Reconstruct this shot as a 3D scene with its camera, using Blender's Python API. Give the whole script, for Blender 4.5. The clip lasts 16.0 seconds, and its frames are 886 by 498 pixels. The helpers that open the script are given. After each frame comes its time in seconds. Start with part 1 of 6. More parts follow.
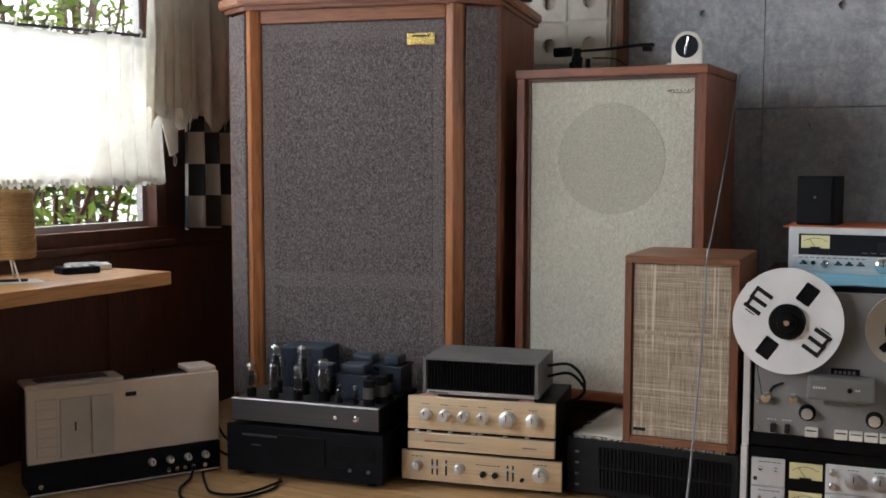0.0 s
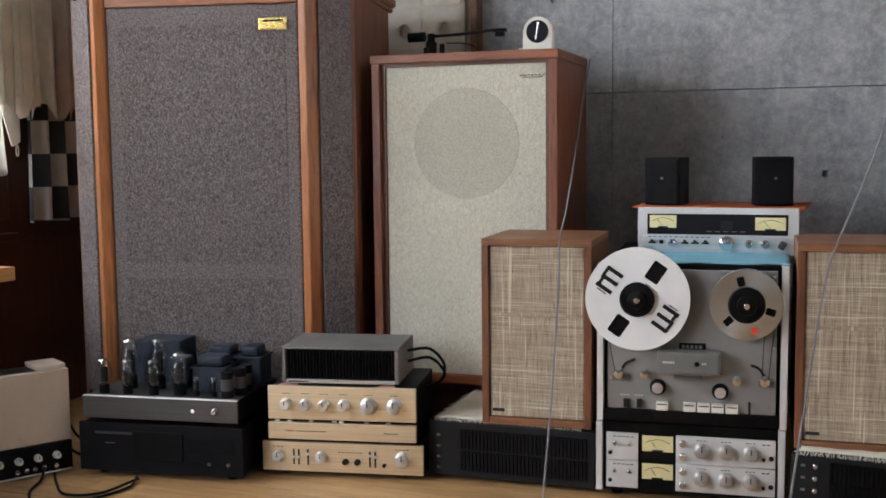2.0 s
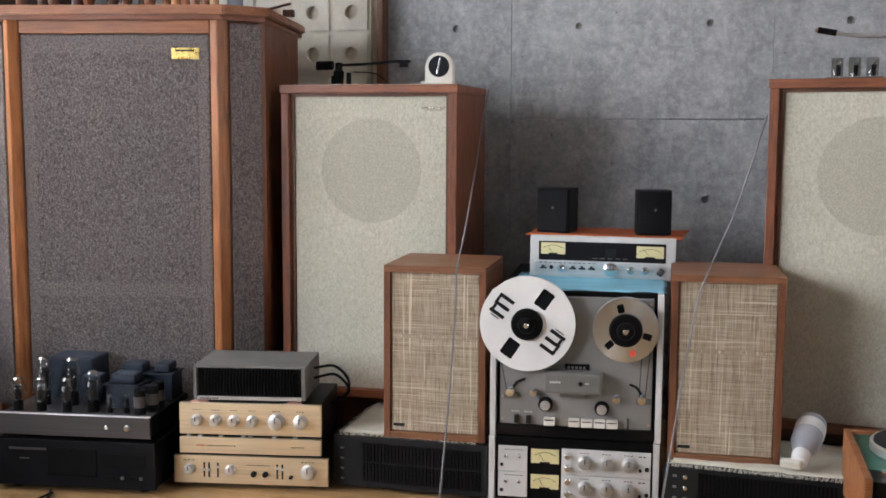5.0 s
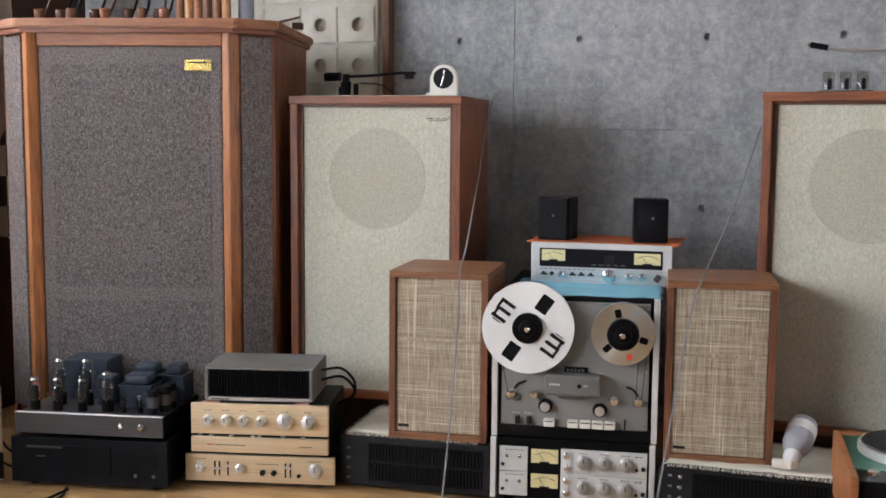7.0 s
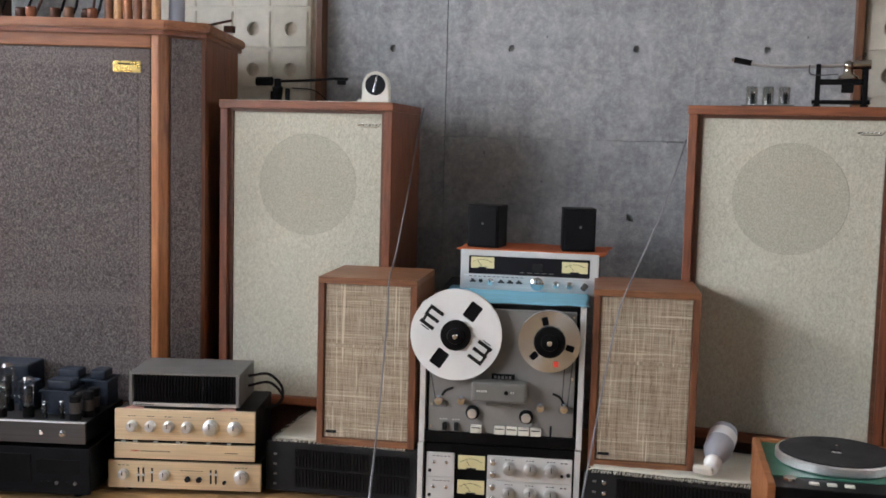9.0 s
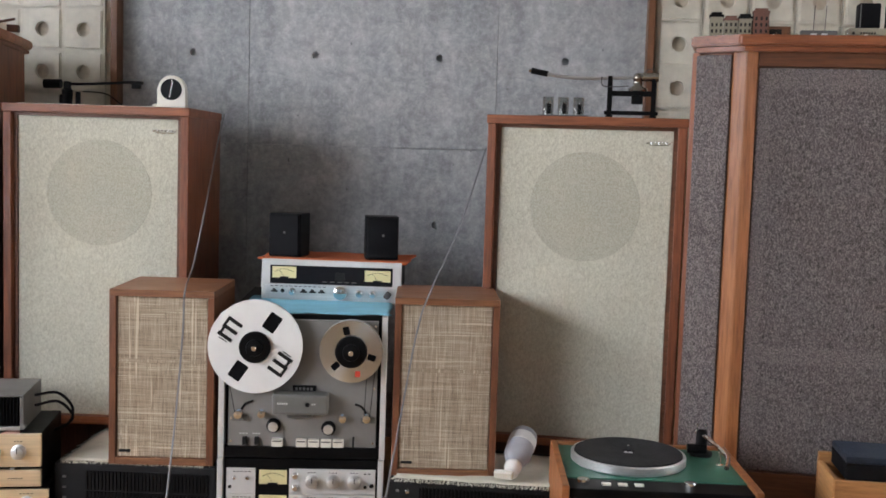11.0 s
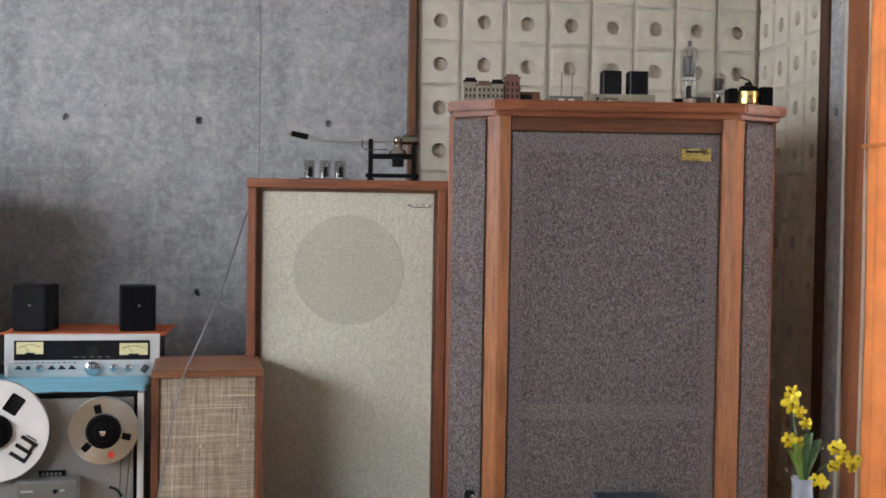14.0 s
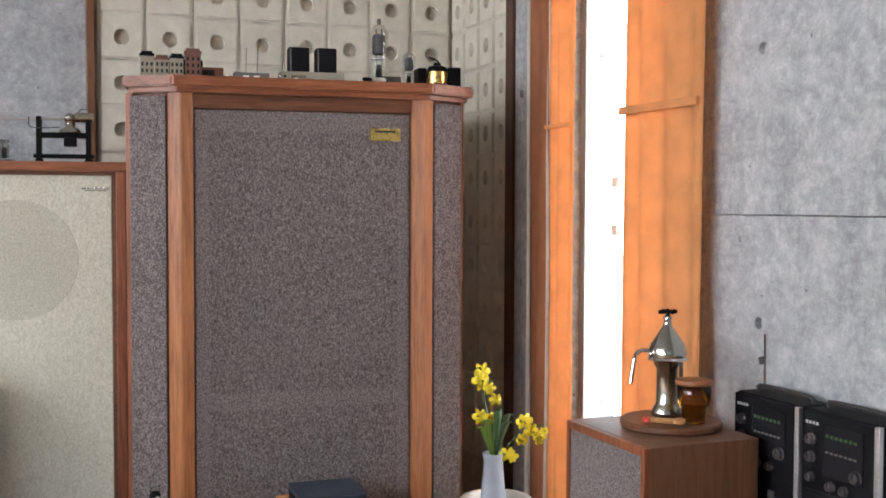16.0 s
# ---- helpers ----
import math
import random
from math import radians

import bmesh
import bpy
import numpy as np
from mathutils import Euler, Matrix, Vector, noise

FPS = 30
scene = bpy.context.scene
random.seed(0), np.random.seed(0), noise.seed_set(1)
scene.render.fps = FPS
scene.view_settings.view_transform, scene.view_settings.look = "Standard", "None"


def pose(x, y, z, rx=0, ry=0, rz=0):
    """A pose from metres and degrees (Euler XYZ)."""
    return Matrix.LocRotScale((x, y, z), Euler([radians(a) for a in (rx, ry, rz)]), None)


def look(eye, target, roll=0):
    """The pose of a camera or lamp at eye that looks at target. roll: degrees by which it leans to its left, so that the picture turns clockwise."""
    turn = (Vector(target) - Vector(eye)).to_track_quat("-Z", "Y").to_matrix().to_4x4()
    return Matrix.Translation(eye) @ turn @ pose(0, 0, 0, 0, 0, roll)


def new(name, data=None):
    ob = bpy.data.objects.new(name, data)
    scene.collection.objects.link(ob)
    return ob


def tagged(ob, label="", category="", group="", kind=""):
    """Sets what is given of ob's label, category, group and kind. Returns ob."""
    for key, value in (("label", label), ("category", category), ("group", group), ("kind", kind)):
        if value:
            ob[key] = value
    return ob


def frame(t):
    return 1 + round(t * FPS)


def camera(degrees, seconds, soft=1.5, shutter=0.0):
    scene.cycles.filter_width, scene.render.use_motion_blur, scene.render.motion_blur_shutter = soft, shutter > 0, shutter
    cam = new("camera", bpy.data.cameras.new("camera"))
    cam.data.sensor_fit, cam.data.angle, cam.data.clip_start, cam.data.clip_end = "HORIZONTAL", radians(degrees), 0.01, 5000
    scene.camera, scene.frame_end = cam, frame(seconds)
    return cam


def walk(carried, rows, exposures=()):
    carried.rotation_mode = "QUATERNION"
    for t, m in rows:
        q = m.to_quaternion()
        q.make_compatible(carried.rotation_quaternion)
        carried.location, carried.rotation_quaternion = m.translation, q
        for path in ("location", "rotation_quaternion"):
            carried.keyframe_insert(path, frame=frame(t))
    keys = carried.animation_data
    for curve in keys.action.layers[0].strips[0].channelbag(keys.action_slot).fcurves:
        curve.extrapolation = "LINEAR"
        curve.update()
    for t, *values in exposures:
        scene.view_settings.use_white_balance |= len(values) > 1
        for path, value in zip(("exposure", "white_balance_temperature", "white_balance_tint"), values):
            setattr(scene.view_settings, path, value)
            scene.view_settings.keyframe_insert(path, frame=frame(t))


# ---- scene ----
cam = camera(44.9, 16.0, soft=1.7)
PATH = [
    (0, (0.173, 0.062, 0.903), (-0.775, 1.816, 0.738), 0.1),
    (0.5, (0.174, 0.066, 0.901), (-0.739, 1.837, 0.722), 0.2),
    (1, (0.177, 0.072, 0.891), (-0.666, 1.874, 0.681), 0.1),
    (1.5, (0.186, 0.079, 0.892), (-0.615, 1.9, 0.683), -0.2),
    (2, (0.195, 0.08, 0.899), (-0.528, 1.935, 0.709), -0.6),
    (2.5, (0.213, 0.074, 0.903), (-0.451, 1.949, 0.692), -0.9),
    (3, (0.228, 0.065, 0.927), (-0.384, 1.957, 0.711), 0.7),
    (3.5, (0.24, 0.037, 0.961), (-0.332, 1.94, 0.733), 1.6),
    (4, (0.248, 0.004, 1.0), (-0.297, 1.91, 0.734), 0.3),
    (4.5, (0.26, -0.039, 1.021), (-0.299, 1.868, 0.792), 0.2),
    (7, (0.301, -0.178, 1.039), (-0.269, 1.728, 0.834), 0.5),
    (7.5, (0.298, -0.186, 1.044), (-0.268, 1.722, 0.84), 0.6),
    (8, (0.302, -0.193, 1.041), (-0.271, 1.713, 0.842), 0.7),
    (8.5, (0.309, -0.191, 1.044), (-0.233, 1.724, 0.847), 1.0),
    (9, (0.318, -0.184, 1.043), (-0.135, 1.755, 0.851), 1.5),
    (9.5, (0.334, -0.172, 1.035), (-0.013, 1.787, 0.837), 1.7),
    (12, (0.404, -0.128, 1.055), (0.438, 1.867, 0.922), 1.9),
    (12.5, (0.421, -0.116, 1.052), (0.566, 1.875, 0.94), 1.9),
    (13, (0.429, -0.098, 1.061), (0.661, 1.886, 0.967), 1.5),
    (13.5, (0.434, -0.1, 1.064), (0.697, 1.882, 0.996), 1.1),
    (14, (0.435, -0.102, 1.067), (0.704, 1.879, 1.013), 0.9),
    (14.5, (0.437, -0.103, 1.063), (0.729, 1.875, 1.009), 1.0),
    (15, (0.46, -0.086, 1.065), (0.856, 1.873, 0.994), 0.8),
    (15.5, (0.497, -0.054, 1.08), (1.062, 1.863, 1.008), 0.2),
    (16, (0.547, -0.028, 1.07), (1.311, 1.818, 0.986), 0.2),
]
walk(cam, [(t, look(eye, target, roll)) for t, eye, target, roll in PATH],
     [(0.0, -0.72), (1.0, -0.78), (2.5, -0.18), (4.5, -0.15), (7.5, -0.17), (9.0, -0.27), (9.5, -0.5), (12.0, -0.02), (14.0, -0.18), (16.0, 0.08)])

# world: bright hazy daylight outside
world = bpy.data.worlds.new("daylight")
scene.world = world
world.use_nodes = True
wn = world.node_tree
sky = wn.nodes.new("ShaderNodeTexSky")
sky.sky_type, sky.sun_disc, sky.sun_elevation, sky.sun_rotation = "NISHITA", False, radians(48), radians(0)
wn.links.new(sky.outputs[0], wn.nodes["Background"].inputs[0])
wn.nodes["Background"].inputs[1].default_value = 0.07


def area_lamp(name, m, w, h, power, colour):
    data = bpy.data.lights.new(name, "AREA")
    data.shape, data.size, data.size_y, data.energy, data.color = "RECTANGLE", w, h, power, colour
    ob = new(name, data)
    ob.matrix_world = m
    return ob


# daylight in the openings: the big garden window behind the viewer, the side windows
area_lamp("daylight_south", look((-0.6, -3.32, 1.75), (-0.4, 3, 1.0)), 2.9, 1.3, 2.5, (0.86, 0.94, 1.0))
for wy in (-1.1, -0.35, 0.4):
    area_lamp("daylight_west", look((-2.56, wy, 1.4), (-1.56, wy + 1.2, 1.33)), 0.7, 1.2, 24, (0.875, 0.91, 1.0))
area_lamp("daylight_desk", look((-2.56, 1.9, 1.07), (0, 1.9, 1.0)), 1.8, 0.38, 34, (0.88, 0.915, 1.0))
area_lamp("daylight_desk", look((-2.56, 1.75, 1.8), (0, 1.75, 1.5)), 2.0, 0.46, 44, (0.88, 0.915, 1.0))
area_lamp("daylight_east", look((2.32, 2.55, 1.3), (0, 2.5, 1.2)), 0.7, 2.0, 24, (0.88, 0.94, 1.0))
sun = new("sun", bpy.data.lights.new("sun", "SUN"))
sun.data.energy, sun.data.angle, sun.data.color = 4.0, radians(0.6), (1.0, 0.95, 0.87)
sun.matrix_world = look((0, 0, 0), (0.05, -0.67, -0.74))


# ---------- materials ----------
def material(name, colour=(0.5, 0.5, 0.5), rough=0.6, metal=0.0, **more):
    m = bpy.data.materials.new(name)
    m.use_nodes = True
    b = m.node_tree.nodes["Principled BSDF"]
    b.inputs["Base Color"].default_value = (*colour, 1)
    b.inputs["Roughness"].default_value = rough
    b.inputs["Metallic"].default_value = metal
    for key, value in more.items():
        b.inputs[key.replace("_", " ")].default_value = value
    return m


def nodes_of(m):
    t = m.node_tree
    return t, t.nodes["Principled BSDF"], t.nodes.new, t.links.new


def coords(m, scale=(1, 1, 1), shift=False):
    t, b, add, link = nodes_of(m)
    c, mp = add("ShaderNodeTexCoord"), add("ShaderNodeMapping")
    mp.inputs["Scale"].default_value = scale
    link(c.outputs["Object"], mp.inputs[0])
    if shift:
        o, mul = add("ShaderNodeObjectInfo"), add("ShaderNodeVectorMath")
        mul.operation = "SCALE"
        mul.inputs[0].default_value = (37.0, 19.0, 53.0)
        link(o.outputs["Random"], mul.inputs["Scale"])
        link(mul.outputs[0], mp.inputs["Location"])
    return mp.outputs[0]


def tex_noise(m, vec, scale, detail=4, rough=0.6, distort=0.0):
    t, b, add, link = nodes_of(m)
    n = add("ShaderNodeTexNoise")
    n.inputs["Scale"].default_value, n.inputs["Detail"].default_value = scale, detail
    n.inputs["Roughness"].default_value, n.inputs["Distortion"].default_value = rough, distort
    link(vec, n.inputs["Vector"])
    return n.outputs["Fac"]


def ramp(m, fac, stops):
    t, b, add, link = nodes_of(m)
    r = add("ShaderNodeValToRGB")
    while len(r.color_ramp.elements) < len(stops):
        r.color_ramp.elements.new(0.5)
    for e, (p, c) in zip(r.color_ramp.elements, stops):
        e.position, e.color = p, (*c, 1)
    link(fac, r.inputs[0])
    return r.outputs[0]


def blend(m, fac, a, c, mode="MIX"):
    t, b, add, link = nodes_of(m)
    x = add("ShaderNodeMix")
    x.data_type, x.blend_type = "RGBA", mode
    for socket, value in ((x.inputs[0], fac), (x.inputs[6], a), (x.inputs[7], c)):
        if isinstance(value, (int, float)):
            socket.default_value = value
        elif isinstance(value, tuple):
            socket.default_value = (*value, 1)
        else:
            link(value, socket)
    return x.outputs[2]


def finish(m, colour=None, height=None, bump=0.3, dist=0.002, rough=None):
    t, b, add, link = nodes_of(m)
    if colour is not None:
        link(colour, b.inputs["Base Color"])
    if height is not None:
        n = add("ShaderNodeBump")
        n.inputs["Strength"].default_value, n.inputs["Distance"].default_value = bump, dist
        link(height, n.inputs["Height"])
        link(n.outputs[0], b.inputs["Normal"])
    if rough is not None:
        r = add("ShaderNodeMapRange")
        r.inputs[3].default_value, r.inputs[4].default_value = rough
        link(tex_noise(m, coords(m), 9, 3), r.inputs[0])
        link(r.outputs[0], b.inputs["Roughness"])
    return m


def wood(name, dark, light, along="z", rough=(0.35, 0.55), ring=1.0):
    m = material(name, light, 0.45)
    k = {"x": (1.2, 16, 16), "y": (16, 1.2, 16), "z": (16, 16, 1.2)}[along]
    v = coords(m, tuple(ring * q for q in k), True)
    big = tex_noise(m, v, 1.3, 5, 0.62, 1.1)
    fine = tex_noise(m, v, 9.0, 3, 0.7)
    mid = tuple((a + c) / 2 for a, c in zip(dark, light))
    col = ramp(m, big, [(0.3, dark), (0.5, mid), (0.7, light)])
    col = blend(m, 0.35, col, ramp(m, fine, [(0.35, tuple(0.6 * q for q in dark)), (0.6, light)]))
    return finish(m, col, fine, 0.12, 0.001, rough)


def concrete_mat():
    m = material("cast_concrete", (0.3, 0.31, 0.32), 0.75)
    v = coords(m)
    wide = tex_noise(m, v, 1.3, 6, 0.62, 0.4)
    mid = tex_noise(m, v, 9.0, 8, 0.78, 0.5)
    fine = tex_noise(m, v, 70.0, 3, 0.6)
    drip = tex_noise(m, coords(m, (5, 5, 0.5)), 1.6, 4, 0.6, 0.3)
    col = ramp(m, wide, [(0.32, (0.22, 0.23, 0.24)), (0.5, (0.355, 0.367, 0.378)), (0.7, (0.5, 0.505, 0.505))])
    col = blend(m, 0.58, col, ramp(m, mid, [(0.39, (0.14, 0.147, 0.155)), (0.51, (0.36, 0.37, 0.38)), (0.62, (0.62, 0.622, 0.615))]))
    col = blend(m, 0.35, col, ramp(m, drip, [(0.38, (0.2, 0.207, 0.212)), (0.6, (0.46, 0.465, 0.465))]))
    pits = ramp(m, tex_noise(m, v, 42.0, 2, 0.5), [(0.25, (0.06, 0.06, 0.06)), (0.29, (1, 1, 1))])
    col = blend(m, 1.0, col, pits, "MULTIPLY")
    col = blend(m, 0.27, col, ramp(m, tex_noise(m, v, 34.0, 6, 0.82), [(0.36, (0.1, 0.106, 0.113)), (0.5, (0.35, 0.365, 0.38)), (0.62, (0.74, 0.745, 0.74))]))
    return finish(m, col, blend(m, 0.4, mid, fine), 0.35, 0.004, (0.55, 0.85))


def tweed(name, dark, mid, light, scale, bump=0.5):
    m = material(name, mid, 0.95)
    v = coords(m, (1, 1, 0.6))
    a = tex_noise(m, v, scale, 2, 0.8)
    c = tex_noise(m, v, scale * 0.35, 3, 0.7)
    wide = tex_noise(m, v, 3.0, 3, 0.5)
    col = ramp(m, a, [(0.38, dark), (0.5, mid), (0.62, light)])
    col = blend(m, 0.25, col, ramp(m, c, [(0.4, dark), (0.6, light)]))
    col = blend(m, 0.25, col, ramp(m, wide, [(0.35, tuple(0.75 * q for q in mid)), (0.65, tuple(1.2 * q for q in mid))]))
    return finish(m, col, a, bump, 0.002)


def linen_mat():
    m = material("slubbed_linen", (0.4, 0.34, 0.25), 0.95)
    warp = tex_noise(m, coords(m, (330, 330, 9), True), 1.0, 2, 0.7)
    weft = tex_noise(m, coords(m, (9, 9, 330), True), 1.0, 2, 0.7)
    slub = tex_noise(m, coords(m, (150, 150, 3.5), True), 1.0, 1, 0.4)
    col = ramp(m, warp, [(0.3, (0.15, 0.112, 0.075)), (0.5, (0.36, 0.285, 0.205)), (0.68, (0.6, 0.51, 0.39))])
    col = blend(m, 0.5, col, ramp(m, weft, [(0.3, (0.17, 0.127, 0.085)), (0.52, (0.37, 0.295, 0.215)), (0.7, (0.64, 0.55, 0.43))]))
    col = blend(m, ramp(m, slub, [(0.65, (0, 0, 0)), (0.7, (0.6, 0.6, 0.6))]), col, (0.74, 0.66, 0.5))
    cross = tex_noise(m, coords(m, (4, 4, 190), True), 1.0, 1, 0.4)
    col = blend(m, ramp(m, cross, [(0.67, (0, 0, 0)), (0.71, (0.5, 0.5, 0.5))]), col, (0.74, 0.66, 0.5))
    gaps = tex_noise(m, coords(m, (230, 230, 20), True), 1.0, 2, 0.6)
    col = blend(m, ramp(m, gaps, [(0.3, (0.55, 0.55, 0.55)), (0.4, (0, 0, 0))]), col, (0.12, 0.085, 0.055))
    return finish(m, col, warp, 0.4, 0.001)


def metal(name, colour, rough=0.35, brushed="x", amount=0.12):
    m = material(name, colour, rough, 0.9)
    k = {"x": (3, 260, 260), "z": (260, 260, 3)}[brushed]
    n = tex_noise(m, coords(m, k, True), 1.0, 2, 0.6)
    col = blend(m, ramp(m, n, [(0.3, (0, 0, 0)), (0.7, (1, 1, 1))]), tuple((1 - amount) * q for q in colour), tuple(min(1, (1 + amount) * q) for q in colour))
    return finish(m, col, None, rough=(rough - 0.06, rough + 0.12))


def worn(name, colour, rough=0.5, spread=0.18, scale=14.0, bump=0.08, metallic=0.0):
    m = material(name, colour, rough, metallic)
    v = coords(m, (1, 1, 1), True)
    n, f = tex_noise(m, v, scale, 5, 0.65), tex_noise(m, v, scale * 14, 2, 0.6)
    col = ramp(m, n, [(0.3, tuple((1 - spread) * q for q in colour)), (0.7, tuple(min(1, (1 + spread) * q) for q in colour))])
    return finish(m, col, f, bump, 0.001, (max(0.05, rough - 0.1), min(1, rough + 0.15)))


def cloth(name, colour, through_light=0.35, stripes=None, along=(1, 1, 1)):
    m = material(name, colour, 0.9)
    t, b, add, link = nodes_of(m)
    v = coords(m, (1, 1, 1), True)
    weave = tex_noise(m, v, 420, 1, 0.5)
    n = tex_noise(m, v, 11, 4, 0.6)
    col = ramp(m, n, [(0.3, tuple(0.86 * q for q in colour)), (0.7, tuple(min(1, 1.08 * q) for q in colour))])
    if stripes:
        ch = add("ShaderNodeTexChecker")
        ch.inputs["Scale"].default_value = 1.0
        link(coords(m, along), ch.inputs["Vector"])
        col = blend(m, ch.outputs["Fac"], col, stripes)
    finish(m, col, weave, 0.3, 0.001)
    tr, mix = add("ShaderNodeBsdfTranslucent"), add("ShaderNodeMixShader")
    link(col, tr.inputs[0])
    mix.inputs[0].default_value = through_light
    link(b.outputs[0], mix.inputs[1])
    link(tr.outputs[0], mix.inputs[2])
    link(mix.outputs[0], t.nodes["Material Output"].inputs[0])
    return m


def plank_mat():
    m = material("oak_planks", (0.42, 0.26, 0.12), 0.4)
    t, b, add, link = nodes_of(m)
    v = coords(m, (1.5, 22, 22), True)
    g = tex_noise(m, v, 1.6, 5, 0.65, 1.0)
    f = tex_noise(m, v, 8.0, 3, 0.7)
    col = ramp(m, g, [(0.3, (0.27, 0.145, 0.055)), (0.5, (0.44, 0.265, 0.115)), (0.72, (0.56, 0.36, 0.17))])
    col = blend(m, 0.25, col, ramp(m, f, [(0.35, (0.2, 0.11, 0.045)), (0.6, (0.55, 0.35, 0.17))]))
    o = add("ShaderNodeObjectInfo")
    col = blend(m, 1.0, col, ramp(m, o.outputs["Random"], [(0.0, (0.8, 0.78, 0.76)), (1.0, (1, 1, 1))]), "MULTIPLY")
    return finish(m, col, f, 0.08, 0.001, (0.25, 0.45))


def glass_mat(name, colour=(1, 1, 1), rough=0.02):
    return material(name, colour, rough, Transmission_Weight=1.0, IOR=1.45)


def thin_glass(name):
    """A thin clear wall of glass: see-through, with reflections that grow at the rim."""
    m = material(name, (1, 1, 1), 0.05)
    t, b, add, link = nodes_of(m)
    tr, gl, mix, lw = add("ShaderNodeBsdfTransparent"), add("ShaderNodeBsdfGlossy"), add("ShaderNodeMixShader"), add("ShaderNodeLayerWeight")
    tr.inputs[0].default_value = (0.93, 0.94, 0.93, 1)
    gl.inputs["Roughness"].default_value = 0.04
    lw.inputs[0].default_value = 0.4
    mr = add("ShaderNodeMapRange")
    mr.inputs[3].default_value, mr.inputs[4].default_value = 0.035, 0.32
    link(lw.outputs["Facing"], mr.inputs[0])
    link(mr.outputs[0], mix.inputs[0])
    link(tr.outputs[0], mix.inputs[1])
    link(gl.outputs[0], mix.inputs[2])
    link(mix.outputs[0], t.nodes["Material Output"].inputs[0])
    return m


concrete = concrete_mat()
tile_clay = worn("cream_ceramic", (0.64, 0.6, 0.5), 0.45, 0.1, 18)
tile_back = worn("buff_clay", (0.57, 0.5, 0.4), 0.8, 0.15, 30)
wood_dark = wood("dark_stained_panel", (0.036, 0.012, 0.007), (0.105, 0.036, 0.018))
wood_trim = wood("brown_trim_wood", (0.1, 0.04, 0.018), (0.2, 0.085, 0.04))
teak_z = wood("red_teak_upright", (0.1, 0.027, 0.011), (0.29, 0.092, 0.036))
teak_x = wood("red_teak_level", (0.12, 0.034, 0.013), (0.32, 0.105, 0.042), "x")
honey_z = wood("honey_teak_upright", (0.19, 0.062, 0.02), (0.45, 0.175, 0.06))
honey_x = wood("honey_teak_level", (0.18, 0.06, 0.02), (0.4, 0.15, 0.055), "x")
brown_x = wood("dark_brown_rail", (0.07, 0.025, 0.012), (0.17, 0.065, 0.028), "x")
walnut_z = wood("walnut_upright", (0.1, 0.035, 0.016), (0.24, 0.09, 0.04))
walnut_x = wood("walnut_level", (0.14, 0.055, 0.026), (0.3, 0.13, 0.06), "x")
oak_y = wood("orange_oak_top", (0.36, 0.17, 0.06), (0.62, 0.34, 0.14), "y", (0.25, 0.4))
oak_x = wood("orange_oak_edge", (0.3, 0.13, 0.045), (0.56, 0.28, 0.11), "x")
planks = plank_mat()
grey_tweed = tweed("grey_brown_tweed", (0.028, 0.023, 0.023), (0.112, 0.093, 0.091), (0.36, 0.31, 0.305), 360, 0.8)
# same tweed, darkened for the unlit hollow that shows through it
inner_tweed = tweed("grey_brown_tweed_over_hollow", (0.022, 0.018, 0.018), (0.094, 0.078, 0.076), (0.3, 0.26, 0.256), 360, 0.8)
cream_tweed = tweed("cream_grille_cloth", (0.41, 0.395, 0.31), (0.55, 0.535, 0.44), (0.68, 0.67, 0.565), 270, 0.3)
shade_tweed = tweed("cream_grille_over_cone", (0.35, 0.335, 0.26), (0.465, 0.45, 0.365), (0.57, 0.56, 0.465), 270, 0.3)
linen = linen_mat()
brass = metal("polished_brass", (0.72, 0.53, 0.18), 0.25)
champagne = metal("champagne_aluminium", (0.8, 0.66, 0.46), 0.42)
silver = metal("brushed_silver", (0.72, 0.72, 0.72), 0.34)
pale_metal = metal("pale_grey_anodised", (0.5, 0.49, 0.48), 0.42)
spun = metal("spun_aluminium", (0.74, 0.74, 0.75), 0.34)
chrome = material("chrome", (0.82, 0.82, 0.83), 0.12, 1.0)
gunmetal = metal("dark_grey_anodised", (0.1, 0.095, 0.095), 0.45)
grey_panel = worn("warm_grey_enamel", (0.235, 0.225, 0.215), 0.5, 0.06)
taupe_panel = worn("taupe_enamel_cover", (0.15, 0.15, 0.14), 0.45, 0.06)
black = worn("black_enamel", (0.004, 0.004, 0.0045), 0.45, 0.3)
black_satin = worn("black_satin_plastic", (0.006, 0.006, 0.0075), 0.6, 0.3)
charcoal = worn("charcoal_paint", (0.017, 0.017, 0.018), 0.55, 0.25)
satin_silver = worn("satin_silver_paint", (0.6, 0.59, 0.575), 0.4, 0.05)
navy = worn("hammered_navy", (0.022, 0.03, 0.045), 0.4, 0.25, 40, 0.3)
ash_grey = worn("ash_grey_metal", (0.13, 0.125, 0.12), 0.5, 0.1)
white_plastic = worn("aged_white_plastic", (0.76, 0.73, 0.65), 0.45, 0.06)
white_paint = worn("white_enamel", (0.78, 0.78, 0.77), 0.35, 0.04)
beige = worn("beige_enamel", (0.5, 0.415, 0.335), 0.55, 0.06)
beige_dark = worn("taupe_enamel_door", (0.38, 0.345, 0.3), 0.55, 0.06)
meter_face = worn("cream_meter_card", (0.74, 0.66, 0.35), 0.5, 0.06)
dark_glass = material("smoked_dial_glass", (0.015, 0.015, 0.018), 0.08)
ink = material("black_ink", (0.02, 0.02, 0.02), 0.6)
print_grey = material("pale_print", (0.6, 0.6, 0.58), 0.6)
red_label = worn("red_label", (0.6, 0.05, 0.03), 0.5)
clear = thin_glass("clear_thin_glass")
window_glass = glass_mat("window_glass")
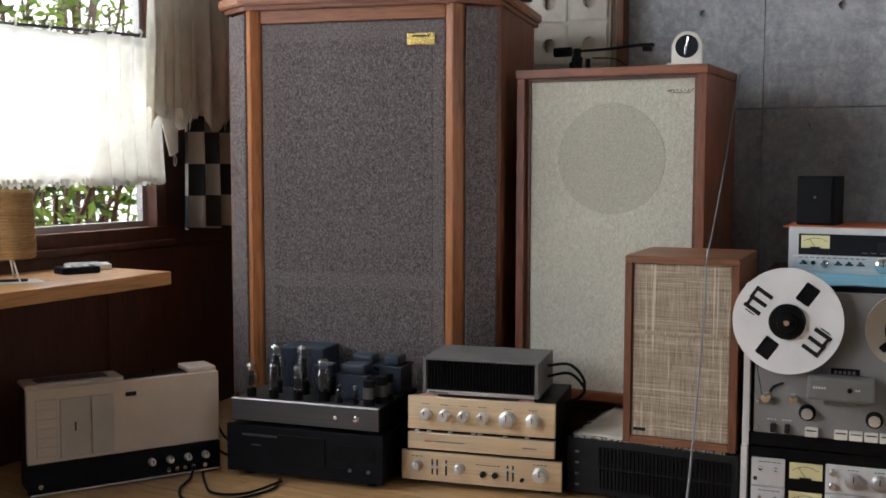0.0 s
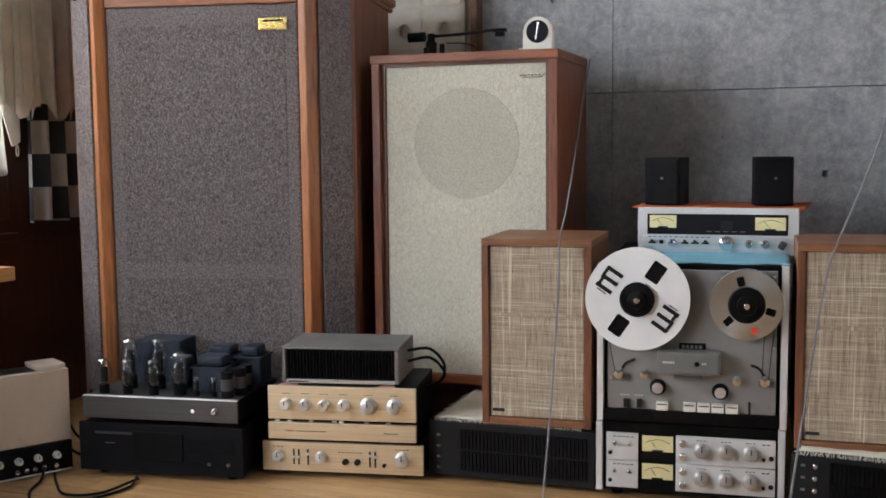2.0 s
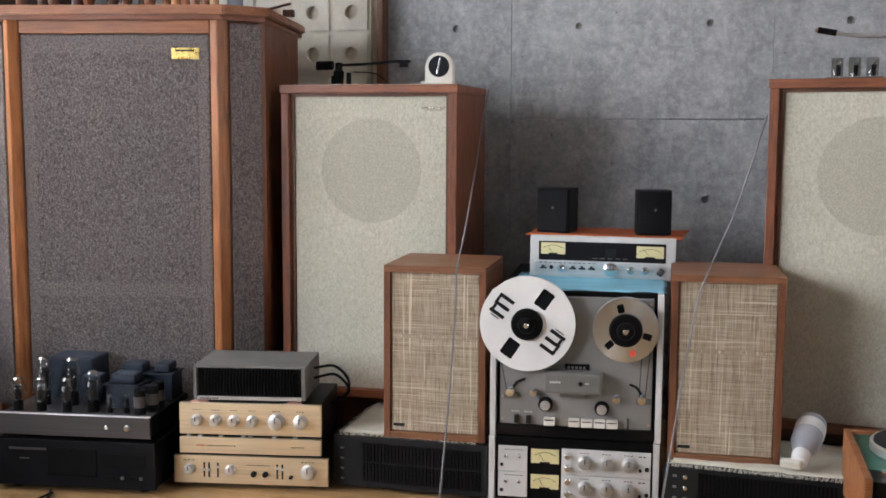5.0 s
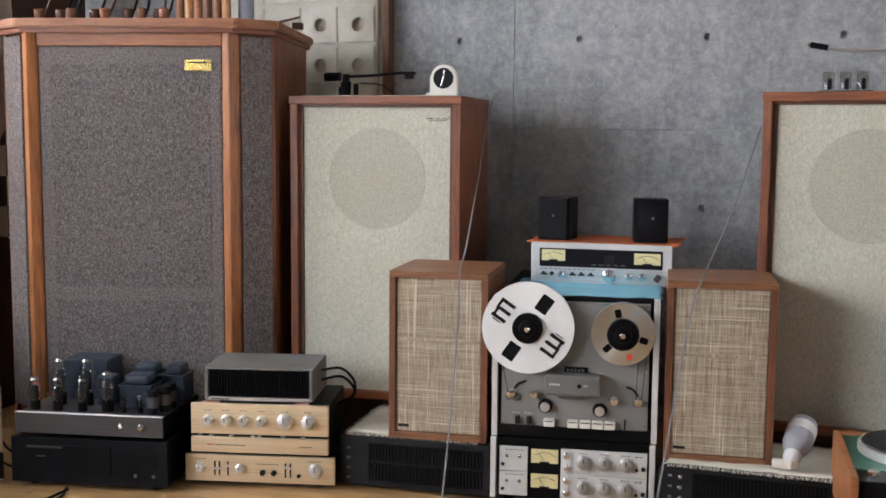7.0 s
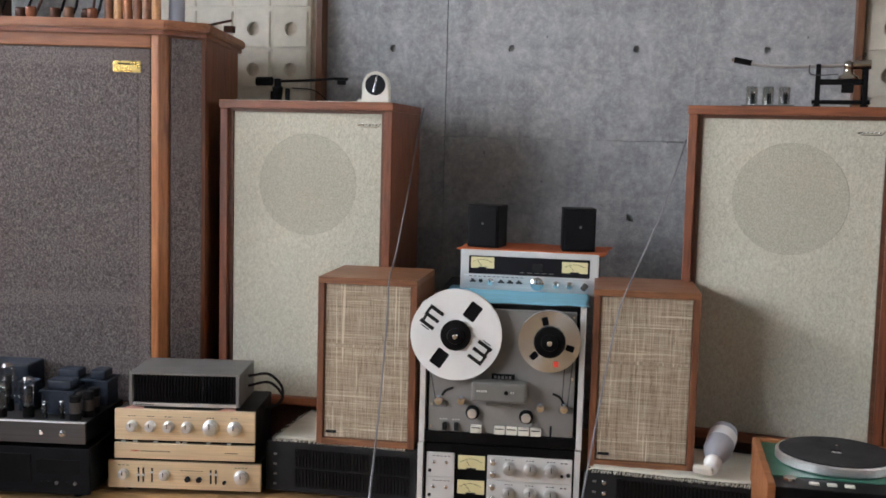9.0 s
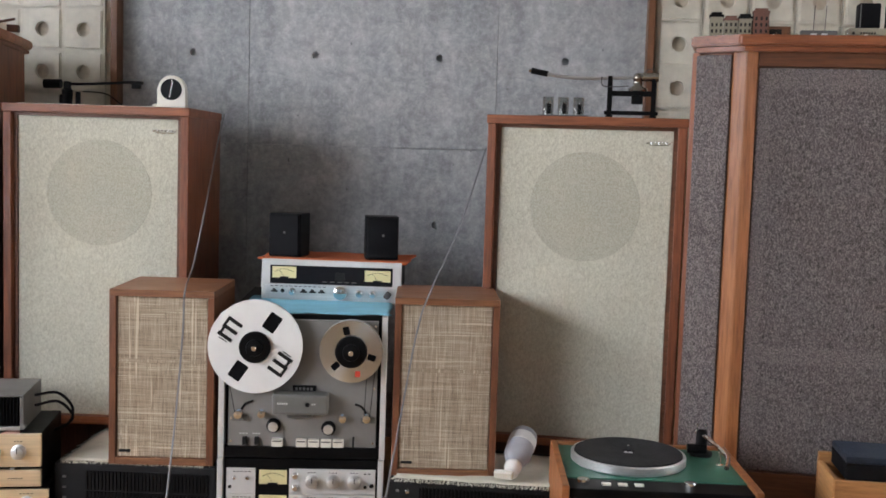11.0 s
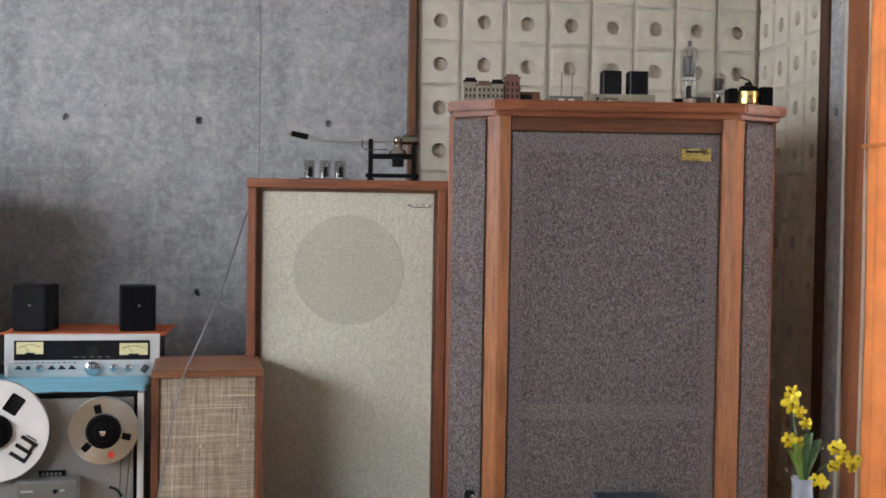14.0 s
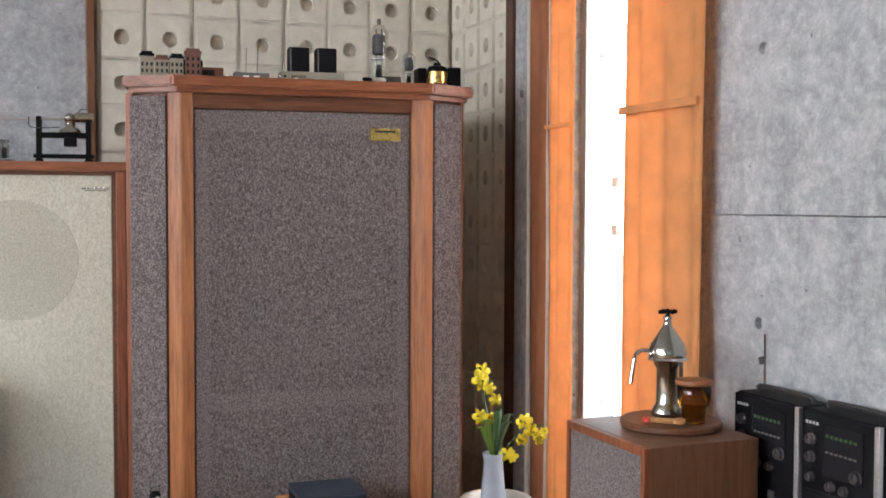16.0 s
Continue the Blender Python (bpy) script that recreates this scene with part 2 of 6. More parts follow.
amber = glass_mat("amber_glass", (1.0, 0.68, 0.2), 0.03)
bottle_blue = worn("milky_bottle", (0.36, 0.37, 0.41), 0.3, 0.08)
enamel_green = worn("green_enamel", (0.028, 0.125, 0.085), 0.4, 0.1)
rubber = worn("grooved_rubber", (0.03, 0.03, 0.032), 0.6, 0.2, 60, 0.2)
grey_cable = worn("grey_cable", (0.2, 0.2, 0.21), 0.5, 0.1)
lace = cloth("white_lace", (0.86, 0.85, 0.8), 0.75)
cream_cloth = cloth("cream_curtain", (0.76, 0.72, 0.65), 0.5)
orange_cloth = cloth("orange_curtain", (0.8, 0.4, 0.16), 0.4)
brown_cloth = cloth("brown_curtain_band", (0.34, 0.14, 0.065), 0.3)
print_cloth = cloth("patterned_curtain", (0.035, 0.045, 0.05), 0.1, (0.5, 0.51, 0.48), (0.0001, 17, 9))
blue_cloth = cloth("turquoise_cloth", (0.26, 0.6, 0.76), 0.1)
rust_cloth = cloth("rust_orange_cloth", (0.55, 0.13, 0.04), 0.1)
rag_white = cloth("white_woven_cloth", (0.72, 0.7, 0.6), 0.1)
rattan = worn("woven_rattan", (0.42, 0.26, 0.11), 0.6, 0.25, 30)
leaf_mat = cloth("leaf_green", (0.27, 0.4, 0.09), 0.6)
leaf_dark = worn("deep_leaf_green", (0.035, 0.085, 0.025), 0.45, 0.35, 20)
petal = worn("yellow_petal", (0.85, 0.68, 0.03), 0.6, 0.15)
vase_grey = worn("grey_stoneware", (0.3, 0.33, 0.38), 0.5, 0.12)
pot_white = worn("cream_glazed_pot", (0.66, 0.62, 0.54), 0.35, 0.1)
pewter = material("tarnished_plate", (0.55, 0.53, 0.48), 0.22, 1.0)
brick_red = worn("terracotta_paint", (0.15, 0.068, 0.048), 0.7, 0.15)
stone_cream = worn("cream_model_paint", (0.27, 0.24, 0.18), 0.7, 0.15)
plaster = worn("grey_plaster", (0.3, 0.285, 0.26), 0.8, 0.08, 5)
render_white = worn("white_render", (0.85, 0.85, 0.83), 0.8, 0.05, 5)
soil = worn("garden_soil", (0.12, 0.1, 0.07), 0.9, 0.3)


for m in (black, black_satin, charcoal, rubber, ink):
    m.node_tree.nodes["Principled BSDF"].inputs["Specular IOR Level"].default_value = 0.12
for m in (navy, dark_glass):
    m.node_tree.nodes["Principled BSDF"].inputs["Specular IOR Level"].default_value = 0.25

# ---------- building blocks ----------
def box(bm, x0, y0, z0, x1, y1, z1, bevel=0.0):
    made = bmesh.ops.create_cube(bm, size=1)["verts"]
    for v in made:
        v.co = Vector(((x0, x1)[v.co.x > 0], (y0, y1)[v.co.y > 0], (z0, z1)[v.co.z > 0]))
    if bevel:
        edges = list({e for v in made for e in v.link_edges})
        bmesh.ops.bevel(bm, geom=edges, offset=bevel, segments=2, affect="EDGES", profile=0.6)
    return bm


def prism(bm, poly, z0, z1, bevel=0.0):
    low = [bm.verts.new((x, y, z0)) for x, y in poly]
    top = [bm.verts.new((x, y, z1)) for x, y in poly]
    faces = [bm.faces.new(low[::-1]), bm.faces.new(top)]
    n = len(poly)
    faces += [bm.faces.new((low[i], low[(i + 1) % n], top[(i + 1) % n], top[i])) for i in range(n)]
    if bevel:
        bmesh.ops.bevel(bm, geom=list({e for f in faces for e in f.edges}), offset=bevel, segments=2, affect="EDGES")
    return bm


def lathe(bm, profile, m=None, seg=24):
    """profile: (radius, height) from the bottom up, turned about z, then laid by m."""
    m = m or Matrix()
    rings = []
    for r, h in profile:
        if r < 1e-5:
            rings.append([bm.verts.new(m @ Vector((0, 0, h)))])
        else:
            rings.append([bm.verts.new(m @ Vector((r * math.cos(a), r * math.sin(a), h))) for a in (2 * math.pi * k / seg for k in range(seg))])
    for a, b in zip(rings, rings[1:]):
        for k in range(seg):
            j = (k + 1) % seg
            face = [a[k % len(a)], a[j % len(a)], b[j % len(b)], b[k % len(b)]]
            face = [v for i, v in enumerate(face) if v not in face[:i]]
            if len(face) > 2:
                bm.faces.new(face)
    return bm


def disc(bm, c, r, h, axis="y", seg=20, edge=0.0):
    """A knob or disc, whose base is at c and which stands out by h: axis 'y' towards the front (-y), 'z' upwards."""
    e = edge or min(0.15 * h, 0.1 * r)
    m = Matrix.Translation(c) @ (pose(0, 0, 0, 90, 0, 0) if axis == "y" else Matrix())
    return lathe(bm, [(0, 0), (r, 0), (r, h - e), (r - e, h), (0, h)], m, seg)


def tube(bm, pts, r, seg=8, caps=True):
    pts = [Vector(p) for p in pts]
    rings = []
    for i, p in enumerate(pts):
        d = (pts[min(i + 1, len(pts) - 1)] - pts[max(i - 1, 0)]).normalized()
        side = d.cross(Vector((0, 0, 1)) if abs(d.z) < 0.9 else Vector((1, 0, 0))).normalized()
        up = side.cross(d)
        rings.append([bm.verts.new(p + r * (math.cos(a) * side + math.sin(a) * up)) for a in (2 * math.pi * k / seg for k in range(seg))])
    for a, b in zip(rings, rings[1:]):
        for k in range(seg):
            bm.faces.new((a[k], a[(k + 1) % seg], b[(k + 1) % seg], b[k]))
    if caps:
        bm.faces.new(rings[0][::-1])
        bm.faces.new(rings[-1])
    return bm


def smooth_path(pts, steps=8):
    pts = [Vector(p) for p in pts]
    ext = [2 * pts[0] - pts[1], *pts, 2 * pts[-1] - pts[-2]]
    out = []
    for i in range(1, len(ext) - 2):
        a, b, c, d = ext[i - 1 : i + 3]
        for k in range(steps):
            u = k / steps
            out.append(0.5 * (2 * b + (c - a) * u + (2 * a - 5 * b + 4 * c - d) * u * u + (3 * b - a - 3 * c + d) * u ** 3))
    return out + [pts[-1]]


def part(name, bm, mat, parent=None, label="", smooth=False):
    bmesh.ops.recalc_face_normals(bm, faces=bm.faces)
    me = bpy.data.meshes.new(name)
    bm.to_mesh(me)
    bm.free()
    me.materials.append(mat)
    if smooth:
        me.shade_smooth()
    ob = new(name, me)
    ob.parent = parent
    return tagged(ob, label) if label else ob


def sheet(name, bm, mat, parent=None, label="", thick=0.0):
    ob = part(name, bm, mat, parent, label)
    for p in ob.data.polygons:
        p.use_smooth = True
    if thick:
        s = ob.modifiers.new("thickness", "SOLIDIFY")
        s.thickness = thick
    return ob


def B(*a):
    return box(bmesh.new(), *a)


def D(*a, **k):
    return disc(bmesh.new(), *a, **k)


def thing(name, label, category, x, y, z, yaw=0.0, group=""):
    ob = new(name)
    ob.empty_display_size = 0.05
    ob.matrix_world = pose(x, y, z, 0, 0, yaw)
    return tagged(ob, label, category, group)


def round_edges(ob):
    for p in ob.data.polygons:
        p.use_smooth = True
    return ob


def structure(name, bm, mat, label):
    return tagged(part(name, bm, mat), label, name.rstrip("_0123456789"), "", "structure")


def plate(bm, x0, z0, x1, z1, xs, zs, r, deep, y=0.0, seg=16, closed=True):
    """A face in the plane y with a grid of round blind holes at xs by zs."""
    cut = lambda lo, hi, c: [lo] + [(a + b) / 2 for a, b in zip(c, c[1:])] + [hi]
    gx, gz = cut(x0, x1, xs), cut(z0, z1, zs)
    for i, cx in enumerate(xs):
        for j, cz in enumerate(zs):
            a0, a1, b0, b1 = gx[i] - cx, gx[i + 1] - cx, gz[j] - cz, gz[j + 1] - cz
            turns = [2 * math.pi * k / seg for k in range(seg)] + [math.atan2(v, u) % (2 * math.pi) for u in (a0, a1) for v in (b0, b1)]
            turns = sorted(set(round(t, 5) for t in turns))
            inner, outer, floor_ring = [], [], []
            for t in turns:
                c, s = math.cos(t), math.sin(t)
                reach = min((a1 if c > 0 else a0) / c if abs(c) > 1e-6 else 1e9, (b1 if s > 0 else b0) / s if abs(s) > 1e-6 else 1e9)
                inner.append(bm.verts.new((cx + r * c, y, cz + r * s)))
                floor_ring.append(bm.verts.new((cx + r * c, y + deep, cz + r * s)))
                outer.append(bm.verts.new((cx + reach * c, y, cz + reach * s)))
            n = len(turns)
            for k in range(n):
                q = (k + 1) % n
                bm.faces.new((inner[k], outer[k], outer[q], inner[q]))
                bm.faces.new((floor_ring[k], inner[k], inner[q], floor_ring[q]))
            if closed:
                bm.faces.new(floor_ring)


def holed(w, h, holes, r, deep, thick):
    """A slab from (0,0) to (w,h) in x and z, its face at y=0 towards -y, with round blind holes."""
    bm = bmesh.new()
    xs, zs = sorted({a for a, _ in holes}), sorted({b for _, b in holes})
    if holes:
        plate(bm, 0, 0, w, h, xs, zs, r, deep)
    else:
        bm.faces.new([bm.verts.new(p) for p in ((0, 0, 0), (w, 0, 0), (w, 0, h), (0, 0, h))])
    outer = [bm.verts.new(p) for p in ((0, 0, 0), (w, 0, 0), (w, 0, h), (0, 0, h))]
    rear = [bm.verts.new(v.co + Vector((0, thick, 0))) for v in outer]
    for k in range(4):
        bm.faces.new((outer[k], rear[k], rear[(k + 1) % 4], outer[(k + 1) % 4]))
    return bm


# ---------- the room ----------
XW, XE, YN, YS, ZC = -2.45, 2.16, 3.745, -3.2, 2.62
structure("floor", B(XW - 0.2, YS - 0.2, -0.12, XE + 0.2, YN + 0.2, -0.012), planks, "honey-coloured oak plank floor")
structure("ceiling", B(XW - 0.2, YS - 0.2, ZC, XE + 0.2, YN + 0.2, ZC + 0.15), plaster, "plain grey plaster ceiling")
wall_n = structure("wall_north", B(XW - 0.2, YN + 0.066, -0.01, XE + 0.2, YN + 0.26, ZC), concrete, "bare cast concrete wall with formwork holes")


def pierced_wall(name, axis, at, thick, lo, hi, hole, mat, label):
    """A wall along y (axis x) or x (axis y) from lo to hi with one opening (a0, a1, z0, z1)."""
    a0, a1, z0, z1 = hole
    bm = bmesh.new()
    for u0, u1, w0, w1 in ((lo, a0, -0.01, ZC), (a1, hi, -0.01, ZC), (a0, a1, -0.01, z0), (a0, a1, z1, ZC)):
        if axis == "x":
            box(bm, at, u0, w0, at + thick, u1, w1)
        else:
            box(bm, u0, at, w0, u1, at + thick, w1)
    return structure(name, bm, mat, label)


WIN = (-2.1, 2.84, 0.66, 2.05)
wall_w = pierced_wall("wall_west", "x", XW - 0.05, 0.05, YS, YN + 0.02, WIN, wood_dark, "dark-stained wood-panelled wall under the window")
GAP = (2.2, 2.9, 0.05, 2.3)
wall_e = pierced_wall("wall_east", "x", XE, 0.2, YS, YN + 0.02, GAP, concrete, "bare cast concrete wall with a tall window")
wall_s = pierced_wall("wall_south", "y", YS - 0.2, 0.2, XW, XE, (-2.1, 0.9, 1.0, 2.45), plaster, "plain plaster wall with a wide window")

# formwork panels of the concrete wall, each a cast field with its tie holes
for i, x0 in enumerate((-1.505, -0.603, 0.299)):
    x1 = (-0.603, 0.299, 1.2)[i]
    for j, (z0, z1) in enumerate(((0.178, 1.078), (1.078, 1.978), (1.978, 2.6))):
        hs = [(hx - x0, hz - z0) for hx in (-1.26, -0.81, -0.36, 0.091, 0.54, 0.99) for hz in (0.2, 0.8, 1.402, 2.0) if x0 + 0.03 < hx < x1 - 0.03 and z0 + 0.03 < hz < z1 - 0.03]
        p = part("concrete_panel", holed(x1 - x0 - 0.0022, z1 - z0 - 0.0034, hs, 0.0135, 0.024, 0.04), concrete, wall_n)
        p.location = (x0, YN - 0.0025 * ((i + j) % 2), z0)
for j, (z0, z1) in enumerate(((0.15, 1.05), (1.05, 1.95))):
    hs = [(hy, hz - z0) for hy in (0.22, 0.67) for hz in (0.81, 1.412) if z0 < hz < z1]
    p = part("concrete_panel", holed(0.9, z1 - z0 - 0.003, hs, 0.0135, 0.017, 0.068), concrete, wall_e)
    p.matrix_world = pose(2.09, 2.1, z0, 0, 0, -90)
p = part("concrete_panel", holed(0.1, 2.4, [(0.045, 0.81), (0.045, 1.412)], 0.0135, 0.017, 0.068), concrete, wall_e)
p.matrix_world = pose(2.092, 3.098, 0.01, 0, 0, -90)


# ---------- loudspeakers ----------
def big_speaker(x, y, yaw, phi, col, taper, label):
    """Tall floor loudspeaker with a wide grille and two slanted narrow ones; origin at the grille's lower left on the floor."""
    root = thing("floor_speaker", label, "loudspeaker", x, y, 0, yaw, "pair of tall loudspeakers")
    W, H = 0.592, 1.361
    c, s, w = math.cos(radians(phi)), math.sin(radians(phi)), 0.1
    pl, pr = (-col - w * c, 0.02 + w * s), (W + col + w * c, 0.02 + w * s)
    back = 0.6
    body = [(0.008 - col, 0.02), (W + col - 0.008, 0.02), (pr[0], pr[1] + 0.006), (pr[0] + 0.012, pr[1] + 0.03), (pr[0] + 0.012 - taper, back), (pl[0] - 0.012 + taper, back), (pl[0] - 0.012, pl[1] + 0.03), (pl[0], pl[1] + 0.006)]
    part("cabinet", prism(bmesh.new(), body, 0.12, H), teak_z, root)
    part("plinth", prism(bmesh.new(), [(px * 1.0, py + (0.015 if py < 0.3 else 0)) for px, py in body], 0, 0.122), brown_x, root)
    part("grille", B(0.002, 0.0, 0.205, W - 0.002, 0.022, 1.318, 0.006), grey_tweed, root, "grey-brown tweed grille cloth")
    # thin fields whose darker colour carries the shade of the hollow behind the cloth
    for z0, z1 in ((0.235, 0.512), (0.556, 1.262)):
        part("hollow_field", B(0.04, -0.0012, z0, W - 0.04, 0.004, z1, 0.0004), inner_tweed, root, "cloth coloured darker for the shade of the hollow box behind")
    part("bottom_rail", B(0, -0.006, 0.12, W, 0.022, 0.203, 0.003), brown_x, root)
    part("top_rail", B(0, -0.004, 1.32, W, 0.022, H, 0.003), brown_x if x > 0 else honey_x, root)
    for sx in (0, 1):
        poly = [(0, 0.0), (-0.003, -0.007), (-0.5 * col, -0.021), (0.003 - col, 0.003), (-col, 0.012), (-col, 0.024), (0, 0.024)]
        poly = [(W - px, py) for px, py in poly] if sx else poly
        part("column", prism(bmesh.new(), poly, 0.12, H, 0.002), honey_z, root, "honey-coloured moulded wood post")
        m = pose(*( (W + col, 0.018, 0) if sx else (-col, 0.018, 0)), 0, 0, phi if sx else 180 - phi)
        bm = B(0.0, -0.012, 0.15, w, 0.0, 1.352, 0.004) if sx else B(0.0, 0.0, 0.15, w, 0.012, 1.352, 0.004)
        g = part("side_grille", bm, grey_tweed, root, "narrow grey tweed grille cloth")
        g.matrix_local = m
        e = pr if sx else pl
        d = 1 if sx else -1
        part("edge_post", prism(bmesh.new(), [(e[0] - d * 0.004, e[1] - 0.016), (e[0] + d * 0.014, e[1] + 0.0), (e[0] + d * 0.014, e[1] + 0.04), (e[0] - d * 0.004, e[1] + 0.04)], 0.12, H, 0.002), teak_z, root)
    out = 0.03
    cap = [(-0.055, -out - 0.012), (W + 0.055, -out - 0.012), (pr[0] + 0.035, pr[1] - 0.03), (pr[0] + 0.035 - taper, back + 0.02), (pl[0] - 0.035 + taper, back + 0.02), (pl[0] - 0.022 if taper else pl[0] - 0.035, pl[1] - 0.03)]
    part("top", prism(bmesh.new(), cap, 1.373, 1.402, 0.005), honey_x if x < 0 else teak_x, root, "thick chamfered wooden top")
    cx = W / 2
    part("moulding", prism(bmesh.new(), [(cx + (px - cx) * 0.97, py + 0.014) for px, py in cap], H - 0.002, 1.3735, 0.003), teak_x, root)
    badge = part("badge", B(0.475, -0.006, 1.243, 0.56, 0.002, 1.278, 0.002), brass, root, "small brass name plate")
    part("badge_step", B(0.485, -0.0085, 1.247, 0.55, -0.006, 1.26, 0.001), brass, badge)
    part("badge_bar", B(0.49, -0.0078, 1.266, 0.545, -0.006, 1.271), ink, badge)
    return root


big_speaker(-1.914, 2.74, 12.7, 36, 0.054, 0.0, "tall wooden loudspeaker with grey tweed grille, standing by the curtain")
big_speaker(1.022, 2.843, -6.5, 24, 0.066, 0.07, "tall wooden loudspeaker with grey tweed grille, standing in the tiled corner")


def cream_speaker(x, y, yaw, W, Z1, dp, label):
    root = thing("cabinet_speaker", label, "loudspeaker", x, y, 0.0, yaw, "pair of cream-fronted loudspeakers")
    Z0, f = 0.19, 0.026
    bm = bmesh.new()
    part("stand", box(bm, 0.03, 0.05, 0, W - 0.03, dp - 0.03, Z0, 0.004), wood_dark, root, "low dark wooden stand")
    part("back_box", B(f, 0.05, Z0 + f, W - f, dp, Z1 - f), teak_z, root)
    for nm, a in (("side_panel", (0, 0, Z0, f, dp, Z1 - f)), ("side_panel", (W - f, 0, Z0, W, dp, Z1 - f))):
        part(nm, B(*a, 0.003), teak_z, root)
    part("top_panel", B(-0.003, -0.004, Z1 - f, W + 0.003, dp, Z1, 0.003), teak_x, root)
    part("bottom_panel", B(f, 0, Z0, W - f, dp, Z0 + f, 0.003), teak_x, root)
    # inner frame step
    part("inner_frame", B(f, 0.018, Z0 + f, f + 0.012, 0.05, Z1 - f), brown_x, root)
    part("inner_frame", B(W - f - 0.012, 0.018, Z0 + f, W - f, 0.05, Z1 - f), brown_x, root)
    part("inner_frame", B(f + 0.012, 0.018, Z1 - f - 0.01, W - f - 0.012, 0.05, Z1 - f), brown_x, root)
    part("grille", B(f + 0.012, 0.024, Z0 + f, W - f - 0.012, 0.05, Z1 - f - 0.01, 0.003), cream_tweed, root, "cream woven grille cloth")
    part("cone_outline", D((W / 2 + 0.004, 0.0242, Z1 - 0.265), 0.162, 0.0016, seg=64, edge=0.0008), shade_tweed, root, "driver showing faintly through the cloth")
    bm = bmesh.new()
    bx, bz = W - f - 0.052, Z1 - 0.072
    for k in range(5):
        box(bm, bx - 0.024 + 0.0105 * k, 0.02, bz - 0.002 + 0.002 * (k % 2), bx - 0.018 + 0.0105 * k, 0.0245, bz + 0.004, 0.001)
    tube(bm, [(bx - 0.038, 0.022, bz), (bx - 0.024, 0.022, bz + 0.002)], 0.0018, 6)
    tube(bm, [(bx - 0.03, 0.022, bz - 0.005), (bx + 0.026, 0.022, bz - 0.005), (bx + 0.036, 0.022, bz + 0.006)], 0.0012, 6)
    part("badge", bm, chrome, root, "small chrome script badge")
    return root


cream_speaker(-1.18, 3.03, 2.0, 0.57, 1.172, 0.4, "teak loudspeaker with cream cloth front under a white timer")
cream_speaker(0.289, 3.075, -8.2, 0.582, 1.18, 0.48, "teak loudspeaker with cream cloth front under a tonearm stand")


def shelf_speaker(x, y, z, yaw, W, H, label):
    root = thing("bookshelf_speaker", label, "loudspeaker", x, y, z, yaw, "pair of linen-fronted bookshelf loudspeakers")
    dp, f = 0.31, 0.019
    part("side_panel", B(0, 0, 0, f, dp, H - f, 0.002), walnut_z, root)
    part("side_panel", B(W - f, 0, 0, W, dp, H - f, 0.002), walnut_z, root)
    part("top_panel", B(0, 0, H - f, W, dp, H, 0.002), walnut_x, root)
    part("bottom_panel", B(f, 0, 0, W - f, dp, f, 0.002), walnut_x, root)
    part("back_panel", B(f, 0.03, f, W - f, dp - 0.005, H - f), walnut_z, root)
    part("grille", B(f + 0.001, 0.008, f + 0.001, W - f - 0.001, 0.03, H - f - 0.001, 0.004), linen, root, "slubbed beige linen grille cloth")
    part("grille_bar", B(f + 0.006, 0.005, H * 0.585, W - f - 0.006, 0.009, H * 0.605, 0.002), linen, root, "pale band where the cloth lies on a bar")
    part("badge", B(f + 0.008, 0.005, f + 0.014, f + 0.04, 0.009, f + 0.022, 0.001), ink, root)
    return root


shelf_speaker(-0.727, 2.72, 0.167, 4.5, 0.29, 0.492, "walnut bookshelf loudspeaker with linen front on a black amplifier")
shelf_speaker(0.058, 2.785, 0.155, 5.0, 0.292, 0.503, "walnut bookshelf loudspeaker with linen front beside a bottle")


def cube_speaker(x, y, yaw, label):
    root = thing("mini_speaker", label, "loudspeaker", x, y, 0.7305, yaw, "pair of mini loudspeakers")
    part("cabinet", B(0, 0.012, 0, 0.1, 0.1, 0.132, 0.003), black, root)
    part("grille", B(0.003, 0, 0.003, 0.097, 0.014, 0.129, 0.004), black_satin, root, "black foam grille")
    part("badge", D((0.052, 0.001, 0.075), 0.004, 0.002), ash_grey, root)
    return root


cube_speaker(-0.371, 3.085, -8, "small black box loudspeaker on a receiver, turned outward")
cube_speaker(-0.068, 3.075, 11, "small black box loudspeaker on a receiver, turned inward")


# ---------- shared instrument parts ----------
def knob(parent, x, z, r, h, mat, y=0.0, mark=True, label=""):
    k = part("knob", lathe(bmesh.new(), [(0, 0), (r, 0), (r, 0.35 * h), (0.86 * r, 0.45 * h), (0.8 * r, 0.95 * h), (0.7 * r, h), (0, h)], Matrix.Translation((x, y, z)) @ pose(0, 0, 0, 90, 0, 0), 24), mat, parent, label)
    round_edges(k)
    k.data.set_sharp_from_angle(angle=radians(35))
    if mark:
        part("pointer", B(x - 0.0012, y - h - 0.0008, z, x + 0.0012, y - h + 0.0004, z + 0.75 * r), ink, k)
    return k


def lever(parent, x, z, mat, y=0.0, length=0.022):
    bm = lathe(bmesh.new(), [(0.0055, 0), (0.0055, 0.003), (0.002, 0.004), (0.0028, length), (0, length + 0.001)], Matrix.Translation((x, y, z)) @ pose(0, 0, 0, 70, 0, 0), 12)
    return round_edges(part("toggle_switch", bm, mat, parent))


def bars(parent, x0, x1, z, n, mat, y=-0.0006, h=0.004, gap=0.35):
    """Small print that cannot be read, as plain bars."""
    bm, w = bmesh.new(), (x1 - x0) / n
    for k in range(n):
        box(bm, x0 + k * w, y, z, x0 + k * w + w * (1 - gap), y + 0.0012, z + h)
    return part("print", bm, mat, parent)


